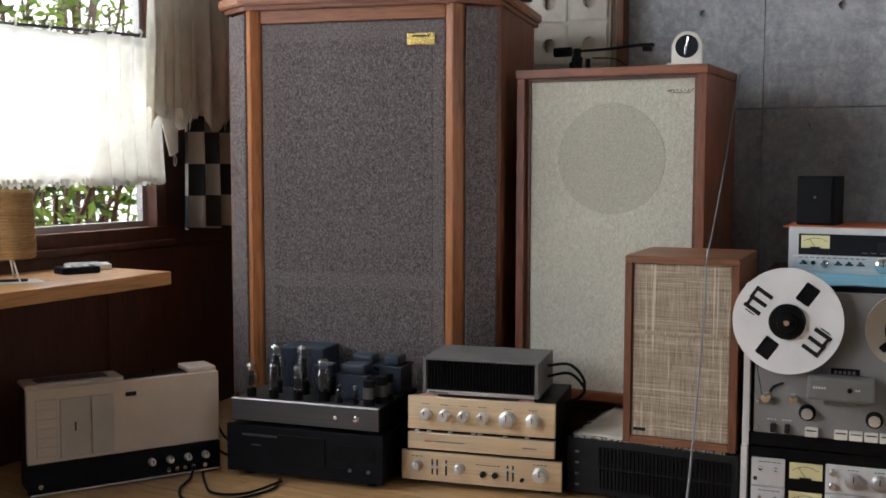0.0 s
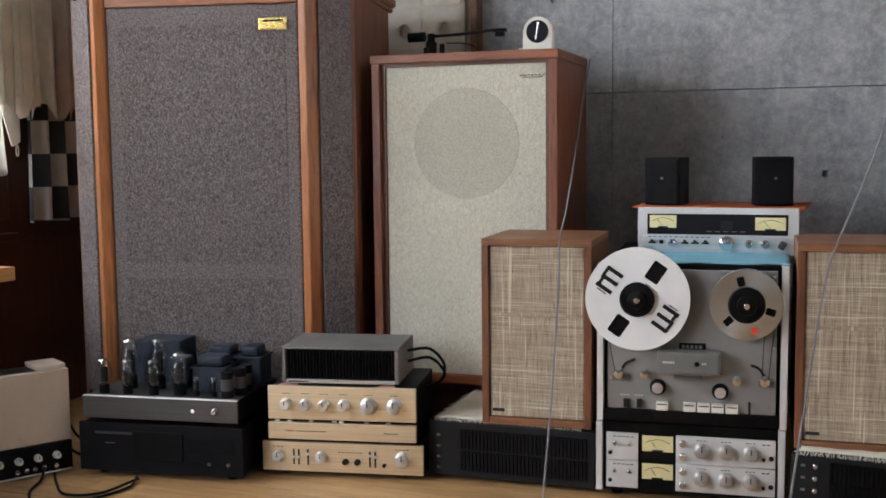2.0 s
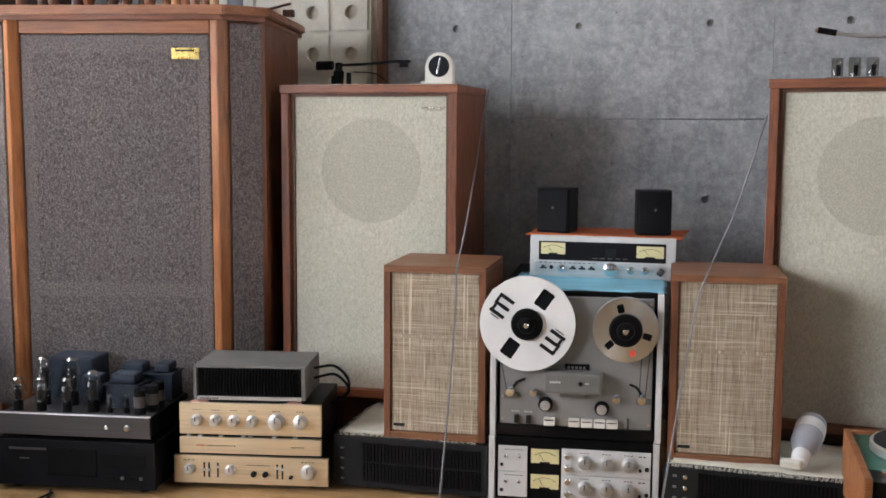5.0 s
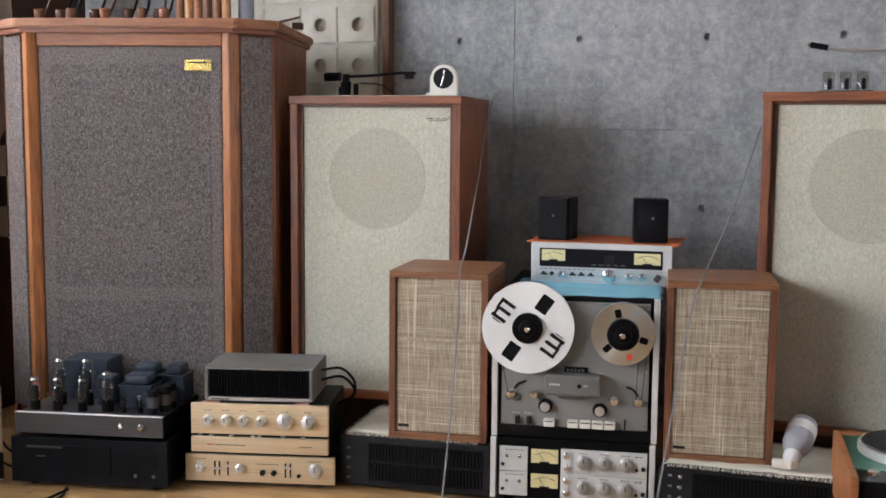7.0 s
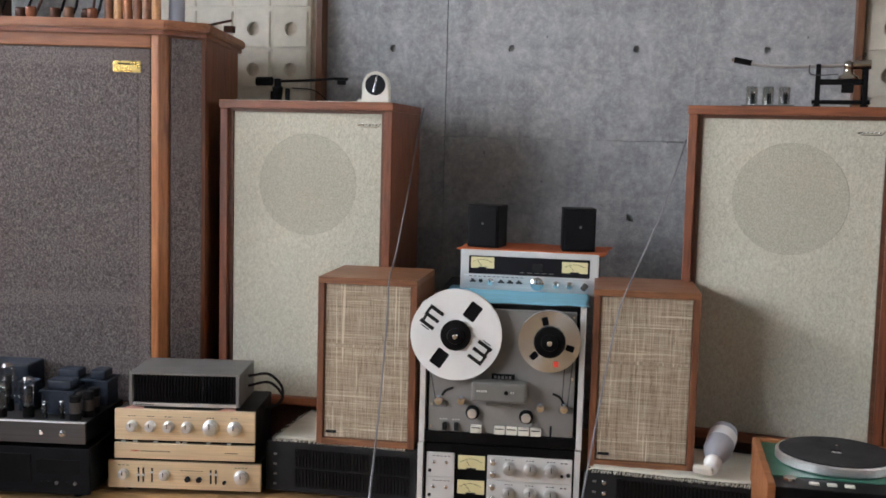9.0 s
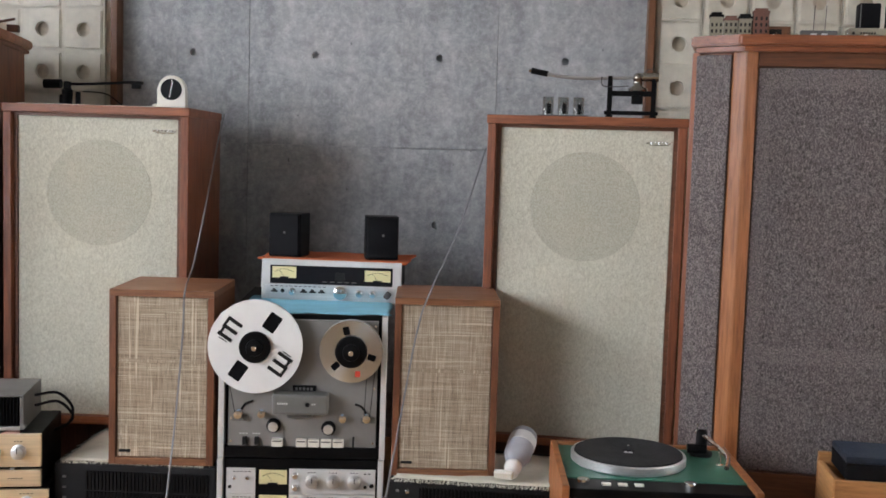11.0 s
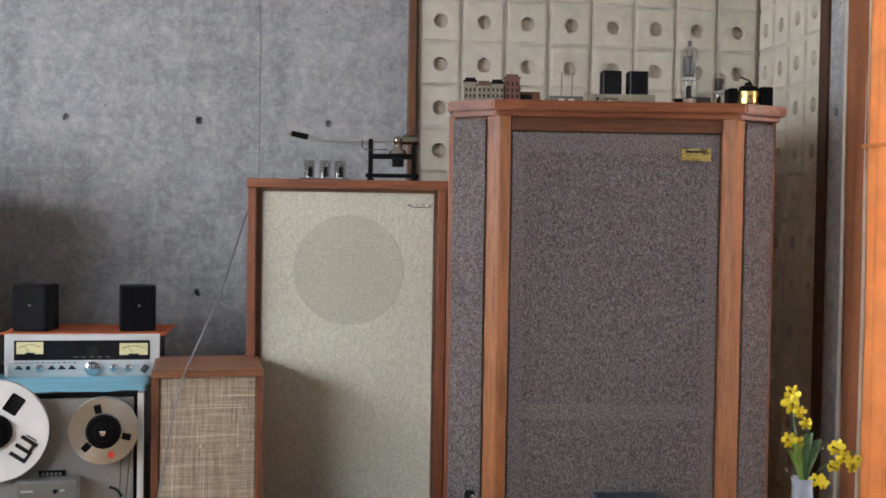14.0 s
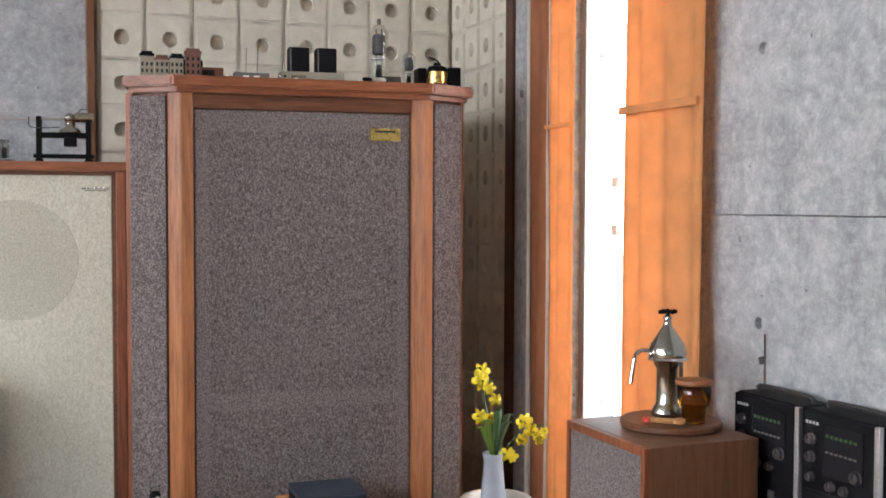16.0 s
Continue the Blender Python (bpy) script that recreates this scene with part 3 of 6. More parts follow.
def meter(parent, x, z, w, h, y=0.0):
    m = part("meter", B(x, y - 0.002, z, x + w, y + 0.004, z + h, 0.001), meter_face, parent, "cream level meter")
    pts = [(x + w * (0.1 + 0.8 * k / 8), y - 0.0026, z + h * (0.55 + 0.25 * math.sin(math.pi * k / 8))) for k in range(9)]
    part("scale", tube(bmesh.new(), pts, 0.0006, 4), ink, m)
    part("needle", tube(bmesh.new(), [(x + w * 0.52, y - 0.003, z + 0.04 * h), (x + w * 0.3, y - 0.003, z + 0.68 * h)], 0.0005, 4), ink, m)
    part("pivot_cover", prism(bmesh.new(), [(x + w * 0.32, y - 0.003), (x + w * 0.68, y - 0.003), (x + w * 0.68, y - 0.002), (x + w * 0.32, y - 0.002)], z, z + 0.12 * h), ink, m)
    return m


def foot_set(parent, W, dp, z, r=0.014, h=0.012):
    for fx in (0.05, W - 0.05):
        for fy in (0.05, dp - 0.05):
            part("foot", D((fx, fy, z), r, h, axis="z", seg=12), black_satin, parent)


# ---------- tape recorder and its amplifier, receiver ----------
def reel(parent, x, z, r, flange, hub_r, windows, label, y):
    """A tape reel facing -y: a pierced flange with a black hub."""
    bm = bmesh.new()
    holed_disc(bm, r, windows)
    f = part("reel", bm, flange, parent, label)
    f.location = (x, y, z)
    back = part("rear_flange", D((0, 0.024, 0), r * 0.995, 0.0015, seg=48), spun, f)
    part("tape_pack", D((0, 0.018, 0), r * 0.86, 0.012, seg=48), black_satin, f, "dark brown wound tape")
    hub = part("hub", lathe(bmesh.new(), [(0, 0), (hub_r, 0), (hub_r, 0.012), (hub_r * 0.9, 0.016), (hub_r * 0.55, 0.017), (hub_r * 0.5, 0.026), (hub_r * 0.15, 0.028), (0, 0.028)], Matrix.Translation((0, 0.002, 0)) @ pose(0, 0, 0, 90, 0, 0), 36), black, f, "black hub adaptor")
    part("spindle", D((0, -0.026, 0), hub_r * 0.16, 0.006, seg=16), chrome, hub)
    return f


def holed_disc(bm, r, windows, thick=0.0016, seg=64):
    """Round flange with shaped windows, each a list of (x, z)."""
    loops = [[(r * math.cos(2 * math.pi * k / seg), r * math.sin(2 * math.pi * k / seg)) for k in range(seg)]] + windows
    edges, rings = [], []
    for pts in loops:
        vs = [bm.verts.new((x, 0, z)) for x, z in pts]
        rings.append(vs)
        edges += [bm.edges.new((vs[i], vs[(i + 1) % len(vs)])) for i in range(len(vs))]
    bmesh.ops.triangle_fill(bm, use_beauty=True, use_dissolve=False, edges=edges)
    for vs in rings:
        low = [bm.verts.new(v.co + Vector((0, thick, 0))) for v in vs]
        for k in range(len(vs)):
            bm.faces.new((vs[k], vs[(k + 1) % len(vs)], low[(k + 1) % len(vs)], low[k]))


def turned(pts, a):
    c, s = math.cos(radians(a)), math.sin(radians(a))
    return [(c * x - s * z, s * x + c * z) for x, z in pts]


def rounded(cx, cz, w, h, r=0.004):
    out = []
    for qx, qz, a0 in ((1, 1, 0), (-1, 1, 90), (-1, -1, 180), (1, -1, 270)):
        out += [(cx + qx * (w / 2 - r) + r * math.cos(radians(a0 + a)), cz + qz * (h / 2 - r) + r * math.sin(radians(a0 + a))) for a in (0, 30, 60, 90)]
    return out


W = 0.462
deck = thing("tape_deck", "grey open-reel tape deck with white and silver reels", "tape recorder", -0.418, 2.722, 0.0, 6.5)
Z0, Z1 = 0.2, 0.602
part("cabinet", B(0.016, 0.03, Z0, W - 0.016, 0.62, Z1, 0.004), black, deck)
for sx in (0, W - 0.016):
    part("side_rail", B(sx, 0, Z0, sx + 0.016, 0.06, Z1, 0.002), satin_silver, deck, "pale grey metal side rail")
part("face_plate", B(0.026, 0.01, 0.232, W - 0.026, 0.032, 0.588, 0.002), grey_panel, deck, "warm grey front plate")
part("base_strip", B(0.016, 0.006, Z0, W - 0.016, 0.03, 0.231, 0.002), black, deck)
win = [turned(rounded(0, 0.081, 0.037, 0.05), a) for a in (-34, 146)]
white_reel = reel(deck, 0.102, 0.518, 0.1285, white_paint, 0.043, win, "white plastic tape reel", -0.03)
# the letter-like black bars on the white reel
for a in (55.5, 235.5):
    for u in (-0.0245, 0.0, 0.0245):
        bm = prism(bmesh.new(), rounded(0, 0, 0.0098, 0.046, 0.0015), 0, 0.0012)
        mk = part("bar", bm, ink, white_reel)
        mk.matrix_local = pose(0, -0.0004, 0, 0, -a, 0) @ pose(u, 0, 0.083, 90, 0, 0)
    for u, v, w, h in ((0.0135, 0.102, 0.03, 0.008), (-0.0115, 0.099, 0.027, 0.008), (-0.034, 0.083, 0.0025, 0.026)):
        mk = part("bar", prism(bmesh.new(), rounded(0, 0, w, h, 0.001), 0, 0.0013), ink, white_reel)
        mk.matrix_local = pose(0, -0.0004, 0, 0, -a, 0) @ pose(u, 0, v, 90, 0, 0)
small = [turned(rounded(0, 0.0585, 0.0175, 0.023, 0.003), a) for a in (14, 134, 254)]
brushed = material("turned_aluminium", (0.66, 0.68, 0.7), 0.26, Metallic=1.0, Anisotropic=0.8)
tn = brushed.node_tree.nodes.new("ShaderNodeTangent")
tn.direction_type, tn.axis = "RADIAL", "Y"
brushed.node_tree.links.new(tn.outputs[0], brushed.node_tree.nodes["Principled BSDF"].inputs["Tangent"])
silver_reel = reel(deck, 0.363, 0.51, 0.0865, brushed, 0.044, small, "spun aluminium tape reel", -0.026)
part("sticker", B(0.012, -0.0008, -0.07, 0.026, 0.0004, -0.054), red_label, silver_reel, "red label")
cover = part("head_cover", B(0.152, -0.045, 0.334, 0.304, 0.012, 0.391, 0.008), taupe_panel, deck, "taupe hinged head cover")
part("head_cover_base", B(0.19, -0.016, 0.318, 0.262, 0.012, 0.335, 0.004), taupe_panel, deck)
part("cover_button", D((0.248, -0.045, 0.364), 0.006, 0.003), black, cover)
bars(cover, 0.166, 0.196, 0.363, 5, print_grey, -0.0458, 0.0055)
bars(cover, 0.26, 0.272, 0.363, 2, print_grey, -0.0458, 0.004)
tag = part("counter", B(0.203, 0.004, 0.388, 0.268, 0.012, 0.406, 0.001), black, deck, "black tape counter window")
bars(tag, 0.21, 0.262, 0.393, 5, ash_grey, 0.0034, 0.008)
for gx, gz in ((0.152, 0.292), (0.304, 0.287)):
    k = knob(deck, gx, gz, 0.02, 0.02, black_satin, 0.01, False)
    part("cap", D((gx, -0.01, gz), 0.0135, 0.004, seg=24), silver, k)
for gx, gz, gr in ((0.055, 0.324, 0.011), (0.119, 0.326, 0.01), (0.343, 0.317, 0.01), (0.409, 0.318, 0.011)):
    part("guide_roller", lathe(bmesh.new(), [(gr, 0), (gr, 0.003), (gr * 0.6, 0.004), (gr * 0.6, 0.018), (gr, 0.019), (gr, 0.024), (0, 0.025)], Matrix.Translation((gx, 0.01, gz)) @ pose(0, 0, 0, 90, 0, 0), 20), chrome, deck)
for pts in (((0.063, 0.336), (0.073, 0.35), (0.095, 0.36)), ((0.376, 0.356), (0.395, 0.348), (0.408, 0.33))):
    part("tension_arm_slot", tube(bmesh.new(), smooth_path([(px, 0.009, pz) for px, pz in pts], 5), 0.0035, 6), ink, deck)
for gx in (0.058, 0.414):
    part("arm_plate", B(gx - 0.02, 0.004, 0.303, gx + 0.02, 0.012, 0.319, 0.001), taupe_panel, deck)
for gx in (0.067, 0.1):
    part("rocker_switch", B(gx, -0.002, 0.237, gx + 0.012, 0.012, 0.259, 0.002), ink, deck)
bars(deck, 0.058, 0.083, 0.266, 3, print_grey, 0.009, 0.003)
bars(deck, 0.094, 0.118, 0.266, 3, print_grey, 0.009, 0.003)
for gx in (0.148, 0.215, 0.249, 0.283, 0.317):
    b = part("push_button", B(gx, -0.006, 0.2345, gx + 0.03, 0.012, 0.256, 0.002), white_plastic, deck, "cream push button")
    part("button_line", B(gx + 0.003, -0.0066, 0.249, gx + 0.027, -0.0055, 0.2518), ink, b)
part("lever", tube(bmesh.new(), [(0.374, 0.008, 0.262), (0.374, -0.012, 0.245), (0.374, -0.014, 0.235)], 0.003, 8), ink, deck)
for gx in (0.034, 0.428):
    for gz in (0.245, 0.31, 0.4, 0.575):
        part("screw", D((gx, 0.0102, gz), 0.0035, 0.002, seg=10), chrome, deck)
for px, pz, qx, qz in ((0.402, 0.322, 0.408, 0.47), (0.418, 0.322, 0.432, 0.49), (0.046, 0.326, 0.028, 0.42)):
    part("tape", tube(bmesh.new(), [(px, 0.0, pz), (qx, -0.005, qz)], 0.0009, 4), black_satin, deck)

ramp_unit = thing("recording_amplifier", "black and silver recording amplifier with two meters under the tape deck", "amplifier", -0.42, 2.722, 0.0, 6.5)
Z0, Z1 = 0.018, 0.196
part("cabinet", B(0.016, 0.03, Z0, W - 0.014, 0.5, Z1, 0.004), black, ramp_unit)
for sx in (0, W - 0.016):
    part("side_rail", B(sx, 0, Z0, sx + 0.016, 0.06, Z1, 0.002), satin_silver, ramp_unit, "pale grey metal side rail")
part("face_plate", B(0.018, 0.012, Z0, W - 0.018, 0.03, Z1 - 0.001, 0.001), black, ramp_unit)
for row, z in enumerate((0.027, 0.099)):
    lp = part("input_panel", B(0.026, 0.004, z, 0.106, 0.016, z + 0.07, 0.001), satin_silver, ramp_unit, "silver input panel")
    for lx in (0.048, 0.084):
        lever(lp, lx, z + 0.043, chrome, 0.004)
    bars(lp, 0.044, 0.098, z + 0.06, 5, ink, 0.0034, 0.002)
    part("jack", D((0.036, 0.004, z + 0.018), 0.005, 0.003, seg=14), ink, lp)
    meter(ramp_unit, 0.116, z + 0.025, 0.077, 0.04, 0.01)
    rp = part("control_panel", B(0.2, 0.004, z, W - 0.022, 0.016, z + 0.07, 0.001), satin_silver, ramp_unit, "silver control panel")
    for kx in (0.264, 0.323, 0.382):
        knob(rp, kx, z + 0.036, 0.0195, 0.02, pale_metal, 0.004)
        bars(rp, kx - 0.013, kx + 0.013, z + 0.06, 3, ink, 0.0034, 0.002)
    for kz in (0.018, 0.052):
        knob(rp, 0.217, z + kz, 0.009, 0.014, chrome, 0.004, False)
    part("jack", D((0.412, 0.004, z + 0.022), 0.0045, 0.003, seg=14), ink, rp)
    part("jack", D((0.43, 0.004, z + 0.026), 0.006, 0.004, seg=14), ink, rp)
    bars(rp, 0.408, 0.43, z + 0.058, 2, ink, 0.0034, 0.003)
foot_set(ramp_unit, W, 0.45, 0.0, 0.016, 0.019)

rec = thing("receiver", "silver stereo receiver with two cream meters on the tape deck", "receiver", -0.376, 3.03, 0.602, 2.5)
RW, RH = 0.4225, 0.125
part("cabinet", B(0.006, 0.02, 0.006, RW - 0.006, 0.28, RH - 0.002, 0.003), black, rec)
part("face_plate", B(0, 0, 0.0, RW, 0.02, RH, 0.003), satin_silver, rec, "satin silver front plate")
dial = part("dial_window", B(0.026, -0.002, 0.052, 0.396, 0.006, 0.108, 0.002), dark_glass, rec, "dark dial window")
meter(dial, 0.033, 0.07, 0.072, 0.034, -0.002)
meter(dial, 0.312, 0.066, 0.078, 0.034, -0.002)
bars(dial, 0.185, 0.295, 0.06, 5, ash_grey, -0.0026, 0.002)
part("dial_block", B(0.222, -0.003, 0.064, 0.252, 0.002, 0.09), charcoal, dial)
part("lower_panel", B(0.012, -0.002, 0.006, RW - 0.012, 0.002, 0.049, 0.001), silver, rec, "brushed control panel")
for kx, kr in ((0.095, 0.011), (0.239, 0.0205), (0.297, 0.0115), (0.337, 0.0115)):
    knob(rec, kx, 0.029, kr, 0.02, chrome, -0.002)
for kx in (0.04, 0.128, 0.155, 0.183):
    lever(rec, kx, 0.031, gunmetal, -0.002, 0.018)
    part("switch_slot", B(kx - 0.01, -0.003, 0.026, kx + 0.01, 0.0, 0.031, 0.001), ink, rec)
part("jack", D((0.065, -0.002, 0.031), 0.006, 0.004, seg=14), ink, rec)
sel = part("selector", B(-0.009, -0.016, -0.011, 0.009, 0.0, 0.011, 0.004), gunmetal, rec)
sel.location = (0.382, -0.002, 0.027)
sel.rotation_euler = (0, radians(35), 0)
bars(rec, 0.028, 0.2, 0.044, 12, ink, -0.0026, 0.0018)
foot_set(rec, RW, 0.26, -0.0, 0.012, 0.005)


def draped(name, label, mat, x0, x1, y0, y1, z, drop, seed, front=0.02, nx=40, ny=14):
    """A thin cloth lying on a flat top with a wavy front edge that hangs a little."""
    bm, rnd = bmesh.new(), random.Random(seed)
    ph = [rnd.uniform(0, 6.28) for _ in range(4)]
    grid = []
    for j in range(ny + 1):
        row = []
        for i in range(nx + 1):
            u, v = i / nx, j / ny
            x, y = x0 + (x1 - x0) * u, y0 + (y1 - y0) * v
            zz = z + 0.0015 + 0.0008 * (math.sin(23 * u + ph[0]) * math.sin(9 * v + ph[1]) + 1) * (0.3 + v)
            if v < 0.28:
                k = (0.28 - v) / 0.28
                zz = z + 0.003 - drop * k * (0.75 + 0.25 * math.sin(17 * u + ph[2])) if k > 0.3 else zz
                y = y0 + (y1 - y0) * 0.196 - 0.004 - 0.004 * math.sin(31 * u + ph[3]) if k > 0.3 else y
            row.append(bm.verts.new((x + 0.004 * math.sin(11 * v + ph[0]), y, zz)))
        grid.append(row)
    for a, b in zip(grid, grid[1:]):
        for i in range(nx):
            bm.faces.new((a[i], a[i + 1], b[i + 1], b[i]))
    ob = sheet(name, bm, mat, None, "", 0.0025)
    return tagged(ob, label, "cloth")


draped("dust_cloth", "turquoise cloth laid over the tape deck top", blue_cloth, -0.375, 0.05, 2.69, 3.1, 0.604, 0.006, 3).matrix_world = pose(-0.19, 2.74, 0, 0, 0, 6) @ pose(0.19, -2.74 + 0.02, 0)
draped("table_runner", "rust orange cloth on the receiver under the mini speakers", rust_cloth, -0.392, 0.064, 2.995, 3.3, 0.7275, 0.012, 5)


# ---------- black power amplifiers ----------
def power_amp(x, y, yaw, H, knobs, label):
    root = thing("power_amplifier", label, "amplifier", x, y, 0, yaw, "pair of black power amplifiers")
    PW = 0.452
    part("body", B(0, 0.012, 0.014, PW, 0.4, H, 0.003), black, root)
    face = part("face_plate", B(-0.002, 0, 0.012, PW + 0.002, 0.014, H - 0.002, 0.003), charcoal, root)
    first = part("vent_slat", B(0.088, -0.004, 0.03, 0.0935, 0.002, 0.082), black, face)
    for z in (0.0, 0.06):
        for k in range(34):
            if z or k:
                o = first.copy()
                scene.collection.objects.link(o)
                o.location = (0.0103 * k, 0, z * (H - 0.03) / 0.133)
    for k in range(4):
        if knobs:
            knob(face, 0.055, 0.032 + 0.03 * k, 0.006, 0.008, chrome, 0.0, False)
        part("indicator", B(0.022, -0.003, 0.03 + 0.03 * k, 0.032, 0.001, 0.036 + 0.03 * k, 0.001), ash_grey, face)
    foot_set(root, PW, 0.38, 0.0, 0.014, 0.015)
    return root


power_amp(-0.882, 2.725, 2.0, 0.163, False, "black vented power amplifier under a linen-fronted loudspeaker")
power_amp(0.055, 2.755, -2.0, 0.15, True, "black vented power amplifier with small knobs, under a loudspeaker")
def ragged_cloth(name, label, x0, x1, y0, y1, z, yaw, seed, flap=0.0):
    """Woven cloth with frayed front fringe."""
    root = thing(name, label, "cloth", x0, y0, z, yaw)
    w, d, rnd = x1 - x0, y1 - y0, random.Random(seed)
    bm = bmesh.new()
    n, mrow = 36, 12
    rows = [[bm.verts.new((w * i / n, d * j / mrow, 0.004 + 0.004 * noise.noise((9 * i / n + seed, 5 * j / mrow, 0)))) for i in range(n + 1)] for j in range(mrow + 1)]
    for a, b in zip(rows, rows[1:]):
        for i in range(n):
            bm.faces.new((a[i], a[i + 1], b[i + 1], b[i]))
    sheet("weave", bm, rag_white, root, "", 0.003)
    bm = bmesh.new()
    for k in range(150):
        x = w * k / 150 + rnd.uniform(-0.002, 0.002)
        ln = rnd.uniform(0.002, 0.009)
        tube(bm, [(x, 0.004, 0.004), (x + rnd.uniform(-0.003, 0.003), -0.006, 0.002), (x + rnd.uniform(-0.005, 0.005), -0.009, -ln * 0.6)], 0.0009, 3, False)
    for k in range(60):
        y = d * k / 60
        for sx, dx in ((0, -1), (w, 1)):
            tube(bm, [(sx, y, 0.004), (sx + dx * rnd.uniform(0.008, 0.02), y + rnd.uniform(-0.004, 0.004), rnd.uniform(-0.012, 0.003))], 0.001, 3, False)
    part("fringe", bm, rag_white, root)
    if flap:
        bm = bmesh.new()
        rows = [[bm.verts.new((w + 0.012 * math.sin(1.57 * min(1, 1.5 * j / 8)) + 0.004 * math.sin(1.3 * i), 0.01 + 0.09 * i / 10, 0.004 - flap * (j / 8) ** 1.5 * (1 - 0.035 * i + 0.06 * math.sin(2.1 * i)))) for i in range(11)] for j in range(9)]
        for a, b in zip(rows, rows[1:]):
            for i in range(10):
                bm.faces.new((a[i], a[i + 1], b[i + 1], b[i]))
        sheet("flap", bm, rag_white, root, "corner hanging over the side", 0.003)


ragged_cloth("woven_cloth", "off-white frayed cloth on the power amplifier", -0.86, -0.46, 2.735, 3.08, 0.1655, 2, 2)
ragged_cloth("woven_cloth", "off-white frayed cloth under loudspeaker and bottle", 0.075, 0.512, 2.76, 3.06, 0.1525, -2, 6, 0.06)

bottle = thing("spray_bottle", "lying translucent grey bottle with a white band beside a loudspeaker", "bottle", 0.4, 2.785, 0.197, 0)
m = pose(0, 0, 0, -66, 0, -14)
part("body", lathe(bmesh.new(), [(0, 0.0), (0.018, 0.0), (0.02, 0.012), (0.032, 0.034), (0.039, 0.055), (0.039, 0.125), (0.036, 0.142), (0.026, 0.15), (0, 0.152)], m, 32), bottle_blue, bottle, smooth=True)
part("collar", lathe(bmesh.new(), [(0.0, -0.032), (0.018, -0.03), (0.021, -0.026), (0.021, -0.006), (0.024, -0.004), (0.024, 0.006), (0.019, 0.01)], m, 24), white_paint, bottle, smooth=True)
part("band", lathe(bmesh.new(), [(0.0392, 0.086), (0.0402, 0.089), (0.0402, 0.118), (0.0392, 0.121)], m, 32), white_paint, bottle, "white paper band")
nz = box(bmesh.new(), -0.045, -0.011, -0.045, 0.008, 0.011, -0.026, 0.005)
nz.transform(m)
part("nozzle", nz, white_plastic, bottle)


# ---------- champagne amplifier, tuner and the finned amplifier ----------
st = (-1.325, 2.592, 11.5)
tuner = thing("tuner", "champagne-gold stereo tuner on the oak floor", "tuner", *st[:2], 0.0, st[2])
TW = 0.452
part("cabinet", B(0.008, 0.012, 0.016, TW - 0.008, 0.3, 0.095, 0.003), black, tuner)
face = part("face_plate", B(0, 0, 0.016, TW, 0.014, 0.098, 0.002), champagne, tuner, "champagne aluminium front plate")
for kx, kr in ((0.047, 0.016), (0.168, 0.016), (0.395, 0.022)):
    knob(face, kx, 0.058, kr, 0.02, silver, 0.0)
for kx in (0.088, 0.102, 0.128, 0.302, 0.317):
    slot = part("slide_slot", B(kx, -0.001, 0.035, kx + 0.0045, 0.002, 0.078), ink, face)
    part("slider", B(kx - 0.003, -0.007, 0.058 + 0.006 * math.sin(900 * kx), kx + 0.0075, -0.001, 0.064 + 0.006 * math.sin(900 * kx), 0.001), silver, slot)
for kx in (0.236, 0.27, 0.345):
    part("jack", D((kx, 0, 0.048 if kx < 0.3 else 0.042), 0.008 if kx < 0.3 else 0.005, 0.01, seg=16), ink, face)
bars(face, 0.215, 0.285, 0.072, 7, ink, -0.0006, 0.0018)
bars(face, 0.03, 0.065, 0.083, 3, ink, -0.0006, 0.0018)
bars(face, 0.375, 0.415, 0.085, 4, ink, -0.0006, 0.0018)
foot_set(tuner, TW, 0.28, 0.0, 0.014, 0.016)

pre = thing("integrated_amplifier", "champagne-gold amplifier with six silver knobs on a tuner", "amplifier", -1.301, 2.587, 0.1, 12.0)
PW = 0.412
part("cabinet", B(0.005, 0.012, 0.006, PW - 0.005, 0.29, 0.152, 0.003), black, pre)
up = part("upper_face", B(0, 0, 0.063, PW, 0.014, 0.155, 0.002), champagne, pre, "champagne aluminium upper plate")
lo = part("lower_flap", B(0, -0.003, 0.008, PW, 0.012, 0.055, 0.002), champagne, pre, "champagne aluminium flap")
for kx, kr in ((0.053, 0.0165), (0.107, 0.0165), (0.16, 0.0165), (0.214, 0.0165), (0.283, 0.0235), (0.353, 0.0205)):
    knob(up, kx, 0.106, kr, 0.024, silver, 0.0)
    bars(up, kx - 0.012, kx + 0.012, 0.134, 3, ink, -0.0006, 0.0018)
for kx in (0.02, 0.055, 0.115, 0.18, 0.2, 0.27, 0.33):
    part("tab", B(kx, -0.003, 0.056, kx + 0.012, 0.006, 0.061, 0.001), silver, up)
bars(lo, 0.05, 0.074, 0.03, 4, red_label, -0.0036, 0.004)
bars(lo, 0.078, 0.165, 0.0305, 14, ink, -0.0036, 0.0025)
bars(lo, 0.325, 0.365, 0.0305, 6, ink, -0.0036, 0.0025)
foot_set(pre, PW, 0.27, -0.002, 0.012, 0.008)

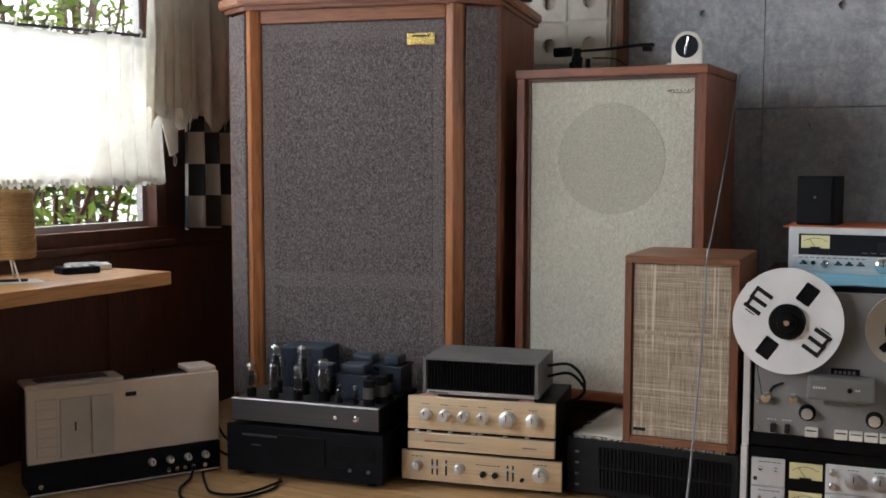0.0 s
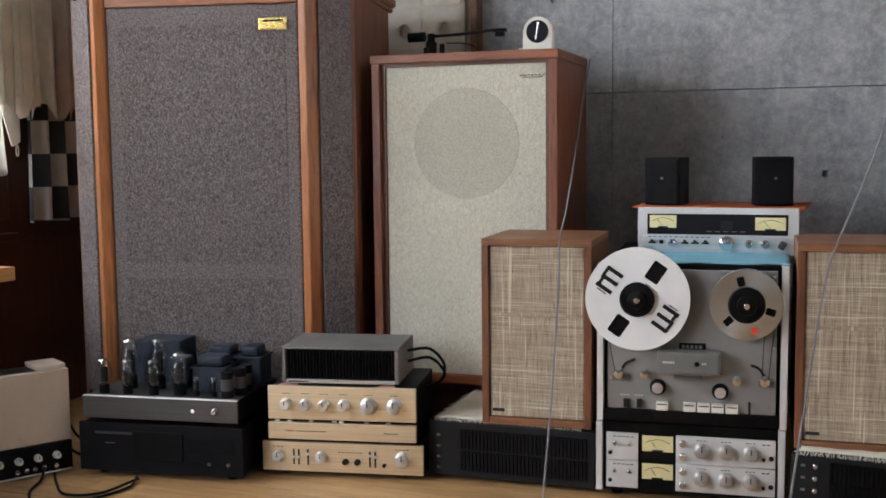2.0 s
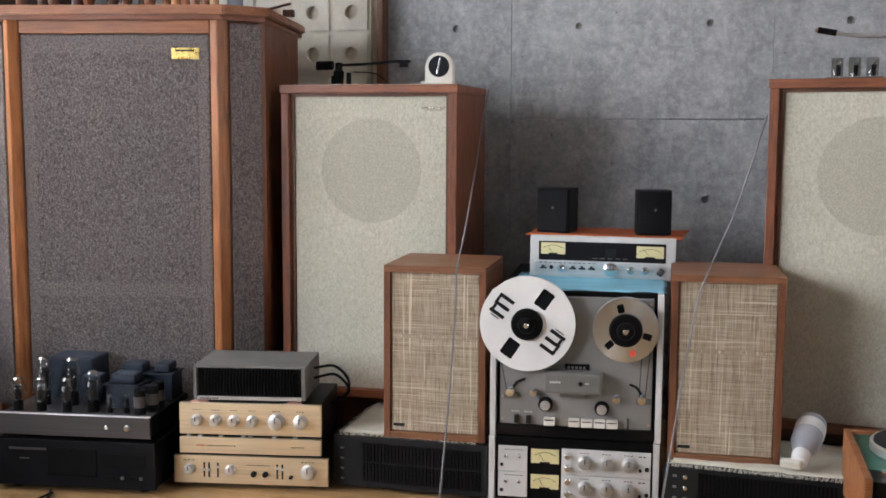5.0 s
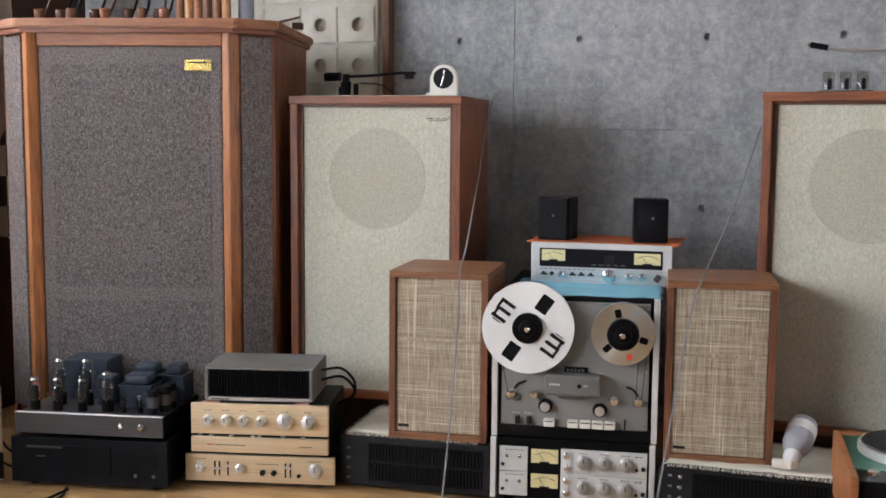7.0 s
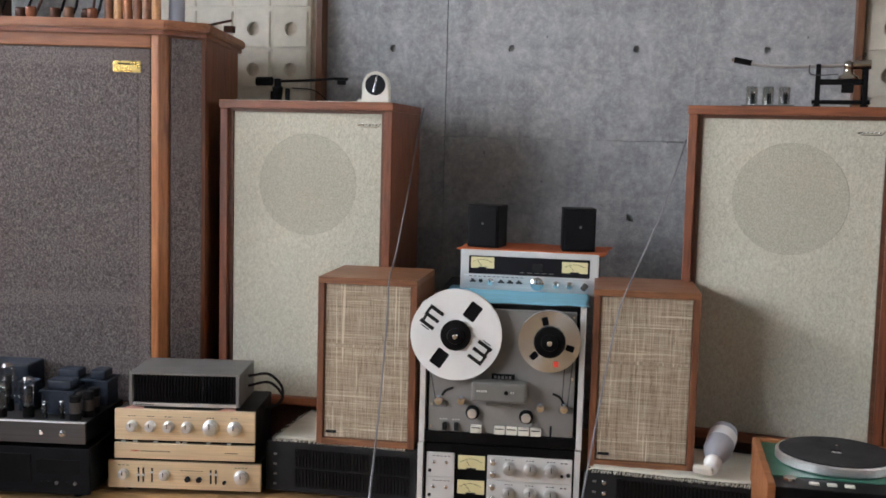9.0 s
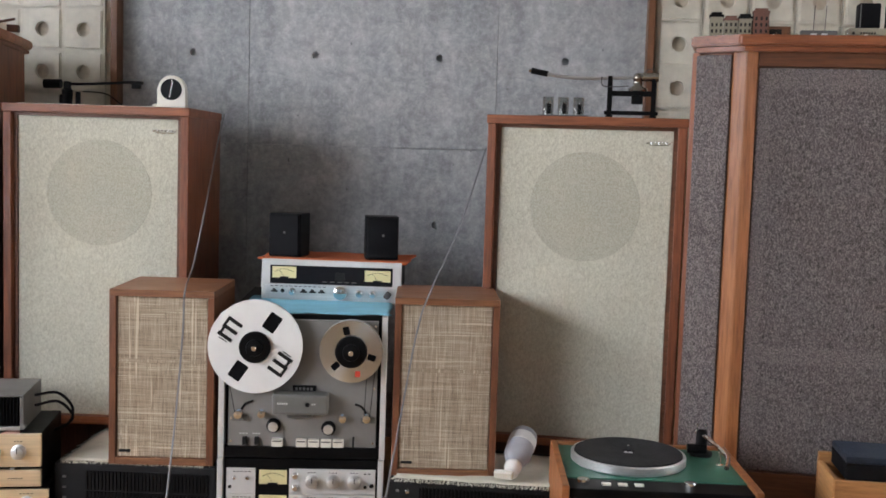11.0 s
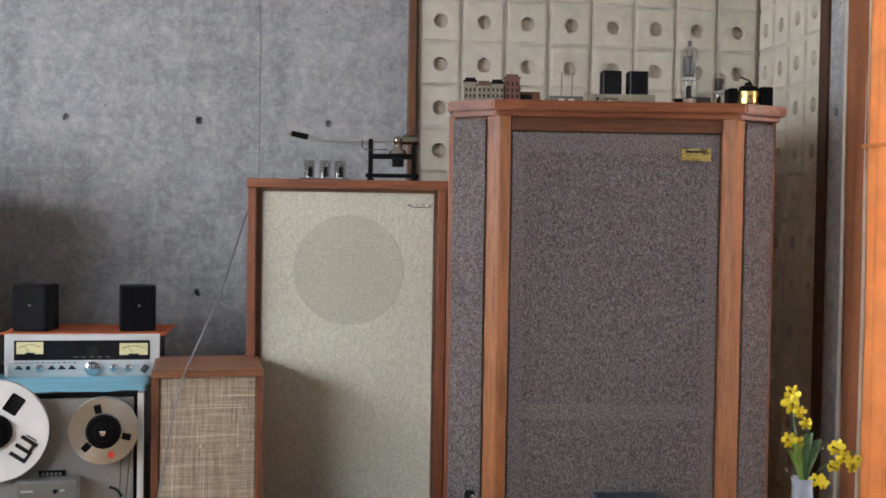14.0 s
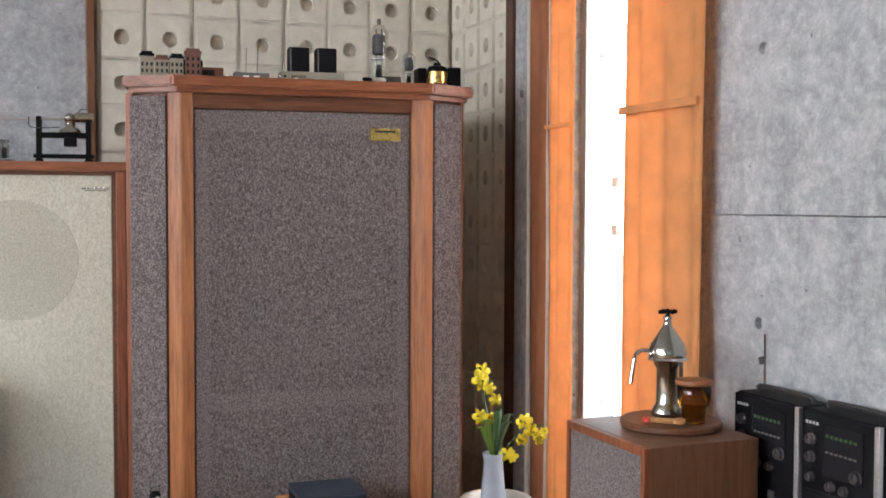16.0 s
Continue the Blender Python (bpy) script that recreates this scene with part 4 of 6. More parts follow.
fin = thing("finned_amplifier", "dark finned power amplifier with grey top on the gold amplifier", "amplifier", -1.268, 2.612, 0.258, 12.5)
FW, FH = 0.325, 0.102
part("body", B(0.01, 0.012, 0.012, FW - 0.01, 0.215, FH - 0.006), black, fin)
part("top_plate", B(0, -0.002, FH - 0.006, FW, 0.22, FH, 0.002), ash_grey, fin, "ash grey top plate")
for sx in (0, FW - 0.011):
    part("side_plate", B(sx, -0.003, 0.004, sx + 0.011, 0.22, FH - 0.0065, 0.003), ash_grey, fin)
base = part("front_strip", B(0.011, -0.002, 0.003, FW - 0.011, 0.012, 0.013, 0.001), pale_metal, fin)
bars(base, 0.02, 0.075, 0.0055, 8, ink, -0.0026, 0.004)
first = part("heat_fin", B(0.014, 0.0, 0.014, 0.0165, 0.014, FH - 0.008), black_satin, fin)
for k in range(1, 33):
    o = first.copy()
    scene.collection.objects.link(o)
    o.location = (0.0091 * k, 0, 0)
foot_set(fin, FW, 0.2, -0.004, 0.011, 0.008)
cab = thing("cord_loop", "two black cords looping behind the finned amplifier", "cable", -0.95, 2.85, 0.0, 0)
for k in range(2):
    part("cord", tube(bmesh.new(), smooth_path([(-0.02, -0.06, 0.335 - 0.03 * k), (0.03, -0.02, 0.335 - 0.025 * k), (0.065, 0.0, 0.29 - 0.02 * k), (0.05, 0.01, 0.24), (-0.01, 0.02, 0.2), (-0.04, 0.05, 0.1), (0.02, 0.08, 0.006)]), 0.0042, 8), black_satin, cab)
pp = thing("felt_strips", "pink felt strips between the two amplifiers", "felt", -1.268, 2.598, 0.2552, 12.5)
pink_felt = cloth("pink_felt", (0.62, 0.35, 0.28), 0.05)
for u0, u1 in ((-0.01, 0.05), (0.27, 0.32)):
    part("felt", prism(bmesh.new(), [(u0, 0.001), (u1, 0.001), (u1 - 0.012, 0.05), (u0 + 0.02, 0.05)], 0.0, 0.0015), pink_felt, pp)


# ---------- valve amplifier on a cassette deck ----------
cd = thing("cassette_deck", "black audio deck under the valve amplifier", "audio deck", -1.808, 2.425, 0.0, 9.5)
CW = 0.482
part("cabinet", B(0.006, 0.012, 0.016, CW - 0.006, 0.33, 0.15, 0.003), black, cd)
face = part("face_plate", B(0, 0, 0.016, CW, 0.014, 0.152, 0.003), black_satin, cd)
part("tray", B(0.165, -0.004, 0.05, 0.31, 0.003, 0.132, 0.002), black, face)
part("display", B(0.325, -0.002, 0.078, 0.455, 0.003, 0.118, 0.001), black, face)
part("lid_strip", B(0.05, -0.003, 0.122, 0.16, 0.003, 0.128), gunmetal, face)
for kx in (0.385, 0.44):
    part("button", D((kx, 0, 0.05), 0.005, 0.004, seg=14), ash_grey, face)
bars(face, 0.08, 0.11, 0.095, 4, ash_grey, -0.0006, 0.003)
for kx in (0.335, 0.355, 0.41):
    part("button", B(kx, -0.003, 0.046, kx + 0.012, 0.002, 0.054, 0.001), black, face)
foot_set(cd, CW, 0.3, 0.0, 0.016, 0.016)

va = thing("valve_amplifier", "valve amplifier with navy transformers and a grey front plate", "amplifier", -1.795, 2.43, 0.152, 9.5)
VW = 0.455
part("chassis", B(0.004, 0.008, 0.014, VW - 0.004, 0.31, 0.07, 0.002), black, va)
face = part("face_plate", B(0, 0, 0.012, VW, 0.01, 0.074, 0.002), gunmetal, va, "dark brushed front plate")
part("top_edge", B(0, -0.001, 0.0725, VW, 0.012, 0.0755, 0.001), silver, va)
part("button", D((0.328, 0, 0.043), 0.006, 0.006, seg=16), chrome, face)
knob(face, 0.39, 0.043, 0.009, 0.012, chrome, 0.0)
part("top_deck", B(0.006, 0.012, 0.0702, VW - 0.006, 0.306, 0.0725), gunmetal, va)
foot_set(va, VW, 0.28, -0.0, 0.014, 0.014)


def valve(x, y, r, h, label=""):
    v = part("valve", lathe(bmesh.new(), [(0, 0), (0.62 * r, 0), (0.62 * r, 0.24 * h), (0.6 * r, 0.25 * h)], Matrix.Translation((x, y, 0.0725)), 20), black, va, label)
    g = part("bulb", lathe(bmesh.new(), [(0.62 * r, 0.24 * h), (0.74 * r, 0.33 * h), (0.96 * r, 0.47 * h), (r, 0.56 * h), (0.94 * r, 0.66 * h), (0.74 * r, 0.76 * h), (0.7 * r, 0.86 * h), (0.62 * r, 0.93 * h), (0.4 * r, 0.98 * h), (0, h)], Matrix.Translation((x, y, 0.0725)), 24), clear, v, "clear glass bulb")
    round_edges(g)
    part("plate", lathe(bmesh.new(), [(0.3 * r, 0.3 * h), (0.42 * r, 0.34 * h), (0.42 * r, 0.72 * h), (0.3 * r, 0.74 * h), (0, 0.74 * h)], Matrix.Translation((x, y, 0.0725)), 14), charcoal, v)
    round_edges(part("getter", lathe(bmesh.new(), [(0.6 * r, 0.925 * h), (0.36 * r, 0.972 * h), (0, 0.988 * h)], Matrix.Translation((x, y, 0.0725)), 18), chrome, v, "mirror-like getter flash"))


for vx, vy, vr, vh in ((0.042, 0.045, 0.023, 0.098), (0.113, 0.045, 0.0225, 0.1), (0.19, 0.045, 0.0225, 0.1), (0.087, 0.115, 0.029, 0.146), (0.172, 0.118, 0.029, 0.146), (0.264, 0.055, 0.0275, 0.122)):
    valve(vx, vy, vr, vh, "tall glass valve")
for vx in (0.316, 0.367):
    valve(vx, 0.05, 0.0125, 0.055, "small glass valve")


def transformer(x, y, w, d, h, lid, label):
    t = part("transformer", B(x, y, 0.0725, x + w, y + d, 0.0725 + h, 0.006), navy, va, label)
    if lid:
        part("lid", B(x + 0.012, y + 0.01, 0.0725 + h, x + w - 0.012, y + d - 0.01, 0.0725 + h + 0.028, 0.009), navy, t)
        part("flange", B(x - 0.004, y - 0.004, 0.0725 + h - 0.006, x + w + 0.004, y + d + 0.004, 0.0725 + h, 0.001), navy, t)
    return t


transformer(0.06, 0.185, 0.145, 0.115, 0.124, False, "large square navy transformer")
transformer(0.205, 0.11, 0.05, 0.06, 0.09, False, "slim navy transformer can")
transformer(0.285, 0.09, 0.098, 0.085, 0.072, True, "navy transformer with a domed lid")
transformer(0.27, 0.205, 0.09, 0.085, 0.08, True, "navy transformer with a domed lid")
transformer(0.372, 0.2, 0.072, 0.09, 0.082, True, "navy transformer with a domed lid")
for k, (cx, cy) in enumerate(((0.408, 0.045), (0.43, 0.085), (0.405, 0.1), (0.43, 0.13))):
    can = part("capacitor", D((cx, cy, 0.0725), 0.0165, 0.07 + 0.006 * (k % 2), axis="z", seg=20), black_satin, va, "black capacitor can")
    part("label_band", lathe(bmesh.new(), [(0.0166, 0.02), (0.0169, 0.022), (0.0169, 0.05), (0.0166, 0.052)], Matrix.Translation((cx, cy, 0.0725)), 20), gunmetal, can)


# ---------- beige tape machine leaning by the wall ----------
nk = thing("upright_cassette_deck", "beige and black upright cassette deck with silver knobs", "cassette deck", -2.125, 1.995, 0.0, 60.5)
NW, NH = 0.532, 0.292
part("body", B(0.004, 0.02, 0.008, NW - 0.004, 0.12, NH - 0.002, 0.003), black, nk)
part("upper_face", B(0, 0, 0.09, NW, 0.022, NH, 0.003), beige, nk, "beige enamel front")
low = part("control_strip", B(0, -0.004, 0.006, NW, 0.022, 0.088, 0.003), black_satin, nk, "black control strip")
part("chrome_edge", B(0.004, -0.006, 0.0055, NW - 0.004, 0.0, 0.0095, 0.001), silver, nk)
door = part("cassette_door", B(0.085, -0.006, 0.1, 0.165, 0.002, 0.262, 0.002), beige_dark, nk, "taupe cassette door")
part("handle", B(0.122, -0.009, 0.172, 0.126, -0.005, 0.196), ink, door)
part("cassette_door", B(0.168, -0.006, 0.1, 0.228, 0.002, 0.262, 0.002), beige_dark, nk)
for k in range(6):
    pz = 0.11 + 0.0255 * k
    btn = part("key", B(0.025, -0.003, pz, 0.075, 0.002, pz + 0.022, 0.001), beige, nk)
    bars(btn, 0.032, 0.05, pz + 0.012, 3, beige_dark, -0.0036, 0.0025)
for kx in (0.33, 0.382, 0.434, 0.486):
    knob(low, kx, 0.054, 0.0105, 0.018, silver, -0.004)
for kx in (0.378, 0.402, 0.425, 0.45, 0.484):
    part("jack", D((kx, -0.004, 0.024), 0.0065, 0.006, seg=14), chrome, low)
part("jack", D((0.03, -0.004, 0.03), 0.0065, 0.006, seg=14), chrome, low)
part("emblem", prism(bmesh.new(), [(0.262, -0.001), (0.292, -0.001), (0.292, 0.001), (0.262, 0.001)], 0.248, 0.26), ink, nk)
bars(nk, 0.282, 0.31, 0.244, 5, beige_dark, -0.0006, 0.003)
hood = part("top_hood", B(0.0, 0.014, NH - 0.001, 0.262, 0.12, NH + 0.01, 0.003), beige, nk)
part("lid_window", B(0.035, 0.035, NH + 0.0095, 0.225, 0.1, NH + 0.0125, 0.001), gunmetal, hood, "dark smoked lid window")
part("key_bed", B(0.022, -0.001, 0.107, 0.078, 0.001, 0.265), beige_dark, nk)
part("top_block", B(0.45, 0.02, NH - 0.002, NW, 0.12, NH + 0.012, 0.004), beige, nk)
part("lever", tube(bmesh.new(), [(0.36, 0.07, NH), (0.362, 0.065, NH + 0.02)], 0.004, 8), chrome, nk)

fc = thing("floor_cables", "black cables lying in loops on the floor", "cable", 0, 0, 0, 0)
for pts in ([(-1.91, 2.40, 0.03), (-1.87, 2.34, 0.006), (-1.82, 2.24, 0.006), (-1.74, 2.18, 0.006), (-1.64, 2.24, 0.006), (-1.60, 2.36, 0.006), (-1.63, 2.44, 0.01)],
            [(-1.86, 2.38, 0.012), (-1.8, 2.32, 0.006), (-1.72, 2.26, 0.006), (-1.64, 2.3, 0.006), (-1.61, 2.42, 0.012)],
            [(-2.0, 2.6, 0.08), (-1.95, 2.55, 0.03), (-1.87, 2.56, 0.006), (-1.83, 2.6, 0.03)],
            [(-2.02, 2.62, 0.1), (-1.96, 2.6, 0.05), (-1.9, 2.62, 0.02), (-1.83, 2.62, 0.05)]):
    part("cable", tube(bmesh.new(), smooth_path(pts), 0.004, 8), black_satin, fc)

for pts, lab in (([(-0.615, 3.46, 1.17), (-0.597, 3.31, 1.06), (-0.575, 3.15, 0.93), (-0.559, 2.95, 0.72), (-0.512, 2.712, 0.663), (-0.507, 2.68, 0.55), (-0.5, 2.6, 0.33), (-0.487, 2.48, 0.12), (-0.48, 2.4, 0.006), (-0.5, 2.2, 0.006)], "grey loudspeaker wire running down over a linen-fronted speaker"),
                 ([(0.285, 3.12, 1.08), (0.22, 2.98, 0.85), (0.15, 2.79, 0.667), (0.125, 2.76, 0.58), (0.1, 2.68, 0.4), (0.07, 2.53, 0.14), (0.055, 2.43, 0.006), (0.04, 2.2, 0.006)], "grey loudspeaker wire hanging from the speaker by the corner")):
    w = thing("speaker_wire", lab, "cable", 0, 0, 0, 0, "grey loudspeaker wires")
    part("wire", tube(bmesh.new(), smooth_path(pts, 10), 0.0027, 8), grey_cable, w)


# ---------- turntable ----------
tt = thing("turntable", "turntable with green deck in a teak plinth", "turntable", 0.515, 2.37, 0.0, 2.0)
part("plinth", B(0.0, 0.0, 0.12, 0.018, 0.42, 0.278, 0.003), honey_x, tt, "teak side of the plinth")
part("plinth", B(0.462, 0.0, 0.12, 0.48, 0.42, 0.278, 0.003), honey_x, tt)
part("plinth", B(0.018, 0.402, 0.12, 0.462, 0.42, 0.278, 0.003), honey_x, tt)
part("front_panel", B(0.018, 0.004, 0.172, 0.462, 0.02, 0.203, 0.003), silver, tt, "silver front strip")
part("lower_front", B(0.018, 0.008, 0.12, 0.462, 0.02, 0.171, 0.002), black, tt)
part("deck_plate", B(0.018, 0.1, 0.255, 0.462, 0.402, 0.27, 0.002), enamel_green, tt, "green enamel deck plate")
ctrl = part("control_ledge", B(0.018, 0.012, 0.205, 0.462, 0.1, 0.268, 0.004), black, tt, "black control ledge")
for kx in (0.055, 0.315):
    part("control_knob", D((kx, 0.055, 0.268), 0.015, 0.014, axis="z", seg=20), chrome, ctrl)
for kx in (0.1, 0.14, 0.18):
    part("key", B(kx, 0.045, 0.268, kx + 0.022, 0.06, 0.273, 0.001), white_plastic, ctrl)
pl = part("platter", lathe(bmesh.new(), [(0, 0.27), (0.144, 0.27), (0.149, 0.274), (0.149, 0.292), (0.146, 0.295), (0.142, 0.295), (0.142, 0.2935), (0, 0.2935)], Matrix.Translation((0.192, 0.262, 0)), 64), spun, tt, "polished aluminium platter", smooth=True)
pl.data.set_sharp_from_angle(angle=radians(30))
mat_ring = [(0.012, 0.2935)]
for k in range(12):
    r0 = 0.02 + 0.0098 * k
    mat_ring += [(r0, 0.2975), (r0 + 0.007, 0.2975), (r0 + 0.008, 0.2968), (r0 + 0.0095, 0.2968)]
part("rubber_mat", lathe(bmesh.new(), mat_ring + [(0.1395, 0.2975), (0.1405, 0.2935)], Matrix.Translation((0.192, 0.262, 0)), 64), rubber, pl, "grooved black rubber mat")
part("spindle", lathe(bmesh.new(), [(0.0036, 0.29), (0.0036, 0.312), (0, 0.315)], Matrix.Translation((0.192, 0.262, 0)), 12), chrome, pl)
arm = part("tonearm", lathe(bmesh.new(), [(0.03, 0.27), (0.03, 0.28), (0.016, 0.284), (0.014, 0.335), (0.008, 0.34), (0, 0.341)], Matrix.Translation((0.4, 0.35, 0)), 24), black, tt, "black and chrome tonearm", smooth=True)
part("arm_tube", tube(bmesh.new(), smooth_path([(0.395, 0.385, 0.326), (0.405, 0.33, 0.326), (0.432, 0.27, 0.312), (0.436, 0.2, 0.306), (0.415, 0.12, 0.302)]), 0.006, 10), chrome, arm)
part("counterweight", tube(bmesh.new(), [(0.36, 0.34, 0.29), (0.41, 0.335, 0.29)], 0.013, 16), black, arm)
for kx, kz in ((0.388, 0.352), (0.412, 0.352)):
    part("screw", lathe(bmesh.new(), [(0.002, 0.3), (0.002, kz), (0.005, kz), (0.005, kz + 0.005), (0, kz + 0.006)], Matrix.Translation((kx, 0.35, 0)), 12), chrome, arm)
part("arm_rest", lathe(bmesh.new(), [(0.01, 0.27), (0.01, 0.274), (0.003, 0.275), (0.003, 0.305), (0.006, 0.306), (0, 0.309)], Matrix.Translation((0.428, 0.25, 0)), 14), chrome, tt)
part("base", B(0.03, 0.04, 0.0, 0.45, 0.39, 0.119, 0.004), black, tt, "dark base under the plinth")

crate = thing("wooden_box", "small orange wooden box in front of the tall loudspeaker", "box", 1.215, 2.585, 0.0, -3)
part("panel", B(0, 0, 0, 0.235, 0.014, 0.262, 0.002), oak_x, crate)
part("panel", B(0, 0.186, 0, 0.235, 0.2, 0.285, 0.002), oak_x, crate)
part("panel", B(0, 0.014, 0, 0.014, 0.186, 0.262, 0.002), oak_y, crate)
part("panel", B(0.221, 0.014, 0, 0.235, 0.186, 0.262, 0.002), oak_y, crate)
part("shelf", B(0.014, 0.014, 0.235, 0.221, 0.186, 0.247), oak_x, crate)
bb = thing("black_case", "small black box with a rounded badge resting on a wooden box", "case", 1.243, 2.59, 0.2625, -4)
part("body", B(0, 0, 0, 0.172, 0.17, 0.042, 0.004), black_satin, bb)
part("lid", B(-0.001, -0.001, 0.043, 0.173, 0.171, 0.06, 0.005), navy, bb, "dark blue-grey lid")
part("badge", D((0.156, -0.0005, 0.016), 0.008, 0.001, seg=20), print_grey, bb)


# ---------- windows, curtains and the garden ----------
def frame_bars(parent, name, axis_x, y0, y1, z0, z1, t, d, mat, label=""):
    for a in ((y0, z0, y1, z0 + t), (y0, z1 - t, y1, z1), (y0, z0 + t, y0 + t, z1 - t), (y1 - t, z0 + t, y1, z1 - t)):
        part(name, B(axis_x, a[0], a[1], axis_x + d, a[2], a[3], 0.003), mat, parent, label)


win_w = tagged(new("window_1"), "wide window with a dark frame beside the desk shelf", "window", "", "structure")
frame_bars(win_w, "outer_frame", XW - 0.03, WIN[0] - 0.03, WIN[1] + 0.03, WIN[2] - 0.03, WIN[3] + 0.03, 0.045, 0.045, wood_dark, "dark wooden frame")
frame_bars(win_w, "sash", XW - 0.06, WIN[0] + 0.01, WIN[1] - 0.012, WIN[2] + 0.012, WIN[3] - 0.01, 0.024, 0.03, pale_metal, "grey aluminium sash")
part("window_sill", B(XW - 0.03, WIN[0] - 0.05, WIN[2] - 0.052, XW + 0.035, WIN[1] + 0.05, WIN[2] - 0.031, 0.004), wood_dark, win_w)
pane = part("pane", B(XW - 0.049, WIN[0] + 0.03, WIN[2] + 0.03, XW - 0.045, WIN[1] - 0.03, WIN[3] - 0.03), window_glass, win_w)
pane.visible_shadow = False
win_e = tagged(new("window_2"), "tall narrow window between orange curtains", "window", "", "structure")
frame_bars(win_e, "outer_frame", XE + 0.06, GAP[0], GAP[1], GAP[2], GAP[3], 0.03, 0.05, pale_metal)
for z in (0.98, 1.12):
    part("latch", B(XE + 0.045, 2.66, z, XE + 0.059, 2.69, z + 0.03, 0.003), satin_silver, win_e)
pane = part("pane", B(XE + 0.083, GAP[0] + 0.03, GAP[2] + 0.03, XE + 0.087, GAP[1] - 0.03, GAP[3] - 0.03), window_glass, win_e)
pane.visible_shadow = False
win_s = tagged(new("window_3"), "wide garden window in the plain wall", "window", "", "structure")
for a in ((-2.1, 1.0, 0.9, 1.05), (-2.1, 2.4, 0.9, 2.45), (-2.1, 1.05, -2.05, 2.4), (0.85, 1.05, 0.9, 2.4), (-0.63, 1.05, -0.57, 2.4)):
    part("outer_frame", B(a[0], YS - 0.12, a[1], a[2], YS - 0.06, a[3], 0.003), wood_dark, win_s)

ground = structure("ground", B(-40, -40, -0.5, 40, 40, -0.3), soil, "dark garden soil around the house")
glow = material("hazy_bright_sky", (1, 1, 1), 1.0)
glow.node_tree.nodes["Principled BSDF"].inputs["Emission Color"].default_value = (0.96, 0.98, 1.0, 1)
glow.node_tree.nodes["Principled BSDF"].inputs["Emission Strength"].default_value = 4.6
structure("backdrop", B(-9.2, -6, -0.3, -9.1, 12, 9), glow, "bright hazy sky beyond the garden")
structure("backdrop_2", B(9.1, -6, -0.3, 9.2, 12, 9), glow, "bright hazy sky beyond the east window")


def folds(name, mat, parent, run, z0, z1, waves, depth, seed, label="", flare=0.0, hem=0.0, nz=14, thick=0.0012):
    """A gathered cloth: run is the plan line from a to b; folds deepen towards the hem."""
    a, b = Vector(run[0]), Vector(run[1])
    side = Vector((-(b - a).y, (b - a).x)).normalized()
    n, rnd, bm = waves * 8, random.Random(seed), bmesh.new()
    ph = [rnd.uniform(0.7, 1.3) for _ in range(waves + 2)]
    rows = []
    for j in range(nz + 1):
        v = j / nz
        row = []
        for i in range(n + 1):
            u = i / n
            w = u * waves
            k = ph[int(w)] * (1 - w % 1) + ph[int(w) + 1] * (w % 1)
            off = depth * k * math.sin(2 * math.pi * w + 0.8 * math.sin(3 * v + seed)) * (0.55 + 0.45 * v)
            p = a + (b - a) * (u + flare * v * (u - 0.5)) + side * off
            zz = z1 + (z0 - z1) * v + hem * v * math.sin(2 * math.pi * w * 1.5 + seed)
            row.append(bm.verts.new((p.x, p.y, zz)))
        rows.append(row)
    for r0, r1 in zip(rows, rows[1:]):
        for i in range(n):
            bm.faces.new((r0[i], r0[i + 1], r1[i + 1], r1[i]))
    return sheet(name, bm, mat, parent, label, thick)


cafe = thing("cafe_curtain", "white lace cafe curtain on a dark rod in the window", "curtain", 0, 0, 0)
part("rod", tube(bmesh.new(), [(-2.4, 1.2, 1.255), (-2.4, 2.8, 1.312)], 0.006, 8), gunmetal, cafe)
folds("cloth", lace, cafe, ((-2.4, 1.2), (-2.39, 2.5)), 0.832, 1.285, 9, 0.014, 4, "sheer white lace", hem=0.006)
folds("gathered_end", lace, cafe, ((-2.39, 2.5), (-2.385, 2.8)), 0.826, 1.3, 5, 0.034, 6, "bunched end of the sheer lace", hem=0.008)
lc = bmesh.new()
for k in range(110):
    y = 1.22 + 1.55 * k / 110
    disc(lc, (-2.383 + 0.012 * math.sin(k * 0.87), y, 0.832 + 0.006 * math.sin(k * 2.1)), 0.011, 0.0015, seg=7)
part("lace_edge", lc, lace, cafe, "scalloped lace hem")
for k in range(12):
    y = 1.35 + 0.125 * k
    part("ring_tab", tube(bmesh.new(), [(-2.4 + 0.009 * math.cos(a), y, 1.262 + 0.035 * (y - 1.2) + 0.011 * math.sin(a)) for a in [2 * math.pi * q / 10 for q in range(11)]], 0.004, 6), lace, cafe)

swag = thing("tied_curtain", "cream lace curtain bunched and tied at the window side", "curtain", 0, 0, 0)
folds("cloth", cream_cloth, swag, ((-2.345, 2.74), (-2.33, 3.13)), 1.03, 1.75, 5, 0.03, 9, "cream cloth", flare=0.12, hem=0.03)
folds("under_layer", lace, swag, ((-2.34, 2.72), (-2.345, 2.92)), 1.06, 1.7, 3, 0.022, 12, "sheer under layer", flare=0.25, hem=0.02)
bm = prism(bmesh.new(), [(2.8, 1.1), (2.9, 1.1), (2.9, 0.93), (2.872, 0.915), (2.86, 0.915)], 0, 0.003)
bm.transform(Matrix(((0, 0, 1, -2.405), (1, 0, 0, 0), (0, 1, 0, 0), (0, 0, 0, 1))))
part("tie_strap", bm, cream_cloth, swag, "hanging cream strap")
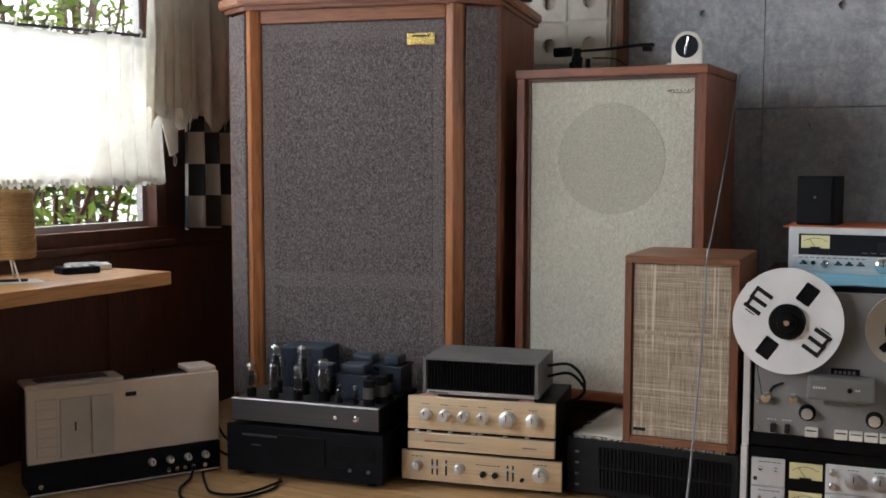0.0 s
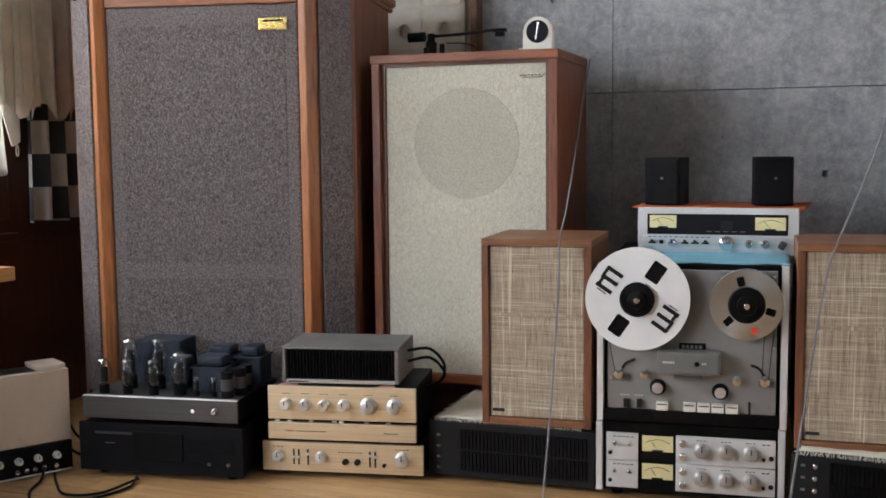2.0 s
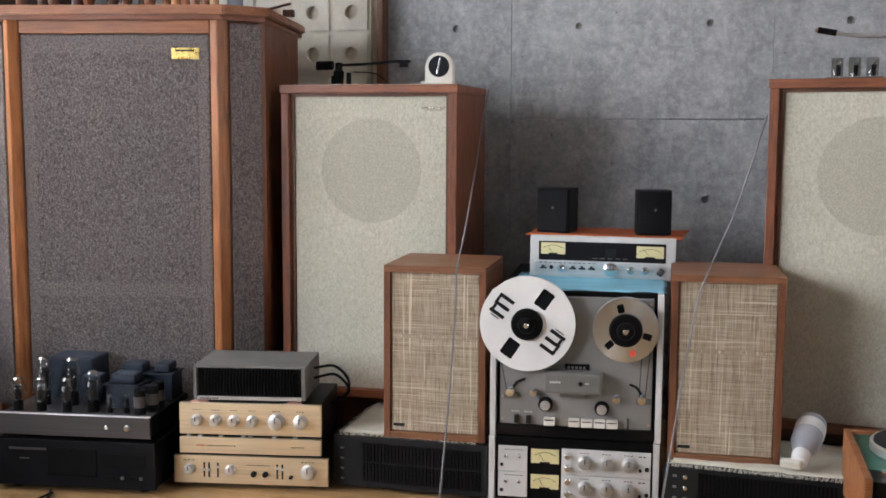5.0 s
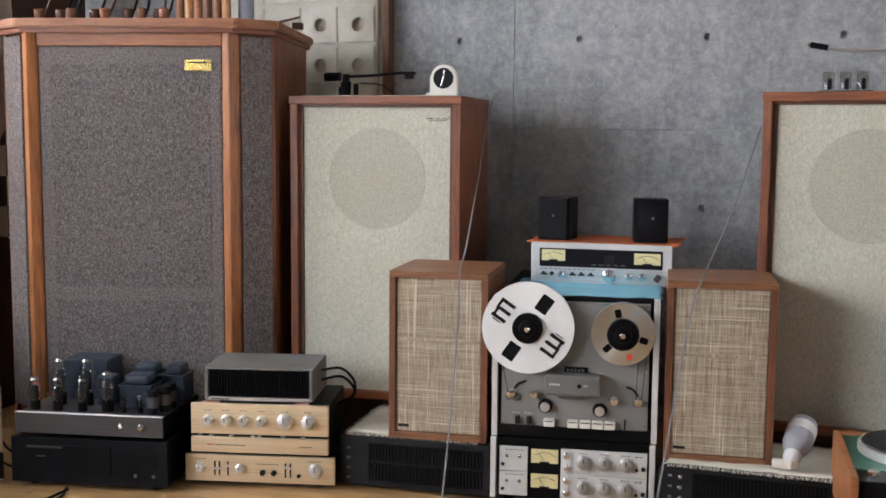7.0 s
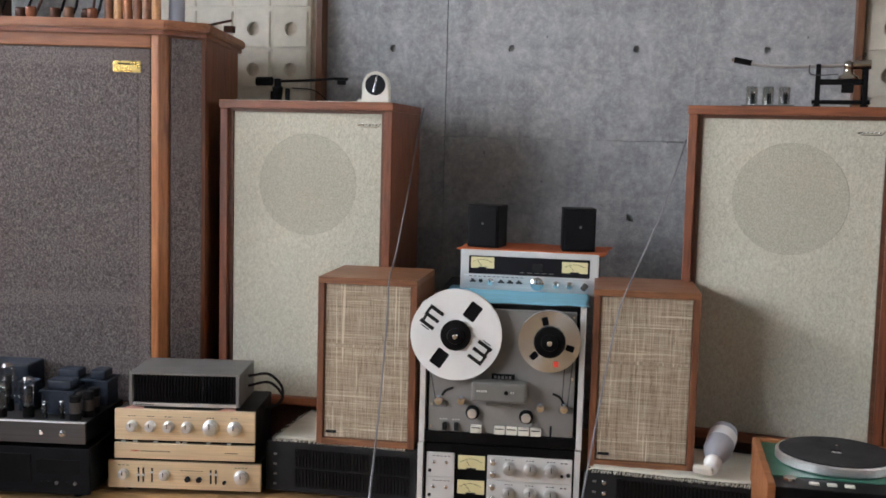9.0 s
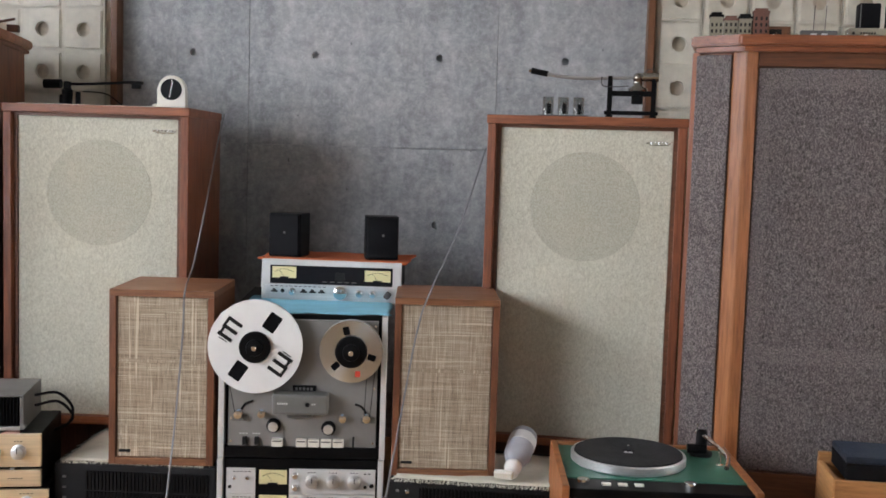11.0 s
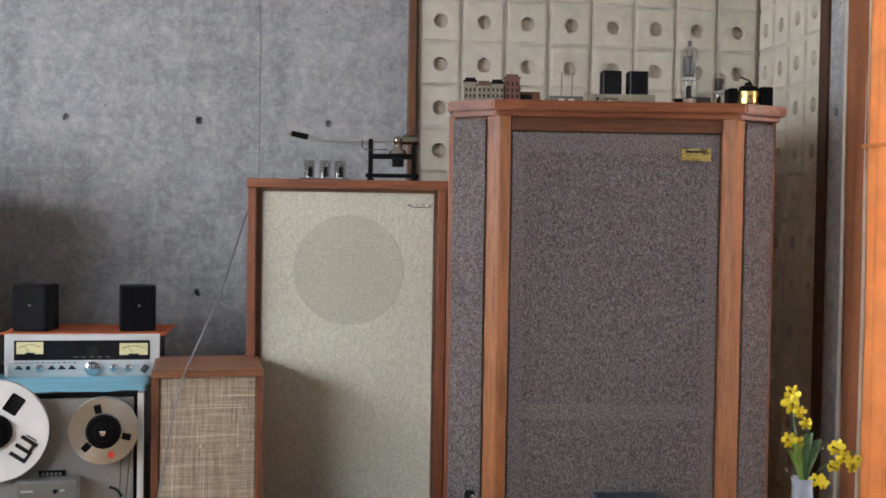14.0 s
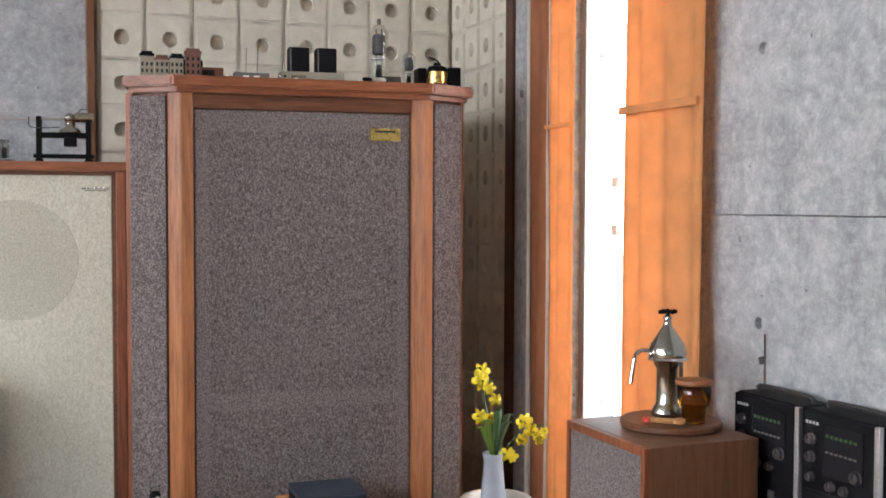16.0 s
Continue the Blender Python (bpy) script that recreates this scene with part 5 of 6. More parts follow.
part("loop", tube(bmesh.new(), [(-2.403, 2.885 + 0.006 * math.cos(a), 0.9 + 0.018 * math.sin(a)) for a in [2 * math.pi * q / 12 for q in range(13)]], 0.0015, 6), cream_cloth, swag)
pc = thing("patterned_curtain", "dark curtain with pale printed blocks beside the loudspeaker", "curtain", 0, 0, 0)
folds("cloth", print_cloth, pc, ((-2.38, 2.925), (-2.37, 3.12)), 0.66, 2.0, 3, 0.03, 21, flare=0.2)

east = thing("orange_curtain", "orange curtain with a brown border by the tall window", "curtain", 0, 0, 0, 0, "orange curtains")
folds("cloth", orange_cloth, east, ((2.05, 2.63), (2.055, 2.782)), 0.03, 2.4, 2, 0.014, 31, "orange woven cloth", flare=0.02)
folds("border", brown_cloth, east, ((2.046, 2.782), (2.05, 2.908)), 0.03, 2.4, 1, 0.012, 33, "brown border with pale piping", flare=0.06)
for y in (2.782, 2.908):
    part("piping", tube(bmesh.new(), smooth_path([(2.046, y + 0.01, 0.03), (2.044, y - 0.004, 0.8), (2.046, y + 0.004, 1.3), (2.046, y, 2.4)]), 0.006, 6), cream_cloth, east)
part("tie_band", B(2.03, 2.628, 1.29, 2.034, 2.782, 1.302, 0.002), orange_cloth, east)
east2 = thing("orange_curtain", "orange curtain against the concrete wall", "curtain", 0, 0, 0, 0, "orange curtains")
folds("cloth", orange_cloth, east2, ((2.045, 2.022), (2.05, 2.362)), 0.03, 2.4, 3, 0.012, 37, "orange woven cloth")
part("tie_band", B(2.024, 2.028, 1.3, 2.03, 2.364, 1.32, 0.002), orange_cloth, east2)


def shrub(x, y, z0, w, h, n, seed, mat, label):
    root = thing("garden_shrub", label, "shrub", x, y, -0.3)
    rnd = random.Random(seed)
    bm = bmesh.new()
    tips = []
    for k in range(26):
        b0 = Vector((rnd.uniform(-0.1, 0.1), rnd.uniform(-w, w) * 0.8, 0))
        tip = b0 + Vector((rnd.uniform(-0.35, 0.35), rnd.uniform(-0.4, 0.4), rnd.uniform(0.6, 1) * (h - z0)))
        mid = (b0 + tip) / 2 + Vector((rnd.uniform(-0.1, 0.1), rnd.uniform(-0.12, 0.12), 0.05))
        tube(bm, smooth_path([b0, mid, tip], 4), 0.012, 5)
        tips.append((b0, mid, tip))
    part("branches", bm, wood_trim, root)
    # the second set imitates leaves in shade by a deeper green alone
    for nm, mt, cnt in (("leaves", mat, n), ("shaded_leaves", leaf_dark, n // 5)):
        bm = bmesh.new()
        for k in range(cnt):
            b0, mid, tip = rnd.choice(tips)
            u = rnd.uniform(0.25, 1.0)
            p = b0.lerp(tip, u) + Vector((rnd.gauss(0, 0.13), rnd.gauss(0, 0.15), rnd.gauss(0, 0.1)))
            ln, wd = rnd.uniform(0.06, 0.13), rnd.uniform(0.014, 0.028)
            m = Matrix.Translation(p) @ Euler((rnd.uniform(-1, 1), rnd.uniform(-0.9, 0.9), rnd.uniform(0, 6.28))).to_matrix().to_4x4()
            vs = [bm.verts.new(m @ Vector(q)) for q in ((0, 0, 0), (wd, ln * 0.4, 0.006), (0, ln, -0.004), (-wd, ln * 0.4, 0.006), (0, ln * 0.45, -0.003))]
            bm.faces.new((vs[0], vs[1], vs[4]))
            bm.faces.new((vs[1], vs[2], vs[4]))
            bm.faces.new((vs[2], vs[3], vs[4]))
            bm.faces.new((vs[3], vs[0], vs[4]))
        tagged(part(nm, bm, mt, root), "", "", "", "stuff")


shrub(-3.7, 2.95, 0, 0.8, 1.4, 900, 5, leaf_mat, "leafy green shrub outside the window")
shrub(-3.9, 2.2, 0, 0.9, 1.3, 650, 8, leaf_mat, "leafy green shrub against the bright garden")
shrub(-4.9, 4.6, 0, 1.4, 2.9, 1900, 11, leaf_mat, "tall light-green bush in the garden")
shrub(-5.7, 5.5, 0, 1.2, 2.9, 1700, 14, leaf_mat, "tall bright bush behind the other garden shrubs")

# ---------- shelf under the window ----------
desk = thing("desk_shelf", "long orange oak shelf desk along the window wall", "desk", XW, 1.0, 0.0)
part("top", B(0.002, 0, 0.529, 0.362, 1.497, 0.567, 0.003), oak_y, desk)
part("edge_band", B(0.3625, 0, 0.527, 0.37, 1.505, 0.567, 0.003), oak_y, desk, "solid oak front edge")
part("edge_band", B(0.002, 1.4975, 0.527, 0.362, 1.505, 0.567, 0.003), oak_x, desk)
for y in (0.55, 1.0, 1.16, 2.0, 2.6):
    pnl = part("wall_panel", B(XW - 0.001, y + 0.002, 0.02, XW + 0.006, y + (0.448 if y < 1 else 0.157 if y == 1.0 else 0.838 if y < 1.5 else 0.597), 0.6, 0.002), wood_dark, wall_w)

lamp = thing("table_lamp", "small lamp with a woven rattan shade on the shelf", "lamp", -2.29, 2.085, 0.567)
sh = part("shade", lathe(bmesh.new(), [(0.074, 0.065), (0.076, 0.068), (0.07, 0.252), (0.068, 0.25), (0.074, 0.065)], None, 40), rattan, lamp, "woven rattan shade")
bm = bmesh.new()
for k in range(22):
    r = 0.077 - 0.0055 * k / 22
    lathe(bm, [(r - 0.002, 0.068 + 0.0083 * k), (r + 0.0022, 0.0715 + 0.0083 * k), (r - 0.002, 0.0755 + 0.0083 * k)], None, 36)
part("weave", bm, rattan, sh)
for k in range(3):
    a = 2.1 * k
    part("leg", tube(bmesh.new(), [(0.05 * math.cos(a), 0.05 * math.sin(a), 0.001), (0.02 * math.cos(a), 0.02 * math.sin(a), 0.07)], 0.003, 6), white_plastic, lamp)
rc = thing("remote_control", "black cassette recorder with silver keys on the shelf", "recorder", -2.28, 2.27, 0.567, 70)
part("body", B(0, 0, 0, 0.115, 0.07, 0.02, 0.004), black_satin, rc)
for k in range(3):
    part("key", B(0.02 + 0.026 * k, 0.02, 0.02, 0.038 + 0.026 * k, 0.042, 0.0225, 0.001), silver, rc)
cs = thing("cassette_case", "clear plastic case with papers on the shelf", "case", -2.36, 2.36, 0.567, 55)
part("case", B(0, 0, 0, 0.13, 0.09, 0.016, 0.002), white_plastic, cs)
part("card", B(0.006, 0.006, 0.016, 0.1, 0.084, 0.0185), print_grey, cs)
pn = thing("note_paper", "sheet of paper with a dark pen on the shelf", "paper", -2.25, 2.0, 0.5672, 62)
part("page", B(0, 0, 0, 0.14, 0.1, 0.001), white_paint, pn)
part("pen", tube(bmesh.new(), [(0.02, 0.05, 0.005), (0.1, 0.03, 0.005)], 0.004, 8), navy, pn)


# ---------- things on the loudspeakers ----------
tm = thing("kitchen_timer", "white arched timer with a dark dial on a loudspeaker", "timer", -0.738, 3.13, 1.1742, 5)
arch = [(0.0, 0.0), (0.09, 0.0), (0.088, 0.055)] + [(0.045 + 0.043 * math.cos(radians(a)), 0.057 + 0.043 * math.sin(radians(a))) for a in range(0, 181, 15)] + [(0.002, 0.055)]
bm = prism(bmesh.new(), arch, 0, 0.035, 0.004)
bm.transform(Matrix(((1, 0, 0, 0), (0, 0, 1, 0), (0, 1, 0, 0), (0, 0, 0, 1))))
part("case", bm, white_plastic, tm)
dl = part("dial", D((0.045, 0.001, 0.056), 0.033, 0.003, seg=32), dark_glass, tm, "dark round dial")
part("pointer", tube(bmesh.new(), [(0.04, -0.004, 0.032), (0.05, -0.004, 0.082)], 0.003, 6), chrome, dl)
part("knob", D((-0.008, 0.02, 0.004), 0.008, 0.01, seg=12), white_plastic, tm)
cl = thing("shelf_paper", "pale paper strip lying on the cream-fronted loudspeaker", "paper", -1.165, 3.045, 1.1722, 2.0)
part("page", B(0.02, 0.01, 0, 0.47, 0.3, 0.002), white_plastic, cl)


def tonearm_parts(root, side, mat_tube, z):
    part("tube", tube(bmesh.new(), smooth_path([(0, 0, z), (side * 0.1, 0, z + 0.004), (side * 0.2, 0, z + 0.012)]), 0.0045, 8), mat_tube, root)
    hs = part("headshell", B(min(side * 0.2, side * 0.245), -0.009, z + 0.006, max(side * 0.2, side * 0.245), 0.009, z + 0.016, 0.002), black, root)
    part("finger_lift", tube(bmesh.new(), [(side * 0.24, -0.005, z + 0.014), (side * 0.255, -0.02, z + 0.022)], 0.0012, 5), chrome, hs)
    part("cartridge", B(min(side * 0.21, side * 0.238), -0.008, z - 0.008, max(side * 0.21, side * 0.238), 0.008, z + 0.006, 0.002), black if side > 0 else chrome, hs)
    part("pivot", lathe(bmesh.new(), [(0.016, -0.05), (0.018, -0.02), (0.012, -0.014), (0.012, 0.008), (0, 0.01)], Matrix.Translation((0, 0, z)), 18), black if side > 0 else pewter, root)
    part("counterweight", tube(bmesh.new(), [(-side * 0.02, 0, z), (-side * 0.035, 0, z), (-side * 0.036, 0, z - 0.0005), (-side * 0.075, 0, z - 0.001)], 0.015, 16), black if side > 0 else pewter, root)


ta = thing("tonearm", "black tonearm standing on a cream-fronted loudspeaker", "tonearm", -1.085, 3.28, 1.1745, 4)
part("base", B(-0.045, -0.03, 0, 0.05, 0.03, 0.008, 0.002), pewter, ta)
part("post", D((-0.005, 0, 0.008), 0.02, 0.03, axis="z", seg=18), black, ta)
part("post", D((0.035, 0, 0.008), 0.008, 0.04, axis="z", seg=14), black, ta)
tonearm_parts(ta, 1, black, 0.072)
part("lead", tube(bmesh.new(), smooth_path([(0.05, 0.0, 0.05), (0.12, 0.02, 0.045), (0.17, 0.03, 0.01), (0.2, 0.03, 0.004)]), 0.002, 6), black, ta)

ts = thing("tonearm_stand", "long tonearm on a black H-shaped stand", "tonearm", 0.716, 3.14, 1.1805, -8)
for x in (-0.072, 0.058):
    part("post", prism(bmesh.new(), [(x, -0.012), (x + 0.014, -0.012), (x + 0.014, 0.012), (x, 0.012)], 0.004, 0.128, 0.002), black, ts)
    part("foot", D((x + 0.007, 0, 0), 0.011, 0.01, axis="z", seg=14), black, ts)
part("lower_bar", B(-0.08, -0.01, 0.012, 0.08, 0.01, 0.024, 0.003), black, ts)
part("upper_bar", B(-0.06, -0.01, 0.068, 0.06, 0.01, 0.084, 0.003), black, ts)
part("arm_base", B(0.0, -0.014, 0.045, 0.034, 0.014, 0.07, 0.003), black, ts)
part("bearing", lathe(bmesh.new(), [(0.03, 0.084), (0.028, 0.092), (0.014, 0.1), (0.014, 0.118), (0.018, 0.12), (0.01, 0.136), (0, 0.138)], Matrix.Translation((0.017, 0, 0)), 20), pewter, ts, smooth=True)
part("arm_tube", tube(bmesh.new(), smooth_path([(0.07, 0, 0.124), (0.0, 0, 0.124), (-0.13, 0, 0.12), (-0.215, 0, 0.124), (-0.26, 0, 0.132)]), 0.0052, 8), pale_metal, ts, "long curved arm tube")
part("headshell", tube(bmesh.new(), [(-0.255, 0, 0.131), (-0.305, 0, 0.141)], 0.009, 10), black, ts)
part("tip", tube(bmesh.new(), [(-0.305, 0, 0.141), (-0.312, 0, 0.142)], 0.005, 8), chrome, ts)
part("counterweight", tube(bmesh.new(), [(0.03, 0, 0.126), (0.078, 0, 0.126)], 0.0135, 16), pewter, ts)
part("cue_hook", tube(bmesh.new(), smooth_path([(-0.09, -0.008, 0.125), (-0.088, -0.012, 0.1), (-0.06, -0.012, 0.095), (-0.01, -0.012, 0.098)]), 0.0018, 6), gunmetal, ts)
part("thread_post", tube(bmesh.new(), smooth_path([(0.03, 0, 0.13), (0.045, 0, 0.148), (0.06, 0, 0.15), (0.06, 0, 0.16)]), 0.0015, 6), gunmetal, ts)

tray = thing("cartridge_tray", "dark tray with three clear tubes of pickup cartridges", "tray", 0.44, 3.15, 1.1805, -8)
part("plate", B(0, -0.02, 0, 0.15, 0.02, 0.006, 0.002), gunmetal, tray)
for k in range(3):
    cx = 0.028 + 0.046 * k
    tbv = part("vial", lathe(bmesh.new(), [(0.017, 0.006), (0.017, 0.058), (0.0155, 0.06), (0.0155, 0.01), (0.0, 0.009)], Matrix.Translation((cx, 0, 0)), 20), clear, tray, "clear vial", smooth=True)
    part("cartridge", B(cx - 0.003, -0.006, 0.009, cx + 0.009, 0.006, 0.04, 0.002), black, tbv)
    part("stylus_cap", D((cx + 0.003, 0, 0.04), 0.005, 0.008, axis="z", seg=10), chrome, tbv)

ZT = 1.4025


def town_house(x, y, w, h, mat, roof, label):
    r = thing("model_house", label, "model house", x, y, ZT, -6.5, "model houses")
    part("wall", B(0, 0, 0, w, 0.03, h, 0.001), mat, r)
    bm = prism(bmesh.new(), [(-0.002, -0.001), (w + 0.002, -0.001), (w + 0.002, 0.031), (-0.002, 0.031)], h, h + 0.006)
    prism(bm, [(0.003, 0.004), (w - 0.003, 0.004), (w - 0.003, 0.026), (0.003, 0.026)], h + 0.006, h + 0.013)
    part("roof", bm, roof, r)
    n = max(2, int(w / 0.011))
    for j in range(int(h / 0.017)):
        for i in range(n):
            wx = w * (i + 0.5) / n
            part("window", B(wx - 0.0025, -0.001, 0.007 + 0.017 * j, wx + 0.0025, 0.001, 0.016 + 0.017 * j), ink, r)
    return r


for hx, hy, hw, hh, mt, rf, lb in ((0.89, 2.86, 0.034, 0.05, stone_cream, black, "tiny cream model town house with mansard roof"), (0.926, 2.85, 0.036, 0.04, stone_cream, brick_red, "tiny cream model house with shutters"),
                               (0.964, 2.845, 0.034, 0.045, stone_cream, black, "tiny half-timbered model house"), (1.002, 2.84, 0.04, 0.06, brick_red, brick_red, "tiny red model town house")):
    town_house(hx, hy, hw, hh, mt, rf, lb)
dk = thing("black_block", "black wooden block behind the model houses", "block", 0.95, 2.92, ZT, -6.5)
part("body", B(0, 0, 0, 0.11, 0.04, 0.052, 0.002), black, dk)
dk2 = thing("brown_case", "low brown case beside the model houses", "case", 1.045, 2.86, ZT, -6.5)
part("body", B(0, 0, 0, 0.06, 0.05, 0.028, 0.002), wood_trim, dk2)
part("opening", B(0.004, -0.001, 0.004, 0.036, 0.002, 0.02), ink, dk2)
for k, (gx, gr) in enumerate(((1.06, 0.006), (1.078, 0.005), (1.098, 0.007), (1.115, 0.005))):
    g = thing("glass_bead", "small clear glass bead on the loudspeaker top", "bead", gx, 2.83, ZT, 0, "glass beads")
    part("bead", lathe(bmesh.new(), [(0, 0), (gr, 0.003), (gr, gr), (0, 1.6 * gr)], None, 12), clear, g, smooth=True)
mr = thing("toy_stage", "small grey stand with two thin wire flags", "ornament", 1.132, 2.85, ZT, -6.5)
part("base", B(0, 0, 0, 0.094, 0.03, 0.018, 0.001), ash_grey, mr)
for fx in (0.032, 0.062):
    part("wire", tube(bmesh.new(), [(fx, 0.01, 0.018), (fx + 0.002, 0.01, 0.085)], 0.001, 5), gunmetal, mr)
for fx in (0.024, 0.052):
    part("white_mark", B(fx, -0.001, 0.004, fx + 0.016, 0.001, 0.01), white_paint, mr)
sc = thing("scatter_of_parts", "scattered silver screws and clips on the wooden top", "small parts", 1.25, 2.82, ZT, -6.5)
rnd = random.Random(4)
for k in range(26):
    px = rnd.uniform(0, 0.24)
    part("clip", B(px, rnd.uniform(0, 0.02), 0, px + rnd.uniform(0.004, 0.014), 0.024, rnd.uniform(0.003, 0.008), 0.001), chrome if k % 3 else white_plastic, sc)
ma = thing("model_amplifier", "small beige amplifier chassis with two black transformers", "amplifier", 1.265, 2.87, ZT, -6.5)
part("chassis", B(0, 0, 0.002, 0.175, 0.07, 0.03, 0.002), stone_cream, ma)
bars(ma, 0.028, 0.07, 0.013, 6, ink, -0.0006, 0.006)
part("knob", D((0.01, 0, 0.016), 0.004, 0.004, seg=12), ink, ma)
for tx in (0.024, 0.1):
    t_ = part("transformer", B(tx, 0.008, 0.03, tx + 0.056, 0.06, 0.098, 0.004), black_satin, ma, "black transformer")
    part("edge", B(tx + 0.002, 0.0065, 0.032, tx + 0.005, 0.01, 0.095), ash_grey, t_)
wv = thing("clear_tumbler", "small clear acrylic block beside the chassis", "ornament", 1.235, 2.86, ZT, -6.5)
part("block", B(0, 0, 0, 0.024, 0.02, 0.032, 0.003), clear, wv)


def loose_valve(x, y, r, h, base, label, cap=True):
    v = thing("radio_valve", label, "valve", x, y, ZT, 0, "loose radio valves")
    part("base", lathe(bmesh.new(), [(0, 0), (0.8 * r, 0), (0.8 * r, 0.16 * h), (0.66 * r, 0.17 * h)], None, 20), base, v)
    part("bulb", lathe(bmesh.new(), [(0.66 * r, 0.17 * h), (0.95 * r, 0.24 * h), (r, 0.3 * h), (r, 0.78 * h), (0.86 * r, 0.86 * h), (0.5 * r, 0.91 * h), (0.2 * r, 0.93 * h), (0, 0.93 * h)], None, 26), clear, v, "clear glass bulb", smooth=True)
    part("anode", lathe(bmesh.new(), [(0.55 * r, 0.5 * h), (0.72 * r, 0.51 * h), (0.72 * r, 0.76 * h), (0.55 * r, 0.78 * h), (0, 0.78 * h)], None, 16), gunmetal, v, "dark grey metal anode")
    for a in (0.4, 1.97, 3.54, 5.11):
        px, py = 0.42 * r * math.cos(a), 0.42 * r * math.sin(a)
        part("support_rod", tube(bmesh.new(), [(px, py, 0.17 * h), (px, py, 0.86 * h)], 0.045 * r, 6), chrome, v)
    part("spacer", lathe(bmesh.new(), [(0, 0.43 * h), (0.8 * r, 0.43 * h), (0.8 * r, 0.445 * h), (0, 0.445 * h)], None, 18), print_grey, v)
    part("stem", lathe(bmesh.new(), [(0.4 * r, 0.17 * h), (0.34 * r, 0.3 * h), (0.18 * r, 0.36 * h), (0, 0.36 * h)], None, 14), charcoal, v)
    if cap:
        part("top_cap", lathe(bmesh.new(), [(0.2 * r, 0.925 * h), (0.22 * r, 0.99 * h), (0.16 * r, h), (0, h)], None, 12), ash_grey, v)


loose_valve(1.582, 2.97, 0.027, 0.208, white_plastic, "tall glass transmitting valve on a white base")
loose_valve(1.672, 2.96, 0.019, 0.125, black_satin, "small balloon-shaped glass valve on a dark base", False)
gb = thing("grey_block", "small grey metal block between two valves", "block", 1.603, 2.99, ZT, -6.5)
part("body", B(0, 0, 0, 0.055, 0.03, 0.045, 0.002), ash_grey, gb)
mt_ = thing("toy_motor", "small dark toy car beside the tall valve", "toy car", 1.49, 2.88, ZT, -6.5)
part("body", B(0, 0, 0.006, 0.05, 0.024, 0.016, 0.003), black_satin, mt_)
part("cabin", B(0.014, 0.003, 0.016, 0.042, 0.021, 0.026, 0.004), black, mt_)
for wx in (0.012, 0.04):
    part("wheel", D((wx, 0.001, 0.006), 0.006, 0.004, seg=12), ash_grey, mt_)
tr_ = thing("wound_coil", "black coil unit with a gold band and a wire lead", "coil", 1.74, 2.88, ZT, -6.5)
part("frame", B(-0.058, 0.03, 0, -0.031, 0.09, 0.066, 0.006), black, tr_)
part("frame", B(0.031, 0.02, 0, 0.07, 0.09, 0.07, 0.006), black, tr_)
part("gold_band", lathe(bmesh.new(), [(0.029, 0.018), (0.0305, 0.02), (0.0305, 0.054), (0.029, 0.056)], Matrix.Translation((0, 0.035, 0)), 28), brass, tr_, "gold printed band")
part("drum", lathe(bmesh.new(), [(0, 0), (0.03, 0), (0.03, 0.058), (0.026, 0.07), (0.012, 0.074), (0.01, 0.082), (0, 0.083)], Matrix.Translation((0, 0.035, 0)), 28), black, tr_)
part("collar", lathe(bmesh.new(), [(0.031, 0.0), (0.032, 0.002), (0.032, 0.018), (0.031, 0.02)], Matrix.Translation((0, 0.035, 0)), 24), black, tr_)
part("wire", tube(bmesh.new(), smooth_path([(0.005, 0.035, 0.07), (0.002, 0.03, 0.085), (-0.018, 0.02, 0.092), (-0.03, 0.02, 0.096)]), 0.0025, 6), black, tr_)

# pipes, candle-like rolls and a can on the other tall loudspeaker
pr = random.Random(9)
cosb, sinb = math.cos(radians(12.7)), math.sin(radians(12.7))


def on_left(u, v):
    return (-1.914 + u * cosb - v * sinb, 2.74 + u * sinb + v * cosb)


for k, (u, v) in enumerate(((0.1, 0.03), (0.17, 0.05), (0.215, 0.02), (0.28, 0.04), (0.33, 0.02), (0.37, 0.06), (0.4, 0.03), (0.055, 0.06), (-0.01, 0.05))):
    px, py = on_left(u, v)
    p_ = thing("tobacco_pipe", "dark wooden tobacco pipe standing on the loudspeaker", "pipe", px, py, ZT, 12.7, "tobacco pipes")
    mt = (wood_trim, wood_dark, teak_z, wood_dark)[k % 4]
    part("bowl", lathe(bmesh.new(), [(0, 0), (0.012, 0.002), (0.017, 0.012), (0.0165, 0.03), (0.0145, 0.036), (0.01, 0.036), (0.01, 0.015), (0, 0.014)], pose(0, 0, 0, 12 * math.sin(k), 0, 0), 20), mt, p_, smooth=True)
    part("stem", tube(bmesh.new(), smooth_path([(0.01, 0, 0.01), (0.02, 0.01, 0.04), (0.03 + 0.01 * math.sin(k), 0.03, 0.11)]), 0.0045, 8), (black, black_satin, wood_dark)[k % 3], p_)
for k in range(6):
    u = 0.445 + 0.03 * k
    px, py = on_left(u, 0.05)
    r_ = thing("bamboo_tube", "upright pale bamboo tube on the loudspeaker", "tube", px, py, ZT, 0, "row of bamboo tubes")
    hh = 0.17 + 0.03 * math.sin(2.3 * k)
    part("tube", lathe(bmesh.new(), [(0, 0), (0.013, 0.0), (0.014, 0.01), (0.0135, hh * 0.5), (0.0145, hh * 0.52), (0.013, hh), (0.009, hh), (0.009, 0.02), (0, 0.02)], None, 16), (walnut_x, oak_y, honey_x, walnut_z)[k % 4], r_, smooth=True)
px, py = on_left(0.645, 0.1)
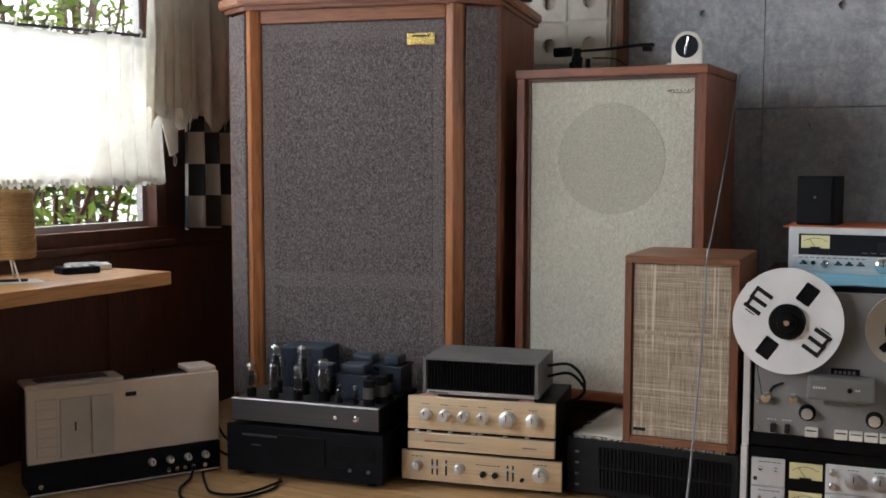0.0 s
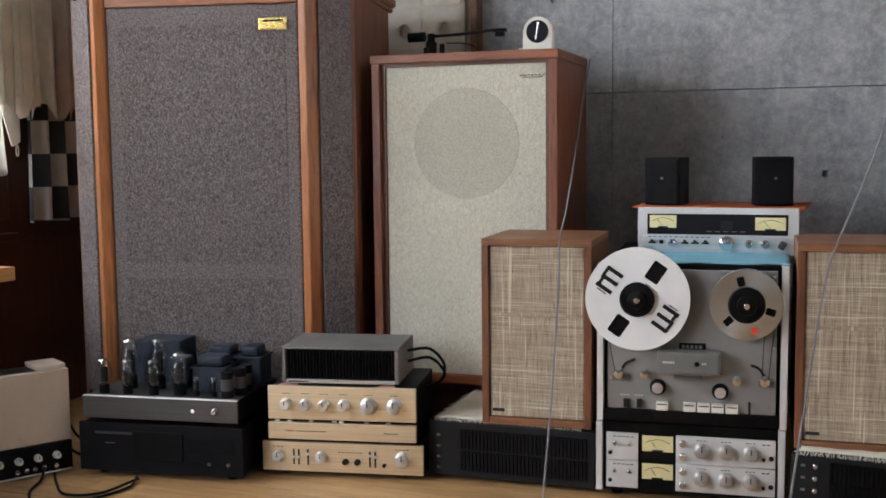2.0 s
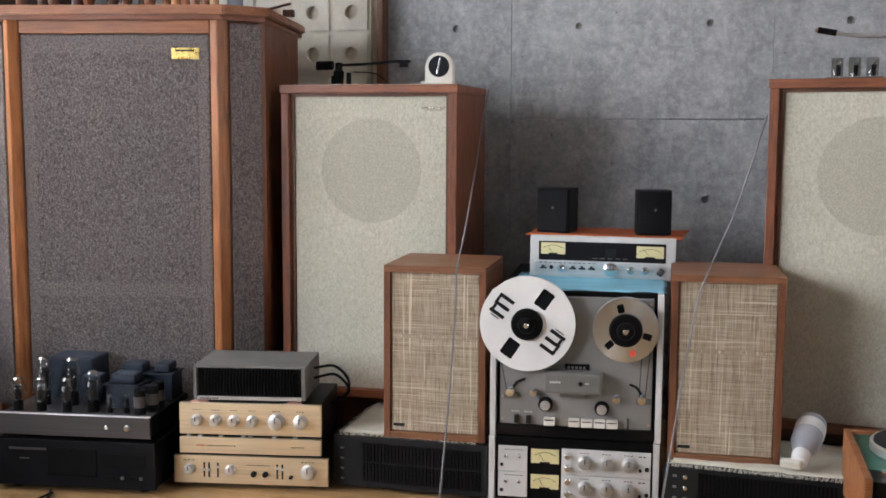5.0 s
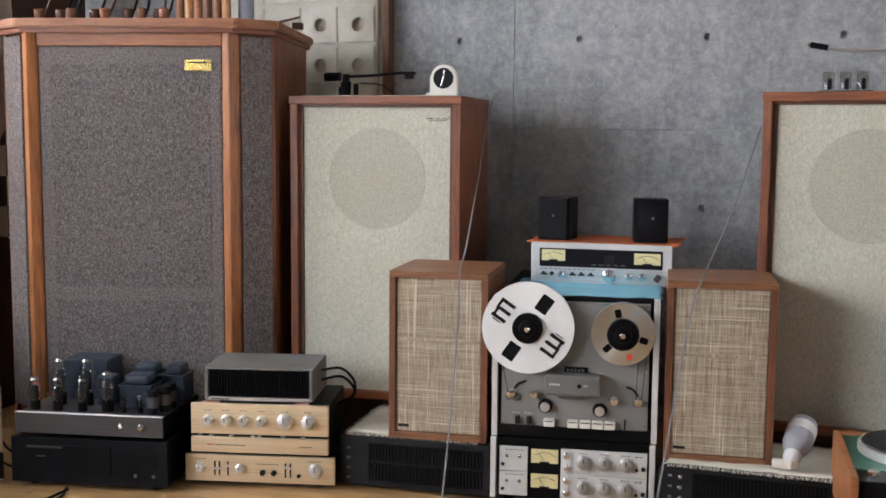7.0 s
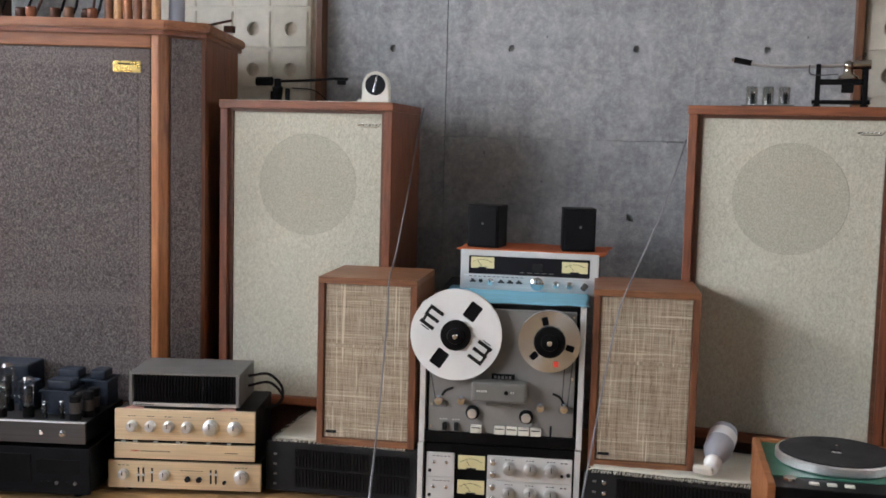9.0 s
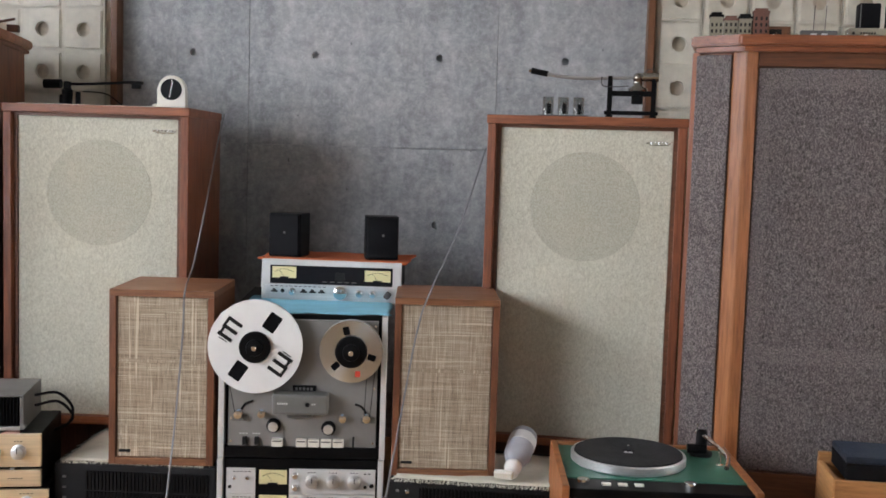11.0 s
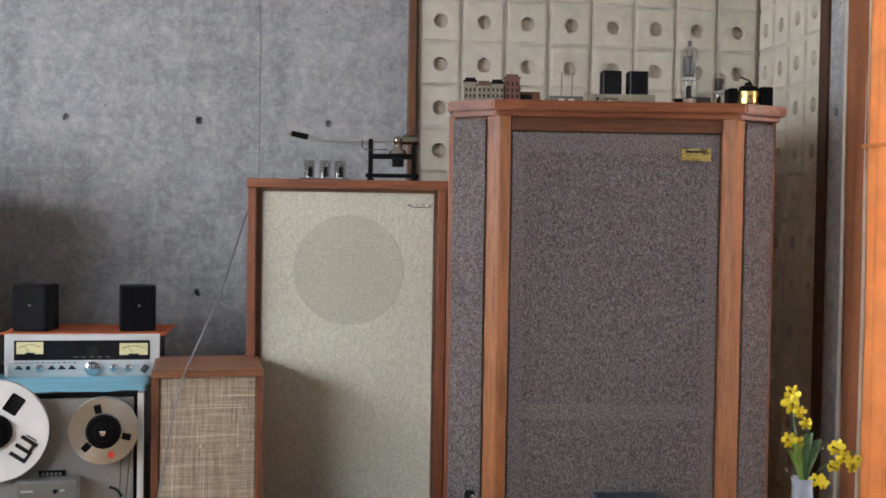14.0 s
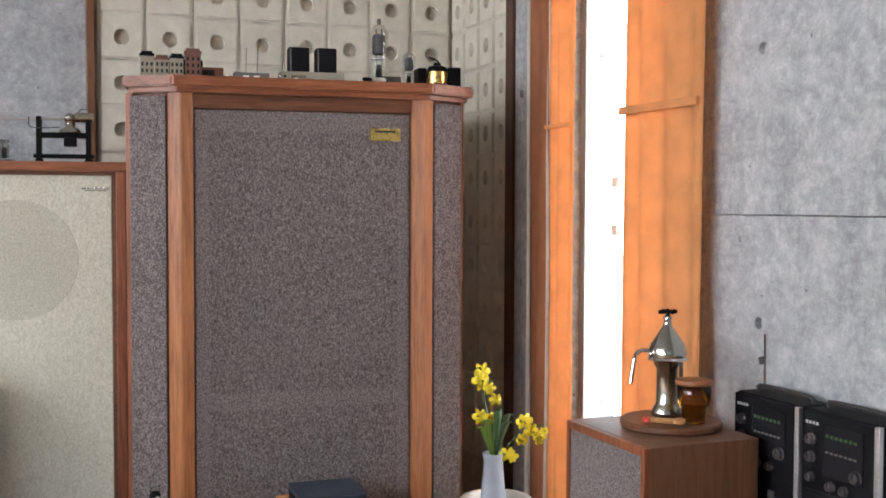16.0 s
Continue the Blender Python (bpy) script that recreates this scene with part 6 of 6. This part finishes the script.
cn = thing("blue_can", "tall blue-grey can on the loudspeaker", "can", px, py, ZT, 0)
part("body", lathe(bmesh.new(), [(0, 0), (0.024, 0), (0.025, 0.003), (0.025, 0.15), (0.022, 0.155), (0, 0.155)], None, 24), vase_grey, cn, smooth=True)
px, py = on_left(0.69, 0.2)
wd = thing("wooden_ladle", "small wooden bowl with a dark handle on the loudspeaker", "ladle", px, py, ZT, 10)
part("bowl", lathe(bmesh.new(), [(0, 0), (0.03, 0.0), (0.042, 0.014), (0.039, 0.014), (0.028, 0.004), (0, 0.004)], None, 24), honey_x, wd, smooth=True)
part("handle", tube(bmesh.new(), [(0.03, 0, 0.01), (0.11, 0, 0.028)], 0.004, 8), wood_dark, wd)
for u in (0.645, 0.75):
    px, py = on_left(u, 0.3)
    o_ = thing("small_block", "small dark wooden block on the loudspeaker", "block", px, py, ZT, 12.7)
    part("body", B(0, 0, 0, 0.035, 0.03, 0.022, 0.003), wood_dark, o_)

# ---------- by the tall window ----------
pot = thing("flower_pot", "cream glazed pot on the floor by the curtain", "pot", 1.805, 2.62, 0.0)
pot.scale = (0.93, 0.93, 0.9)
part("body", lathe(bmesh.new(), [(0, 0), (0.075, 0), (0.1, 0.1), (0.108, 0.285), (0.102, 0.29), (0.096, 0.284), (0.09, 0.12), (0, 0.1)], None, 40), pot_white, pot, smooth=True)
vs_ = thing("flower_vase", "grey stoneware vase holding yellow orchids", "vase", 1.795, 2.62, 0.092)
part("body", lathe(bmesh.new(), [(0, 0), (0.035, 0), (0.045, 0.05), (0.034, 0.17), (0.026, 0.27), (0.03, 0.295), (0.026, 0.293), (0.022, 0.26), (0, 0.2)], None, 30), vase_grey, vs_, smooth=True)
fl = thing("yellow_orchids", "spray of yellow orchids with green leaves in the vase", "flowers", 1.797, 2.62, 0.365)
stems = [[(0, 0, -0.1), (0.0, 0.02, 0.06), (-0.02, 0.02, 0.16), (-0.03, 0.02, 0.235)], [(0, 0, -0.1), (0.03, -0.01, 0.03), (0.08, -0.03, 0.08), (0.12, -0.05, 0.1)], [(0, 0, -0.1), (0.01, 0, 0.03), (0.0, 0, 0.09), (0.01, 0, 0.13)]]
for s_ in stems:
    part("stem", tube(bmesh.new(), smooth_path(s_), 0.0028, 6), leaf_dark, fl)
rnd = random.Random(17)
blooms = [(-0.03, 0.02, 0.245, 0.032), (-0.04, 0.01, 0.22, 0.03), (-0.015, 0.0, 0.2, 0.022), (0.0, -0.005, 0.17, 0.022), (-0.045, 0.0, 0.125, 0.027), (-0.02, -0.01, 0.12, 0.022), (0.075, -0.03, 0.11, 0.03), (0.09, -0.04, 0.085, 0.026), (0.11, -0.05, 0.065, 0.024), (0.065, -0.035, 0.06, 0.022), (0.028, -0.02, 0.02, 0.026), (0.045, -0.02, 0.012, 0.022), (0.125, -0.05, 0.08, 0.018)]
for bx_, by_, bz_, br_ in blooms:
    br_ *= 0.86
    bm = bmesh.new()
    for q in range(6):
        a = q * 1.047 + rnd.uniform(-0.2, 0.2)
        w_ = br_ * (0.62 if q % 3 else 0.85)
        c = Vector((bx_, by_, bz_))
        d = Vector((math.cos(a), rnd.uniform(-0.5, 0.1), math.sin(a))) * br_
        n_ = Vector((-math.sin(a), 0, math.cos(a))) * w_ * 0.5
        k_ = [bm.verts.new(c), bm.verts.new(c + d * 0.45 + n_ + Vector((0, -0.004, 0))), bm.verts.new(c + d * 0.9 + n_ * 0.7), bm.verts.new(c + d), bm.verts.new(c + d * 0.9 - n_ * 0.7), bm.verts.new(c + d * 0.45 - n_ + Vector((0, -0.004, 0)))]
        bm.faces.new(k_[:4])
        bm.faces.new((k_[0], k_[3], k_[4], k_[5]))
    bmesh.ops.remove_doubles(bm, verts=bm.verts, dist=0.0002)
    sheet("bloom", bm, petal, fl, "", 0.0008)
for q, (a, ln) in enumerate(((0.5, 0.13), (2.4, 0.12), (1.5, 0.15), (3.4, 0.1), (5.6, 0.11))):
    bm = bmesh.new()
    d = Vector((math.cos(a), -abs(math.sin(a)) * 0.5, 0)) * 0.045
    prev = None
    for k in range(7):
        u = k / 6
        c = Vector((0, 0, 0.0)) + d * u * 1.3 + Vector((0, 0, ln * math.sin(u * 1.9)))
        w_ = 0.013 * math.sin(math.pi * min(0.98, u * 0.9 + 0.08))
        row = [bm.verts.new(c + Vector((-w_, 0, 0))), bm.verts.new(c + Vector((0, -0.004, -0.002))), bm.verts.new(c + Vector((w_, 0, 0)))]
        if prev:
            bm.faces.new((prev[0], prev[1], row[1], row[0]))
            bm.faces.new((prev[1], prev[2], row[2], row[1]))
        prev = row
    sheet("leaf", bm, leaf_mat if q % 2 else leaf_dark, fl, "", 0.001)

ss = thing("small_speaker", "small wooden loudspeaker with grey cloth side by the curtain", "loudspeaker", 1.69, 1.712, 0.0)
part("cabinet", B(0.012, 0, 0, 0.27, 0.305, 0.6, 0.003), wood_trim, ss)
part("grille", B(0.0, 0.014, 0.02, 0.013, 0.291, 0.582, 0.003), grey_tweed, ss, "grey grille cloth")
part("edge_frame", B(-0.003, 0, 0.0, 0.012, 0.013, 0.6, 0.002), teak_z, ss)
part("edge_frame", B(-0.003, 0.292, 0.0, 0.012, 0.305, 0.6, 0.002), teak_z, ss)
part("edge_frame", B(-0.003, 0.013, 0.583, 0.012, 0.292, 0.6, 0.002), teak_z, ss)
bd = thing("round_board", "round brown wooden board on the small loudspeaker", "board", 1.86, 1.875, 0.6)
part("board", lathe(bmesh.new(), [(0, 0.0), (0.1, 0), (0.106, 0.004), (0.106, 0.013), (0.102, 0.016), (0.09, 0.0145), (0, 0.0145)], None, 48), wood_trim, bd, smooth=True).data.set_sharp_from_angle(angle=radians(30))
sm = thing("coffee_urn", "silver-plated coffee urn with curved spout", "urn", 1.876, 1.915, 0.615)
sm.scale = (1.09, 1.09, 1.09)
part("body", lathe(bmesh.new(), [(0, 0), (0.03, 0), (0.031, 0.008), (0.024, 0.02), (0.021, 0.026), (0.021, 0.095), (0.026, 0.1), (0.026, 0.106), (0.036, 0.112), (0.038, 0.125), (0.034, 0.14), (0.02, 0.162), (0.009, 0.178), (0.007, 0.188), (0.009, 0.194), (0.005, 0.2), (0, 0.2)], None, 36), pewter, sm, smooth=True)
part("ring", lathe(bmesh.new(), [(0.037, 0.11), (0.041, 0.113), (0.037, 0.117)], None, 36), chrome, sm)
part("spout", tube(bmesh.new(), smooth_path([(-0.03, -0.0, 0.125), (-0.055, -0.002, 0.133), (-0.075, -0.004, 0.125), (-0.082, -0.005, 0.1), (-0.087, -0.005, 0.07)]), 0.0042, 10), pewter, sm)
part("hub", D((-0.03, 0.0, 0.126), 0.008, 0.008, seg=12), pewter, sm)
part("crank", tube(bmesh.new(), [(-0.02, 0.0, 0.206), (0.02, 0.0, 0.206)], 0.004, 8), black, sm, "black cross handle")
part("crank", tube(bmesh.new(), [(0, -0.018, 0.206), (0, 0.018, 0.206)], 0.004, 8), black, sm)
part("crank_post", tube(bmesh.new(), [(0, 0, 0.198), (0, 0, 0.212)], 0.003, 8), black, sm)
part("rear_bracket", B(0.03, -0.004, 0.02, 0.036, 0.004, 0.11, 0.001), pewter, sm)
jr = thing("amber_jar", "amber glass jar with a wooden lid on the board", "jar", 1.885, 1.83, 0.615)
part("glass", lathe(bmesh.new(), [(0, 0), (0.024, 0), (0.025, 0.03), (0.033, 0.038), (0.036, 0.05), (0.036, 0.078), (0.034, 0.08), (0.032, 0.078), (0.032, 0.05), (0.022, 0.034), (0.02, 0.006), (0, 0.006)], None, 36), amber, jr, smooth=True)
part("filling", lathe(bmesh.new(), [(0, 0.007), (0.019, 0.007), (0.02, 0.03), (0.026, 0.042), (0, 0.042)], None, 24), wood_dark, jr, "dark beans inside")
part("lid", lathe(bmesh.new(), [(0, 0.08), (0.037, 0.08), (0.039, 0.084), (0.038, 0.09), (0, 0.092)], None, 36), honey_x, jr, "turned wooden lid")
sp = thing("wooden_scoop", "pale wooden scoop with a red tie on the board", "scoop", 1.79, 1.86, 0.6155, -38)
part("handle", tube(bmesh.new(), [(0, 0, 0.007), (0.06, 0.0, 0.006)], 0.0055, 8), oak_y, sp)
part("head", lathe(bmesh.new(), [(0, 0), (0.011, 0.002), (0.013, 0.01), (0.008, 0.013), (0, 0.012)], Matrix.Translation((0.066, 0, 0)), 14), oak_y, sp)
part("tie", lathe(bmesh.new(), [(0.007, 0), (0.009, 0.003), (0.009, 0.008), (0.007, 0.011)], Matrix.Translation((0.0, 0, 0.001)), 12), red_label, sp)
cab2 = thing("low_cabinet", "low dark cabinet along the concrete wall", "cabinet", 1.965, 1.1, 0.0)
part("body", B(0, 0, 0, 0.12, 0.75, 0.418, 0.004), wood_dark, cab2)


def radio(y, label):
    r = thing("portable_radio", label, "radio", 2.0, y, 0.418, -90, "portable radios")
    part("body", B(0, 0.008, 0, 0.205, 0.085, 0.255, 0.005), black, r)
    f = part("face", B(0.002, 0, 0.003, 0.19, 0.01, 0.252, 0.003), black_satin, r)
    part("trim", B(0.191, -0.002, 0.002, 0.203, 0.012, 0.253, 0.002), silver, r, "silver edge trim")
    d = part("dial", B(0.062, -0.003, 0.135, 0.165, 0.002, 0.235, 0.002), dark_glass, f, "dark tuning dial")
    bars(d, 0.07, 0.155, 0.21, 7, leaf_dark, -0.0036, 0.006)
    bars(d, 0.07, 0.155, 0.18, 7, ash_grey, -0.0036, 0.004)
    for q, (kx, kz, kr) in enumerate(((0.03, 0.2, 0.012), (0.03, 0.165, 0.012), (0.085, 0.118, 0.01), (0.12, 0.118, 0.01), (0.15, 0.15, 0.014), (0.03, 0.125, 0.01))):
        knob(f, kx, kz, kr, 0.012, gunmetal, 0.0)
    part("switch", B(0.118, -0.006, 0.03, 0.134, 0.0, 0.07, 0.002), ash_grey, f)
    bars(f, 0.012, 0.05, 0.228, 4, print_grey, -0.0006, 0.006)
    bars(f, 0.012, 0.06, 0.05, 5, print_grey, -0.0006, 0.005)
    bm = bmesh.new()
    for i in range(12):
        for j in range(5):
            disc(bm, (0.018 + 0.0075 * i, 0.0, 0.062 + 0.0095 * j), 0.002, 0.0008, seg=6)
    part("speaker_grill", bm, ink, f)
    part("handle", tube(bmesh.new(), smooth_path([(0.02, 0.05, 0.255), (0.03, 0.05, 0.266), (0.17, 0.05, 0.266), (0.185, 0.05, 0.255)], 5), 0.005, 8), gunmetal, r)
    return r


ra = radio(1.845, "black portable radio with raised aerial on the low cabinet")
part("aerial", tube(bmesh.new(), [(0.025, 0.06, 0.25), (0.022, 0.062, 0.375)], 0.003, 8), chrome, ra)
part("aerial_joint", tube(bmesh.new(), [(0.018, 0.06, 0.31), (0.012, 0.06, 0.325)], 0.007, 10), gunmetal, ra)
radio(1.635, "black portable radio with dark dial on the low cabinet")


# ---------- tiled panels and floor boards, piece by piece ----------
def tile_mesh():
    """One cream tile: a stepped square with a round hole through its face."""
    bm = bmesh.new()
    r = 0.0655
    plate(bm, -r, -r, r, r, [0.0], [0.0], 0.026, 0.02, 0.0, 20, False)
    steps = ((1.0, 0.0), (1.0, 0.0045), (1.055, 0.0045), (1.055, 0.009), (1.19, 0.009), (1.19, 0.03))
    rings = [[bm.verts.new((k * px, y, k * pz)) for px, pz in ((-r, -r), (r, -r), (r, r), (-r, r))] for k, y in steps]
    for a, b in zip(rings, rings[1:]):
        for k in range(4):
            bm.faces.new((a[k], a[(k + 1) % 4], b[(k + 1) % 4], b[k]))
    return bm


tile_back_panel = thing("tile_panel", "cream ceramic acoustic tiles with round holes on the wall corner", "tile panel", 0.845, 3.7, 0.0)
tagged(tile_back_panel, kind="structure")
part("backing", B(0.0, 0.027, 0.0, XE - 0.845, 0.042, 2.6), tile_back, tile_back_panel)
part("backing", B(XE - 0.845 - 0.022, -0.545, 0.0, XE - 0.845 - 0.001, 0.026, 2.6), tile_back, tile_back_panel)
part("trim", B(-0.026, -0.02, 0.0, -0.001, 0.043, 2.6, 0.003), wood_trim, tile_back_panel, "brown wooden edge trim")
part("trim", B(XE - 0.845 - 0.078, -0.6, 0.0, XE - 0.845 - 0.002, -0.546, 2.6, 0.003), wood_dark, tile_back_panel, "dark wooden edge trim")
left_panel = thing("tile_panel", "cream ceramic acoustic tiles with round holes behind the loudspeakers", "tile panel", -1.098, 3.7, 0.0)
tagged(left_panel, kind="structure")
part("backing", B(-0.84, 0.027, 0.0, 0, 0.042, 2.6), tile_back, left_panel)
part("trim", B(0.001, -0.02, 0.0, 0.026, 0.043, 2.6, 0.003), wood_trim, left_panel, "brown wooden edge trim")
first_tile = part("tile", tile_mesh(), tile_clay, tile_back_panel)


def lay(parent, x, y, z, turn=0, width=1.0):
    o = first_tile.copy()
    scene.collection.objects.link(o)
    o.parent = parent
    o.matrix_local = pose(x, y, z, 0, 0, turn) @ Matrix.Diagonal((width, 1, 1, 1))


first_tile.location = (0.931 - 0.845, 0, 1.315)
for k in range(8):
    for j in range(15):
        if (k, j) != (0, 7):
            lay(tile_back_panel, 0.931 - 0.845 + 0.1585 * k, 0.0, 1.315 + 0.1535 * (j - 7))
for k in range(4):
    for j in range(15):
        lay(tile_back_panel, XE - 0.845 - 0.042, -0.064 - 0.1255 * k, 1.315 + 0.1535 * (j - 7), -90, 0.79)
for k in range(5):
    for j in range(5, 15):
        lay(left_panel, -1.205 + 1.098 - 0.1535 * k, 0.0, 1.315 + 0.1535 * (j - 7), 0, 0.982)

rnd = random.Random(2)
floor_ob = bpy.data.objects["floor"]
board = None
y = 1.7
while y < 2.95:
    x = XW + 0.01 - rnd.uniform(0, 0.5)
    while x < 1.4:
        ln = 0.9
        if board is None:
            board = part("plank", B(0, 0, -0.012, ln - 0.0015, 0.0885, 0.0, 0.0008), planks, floor_ob)
            o = board
        else:
            o = board.copy()
            scene.collection.objects.link(o)
        o.location = (x, y, rnd.uniform(-0.0004, 0.0))
        x += ln
    y += 0.09
part("floor_field", B(XW, YS, -0.012, XE, 1.6985, 0.0), planks, floor_ob)
part("floor_field", B(XW, y + 0.001, -0.012, XE, YN, 0.0), planks, floor_ob)
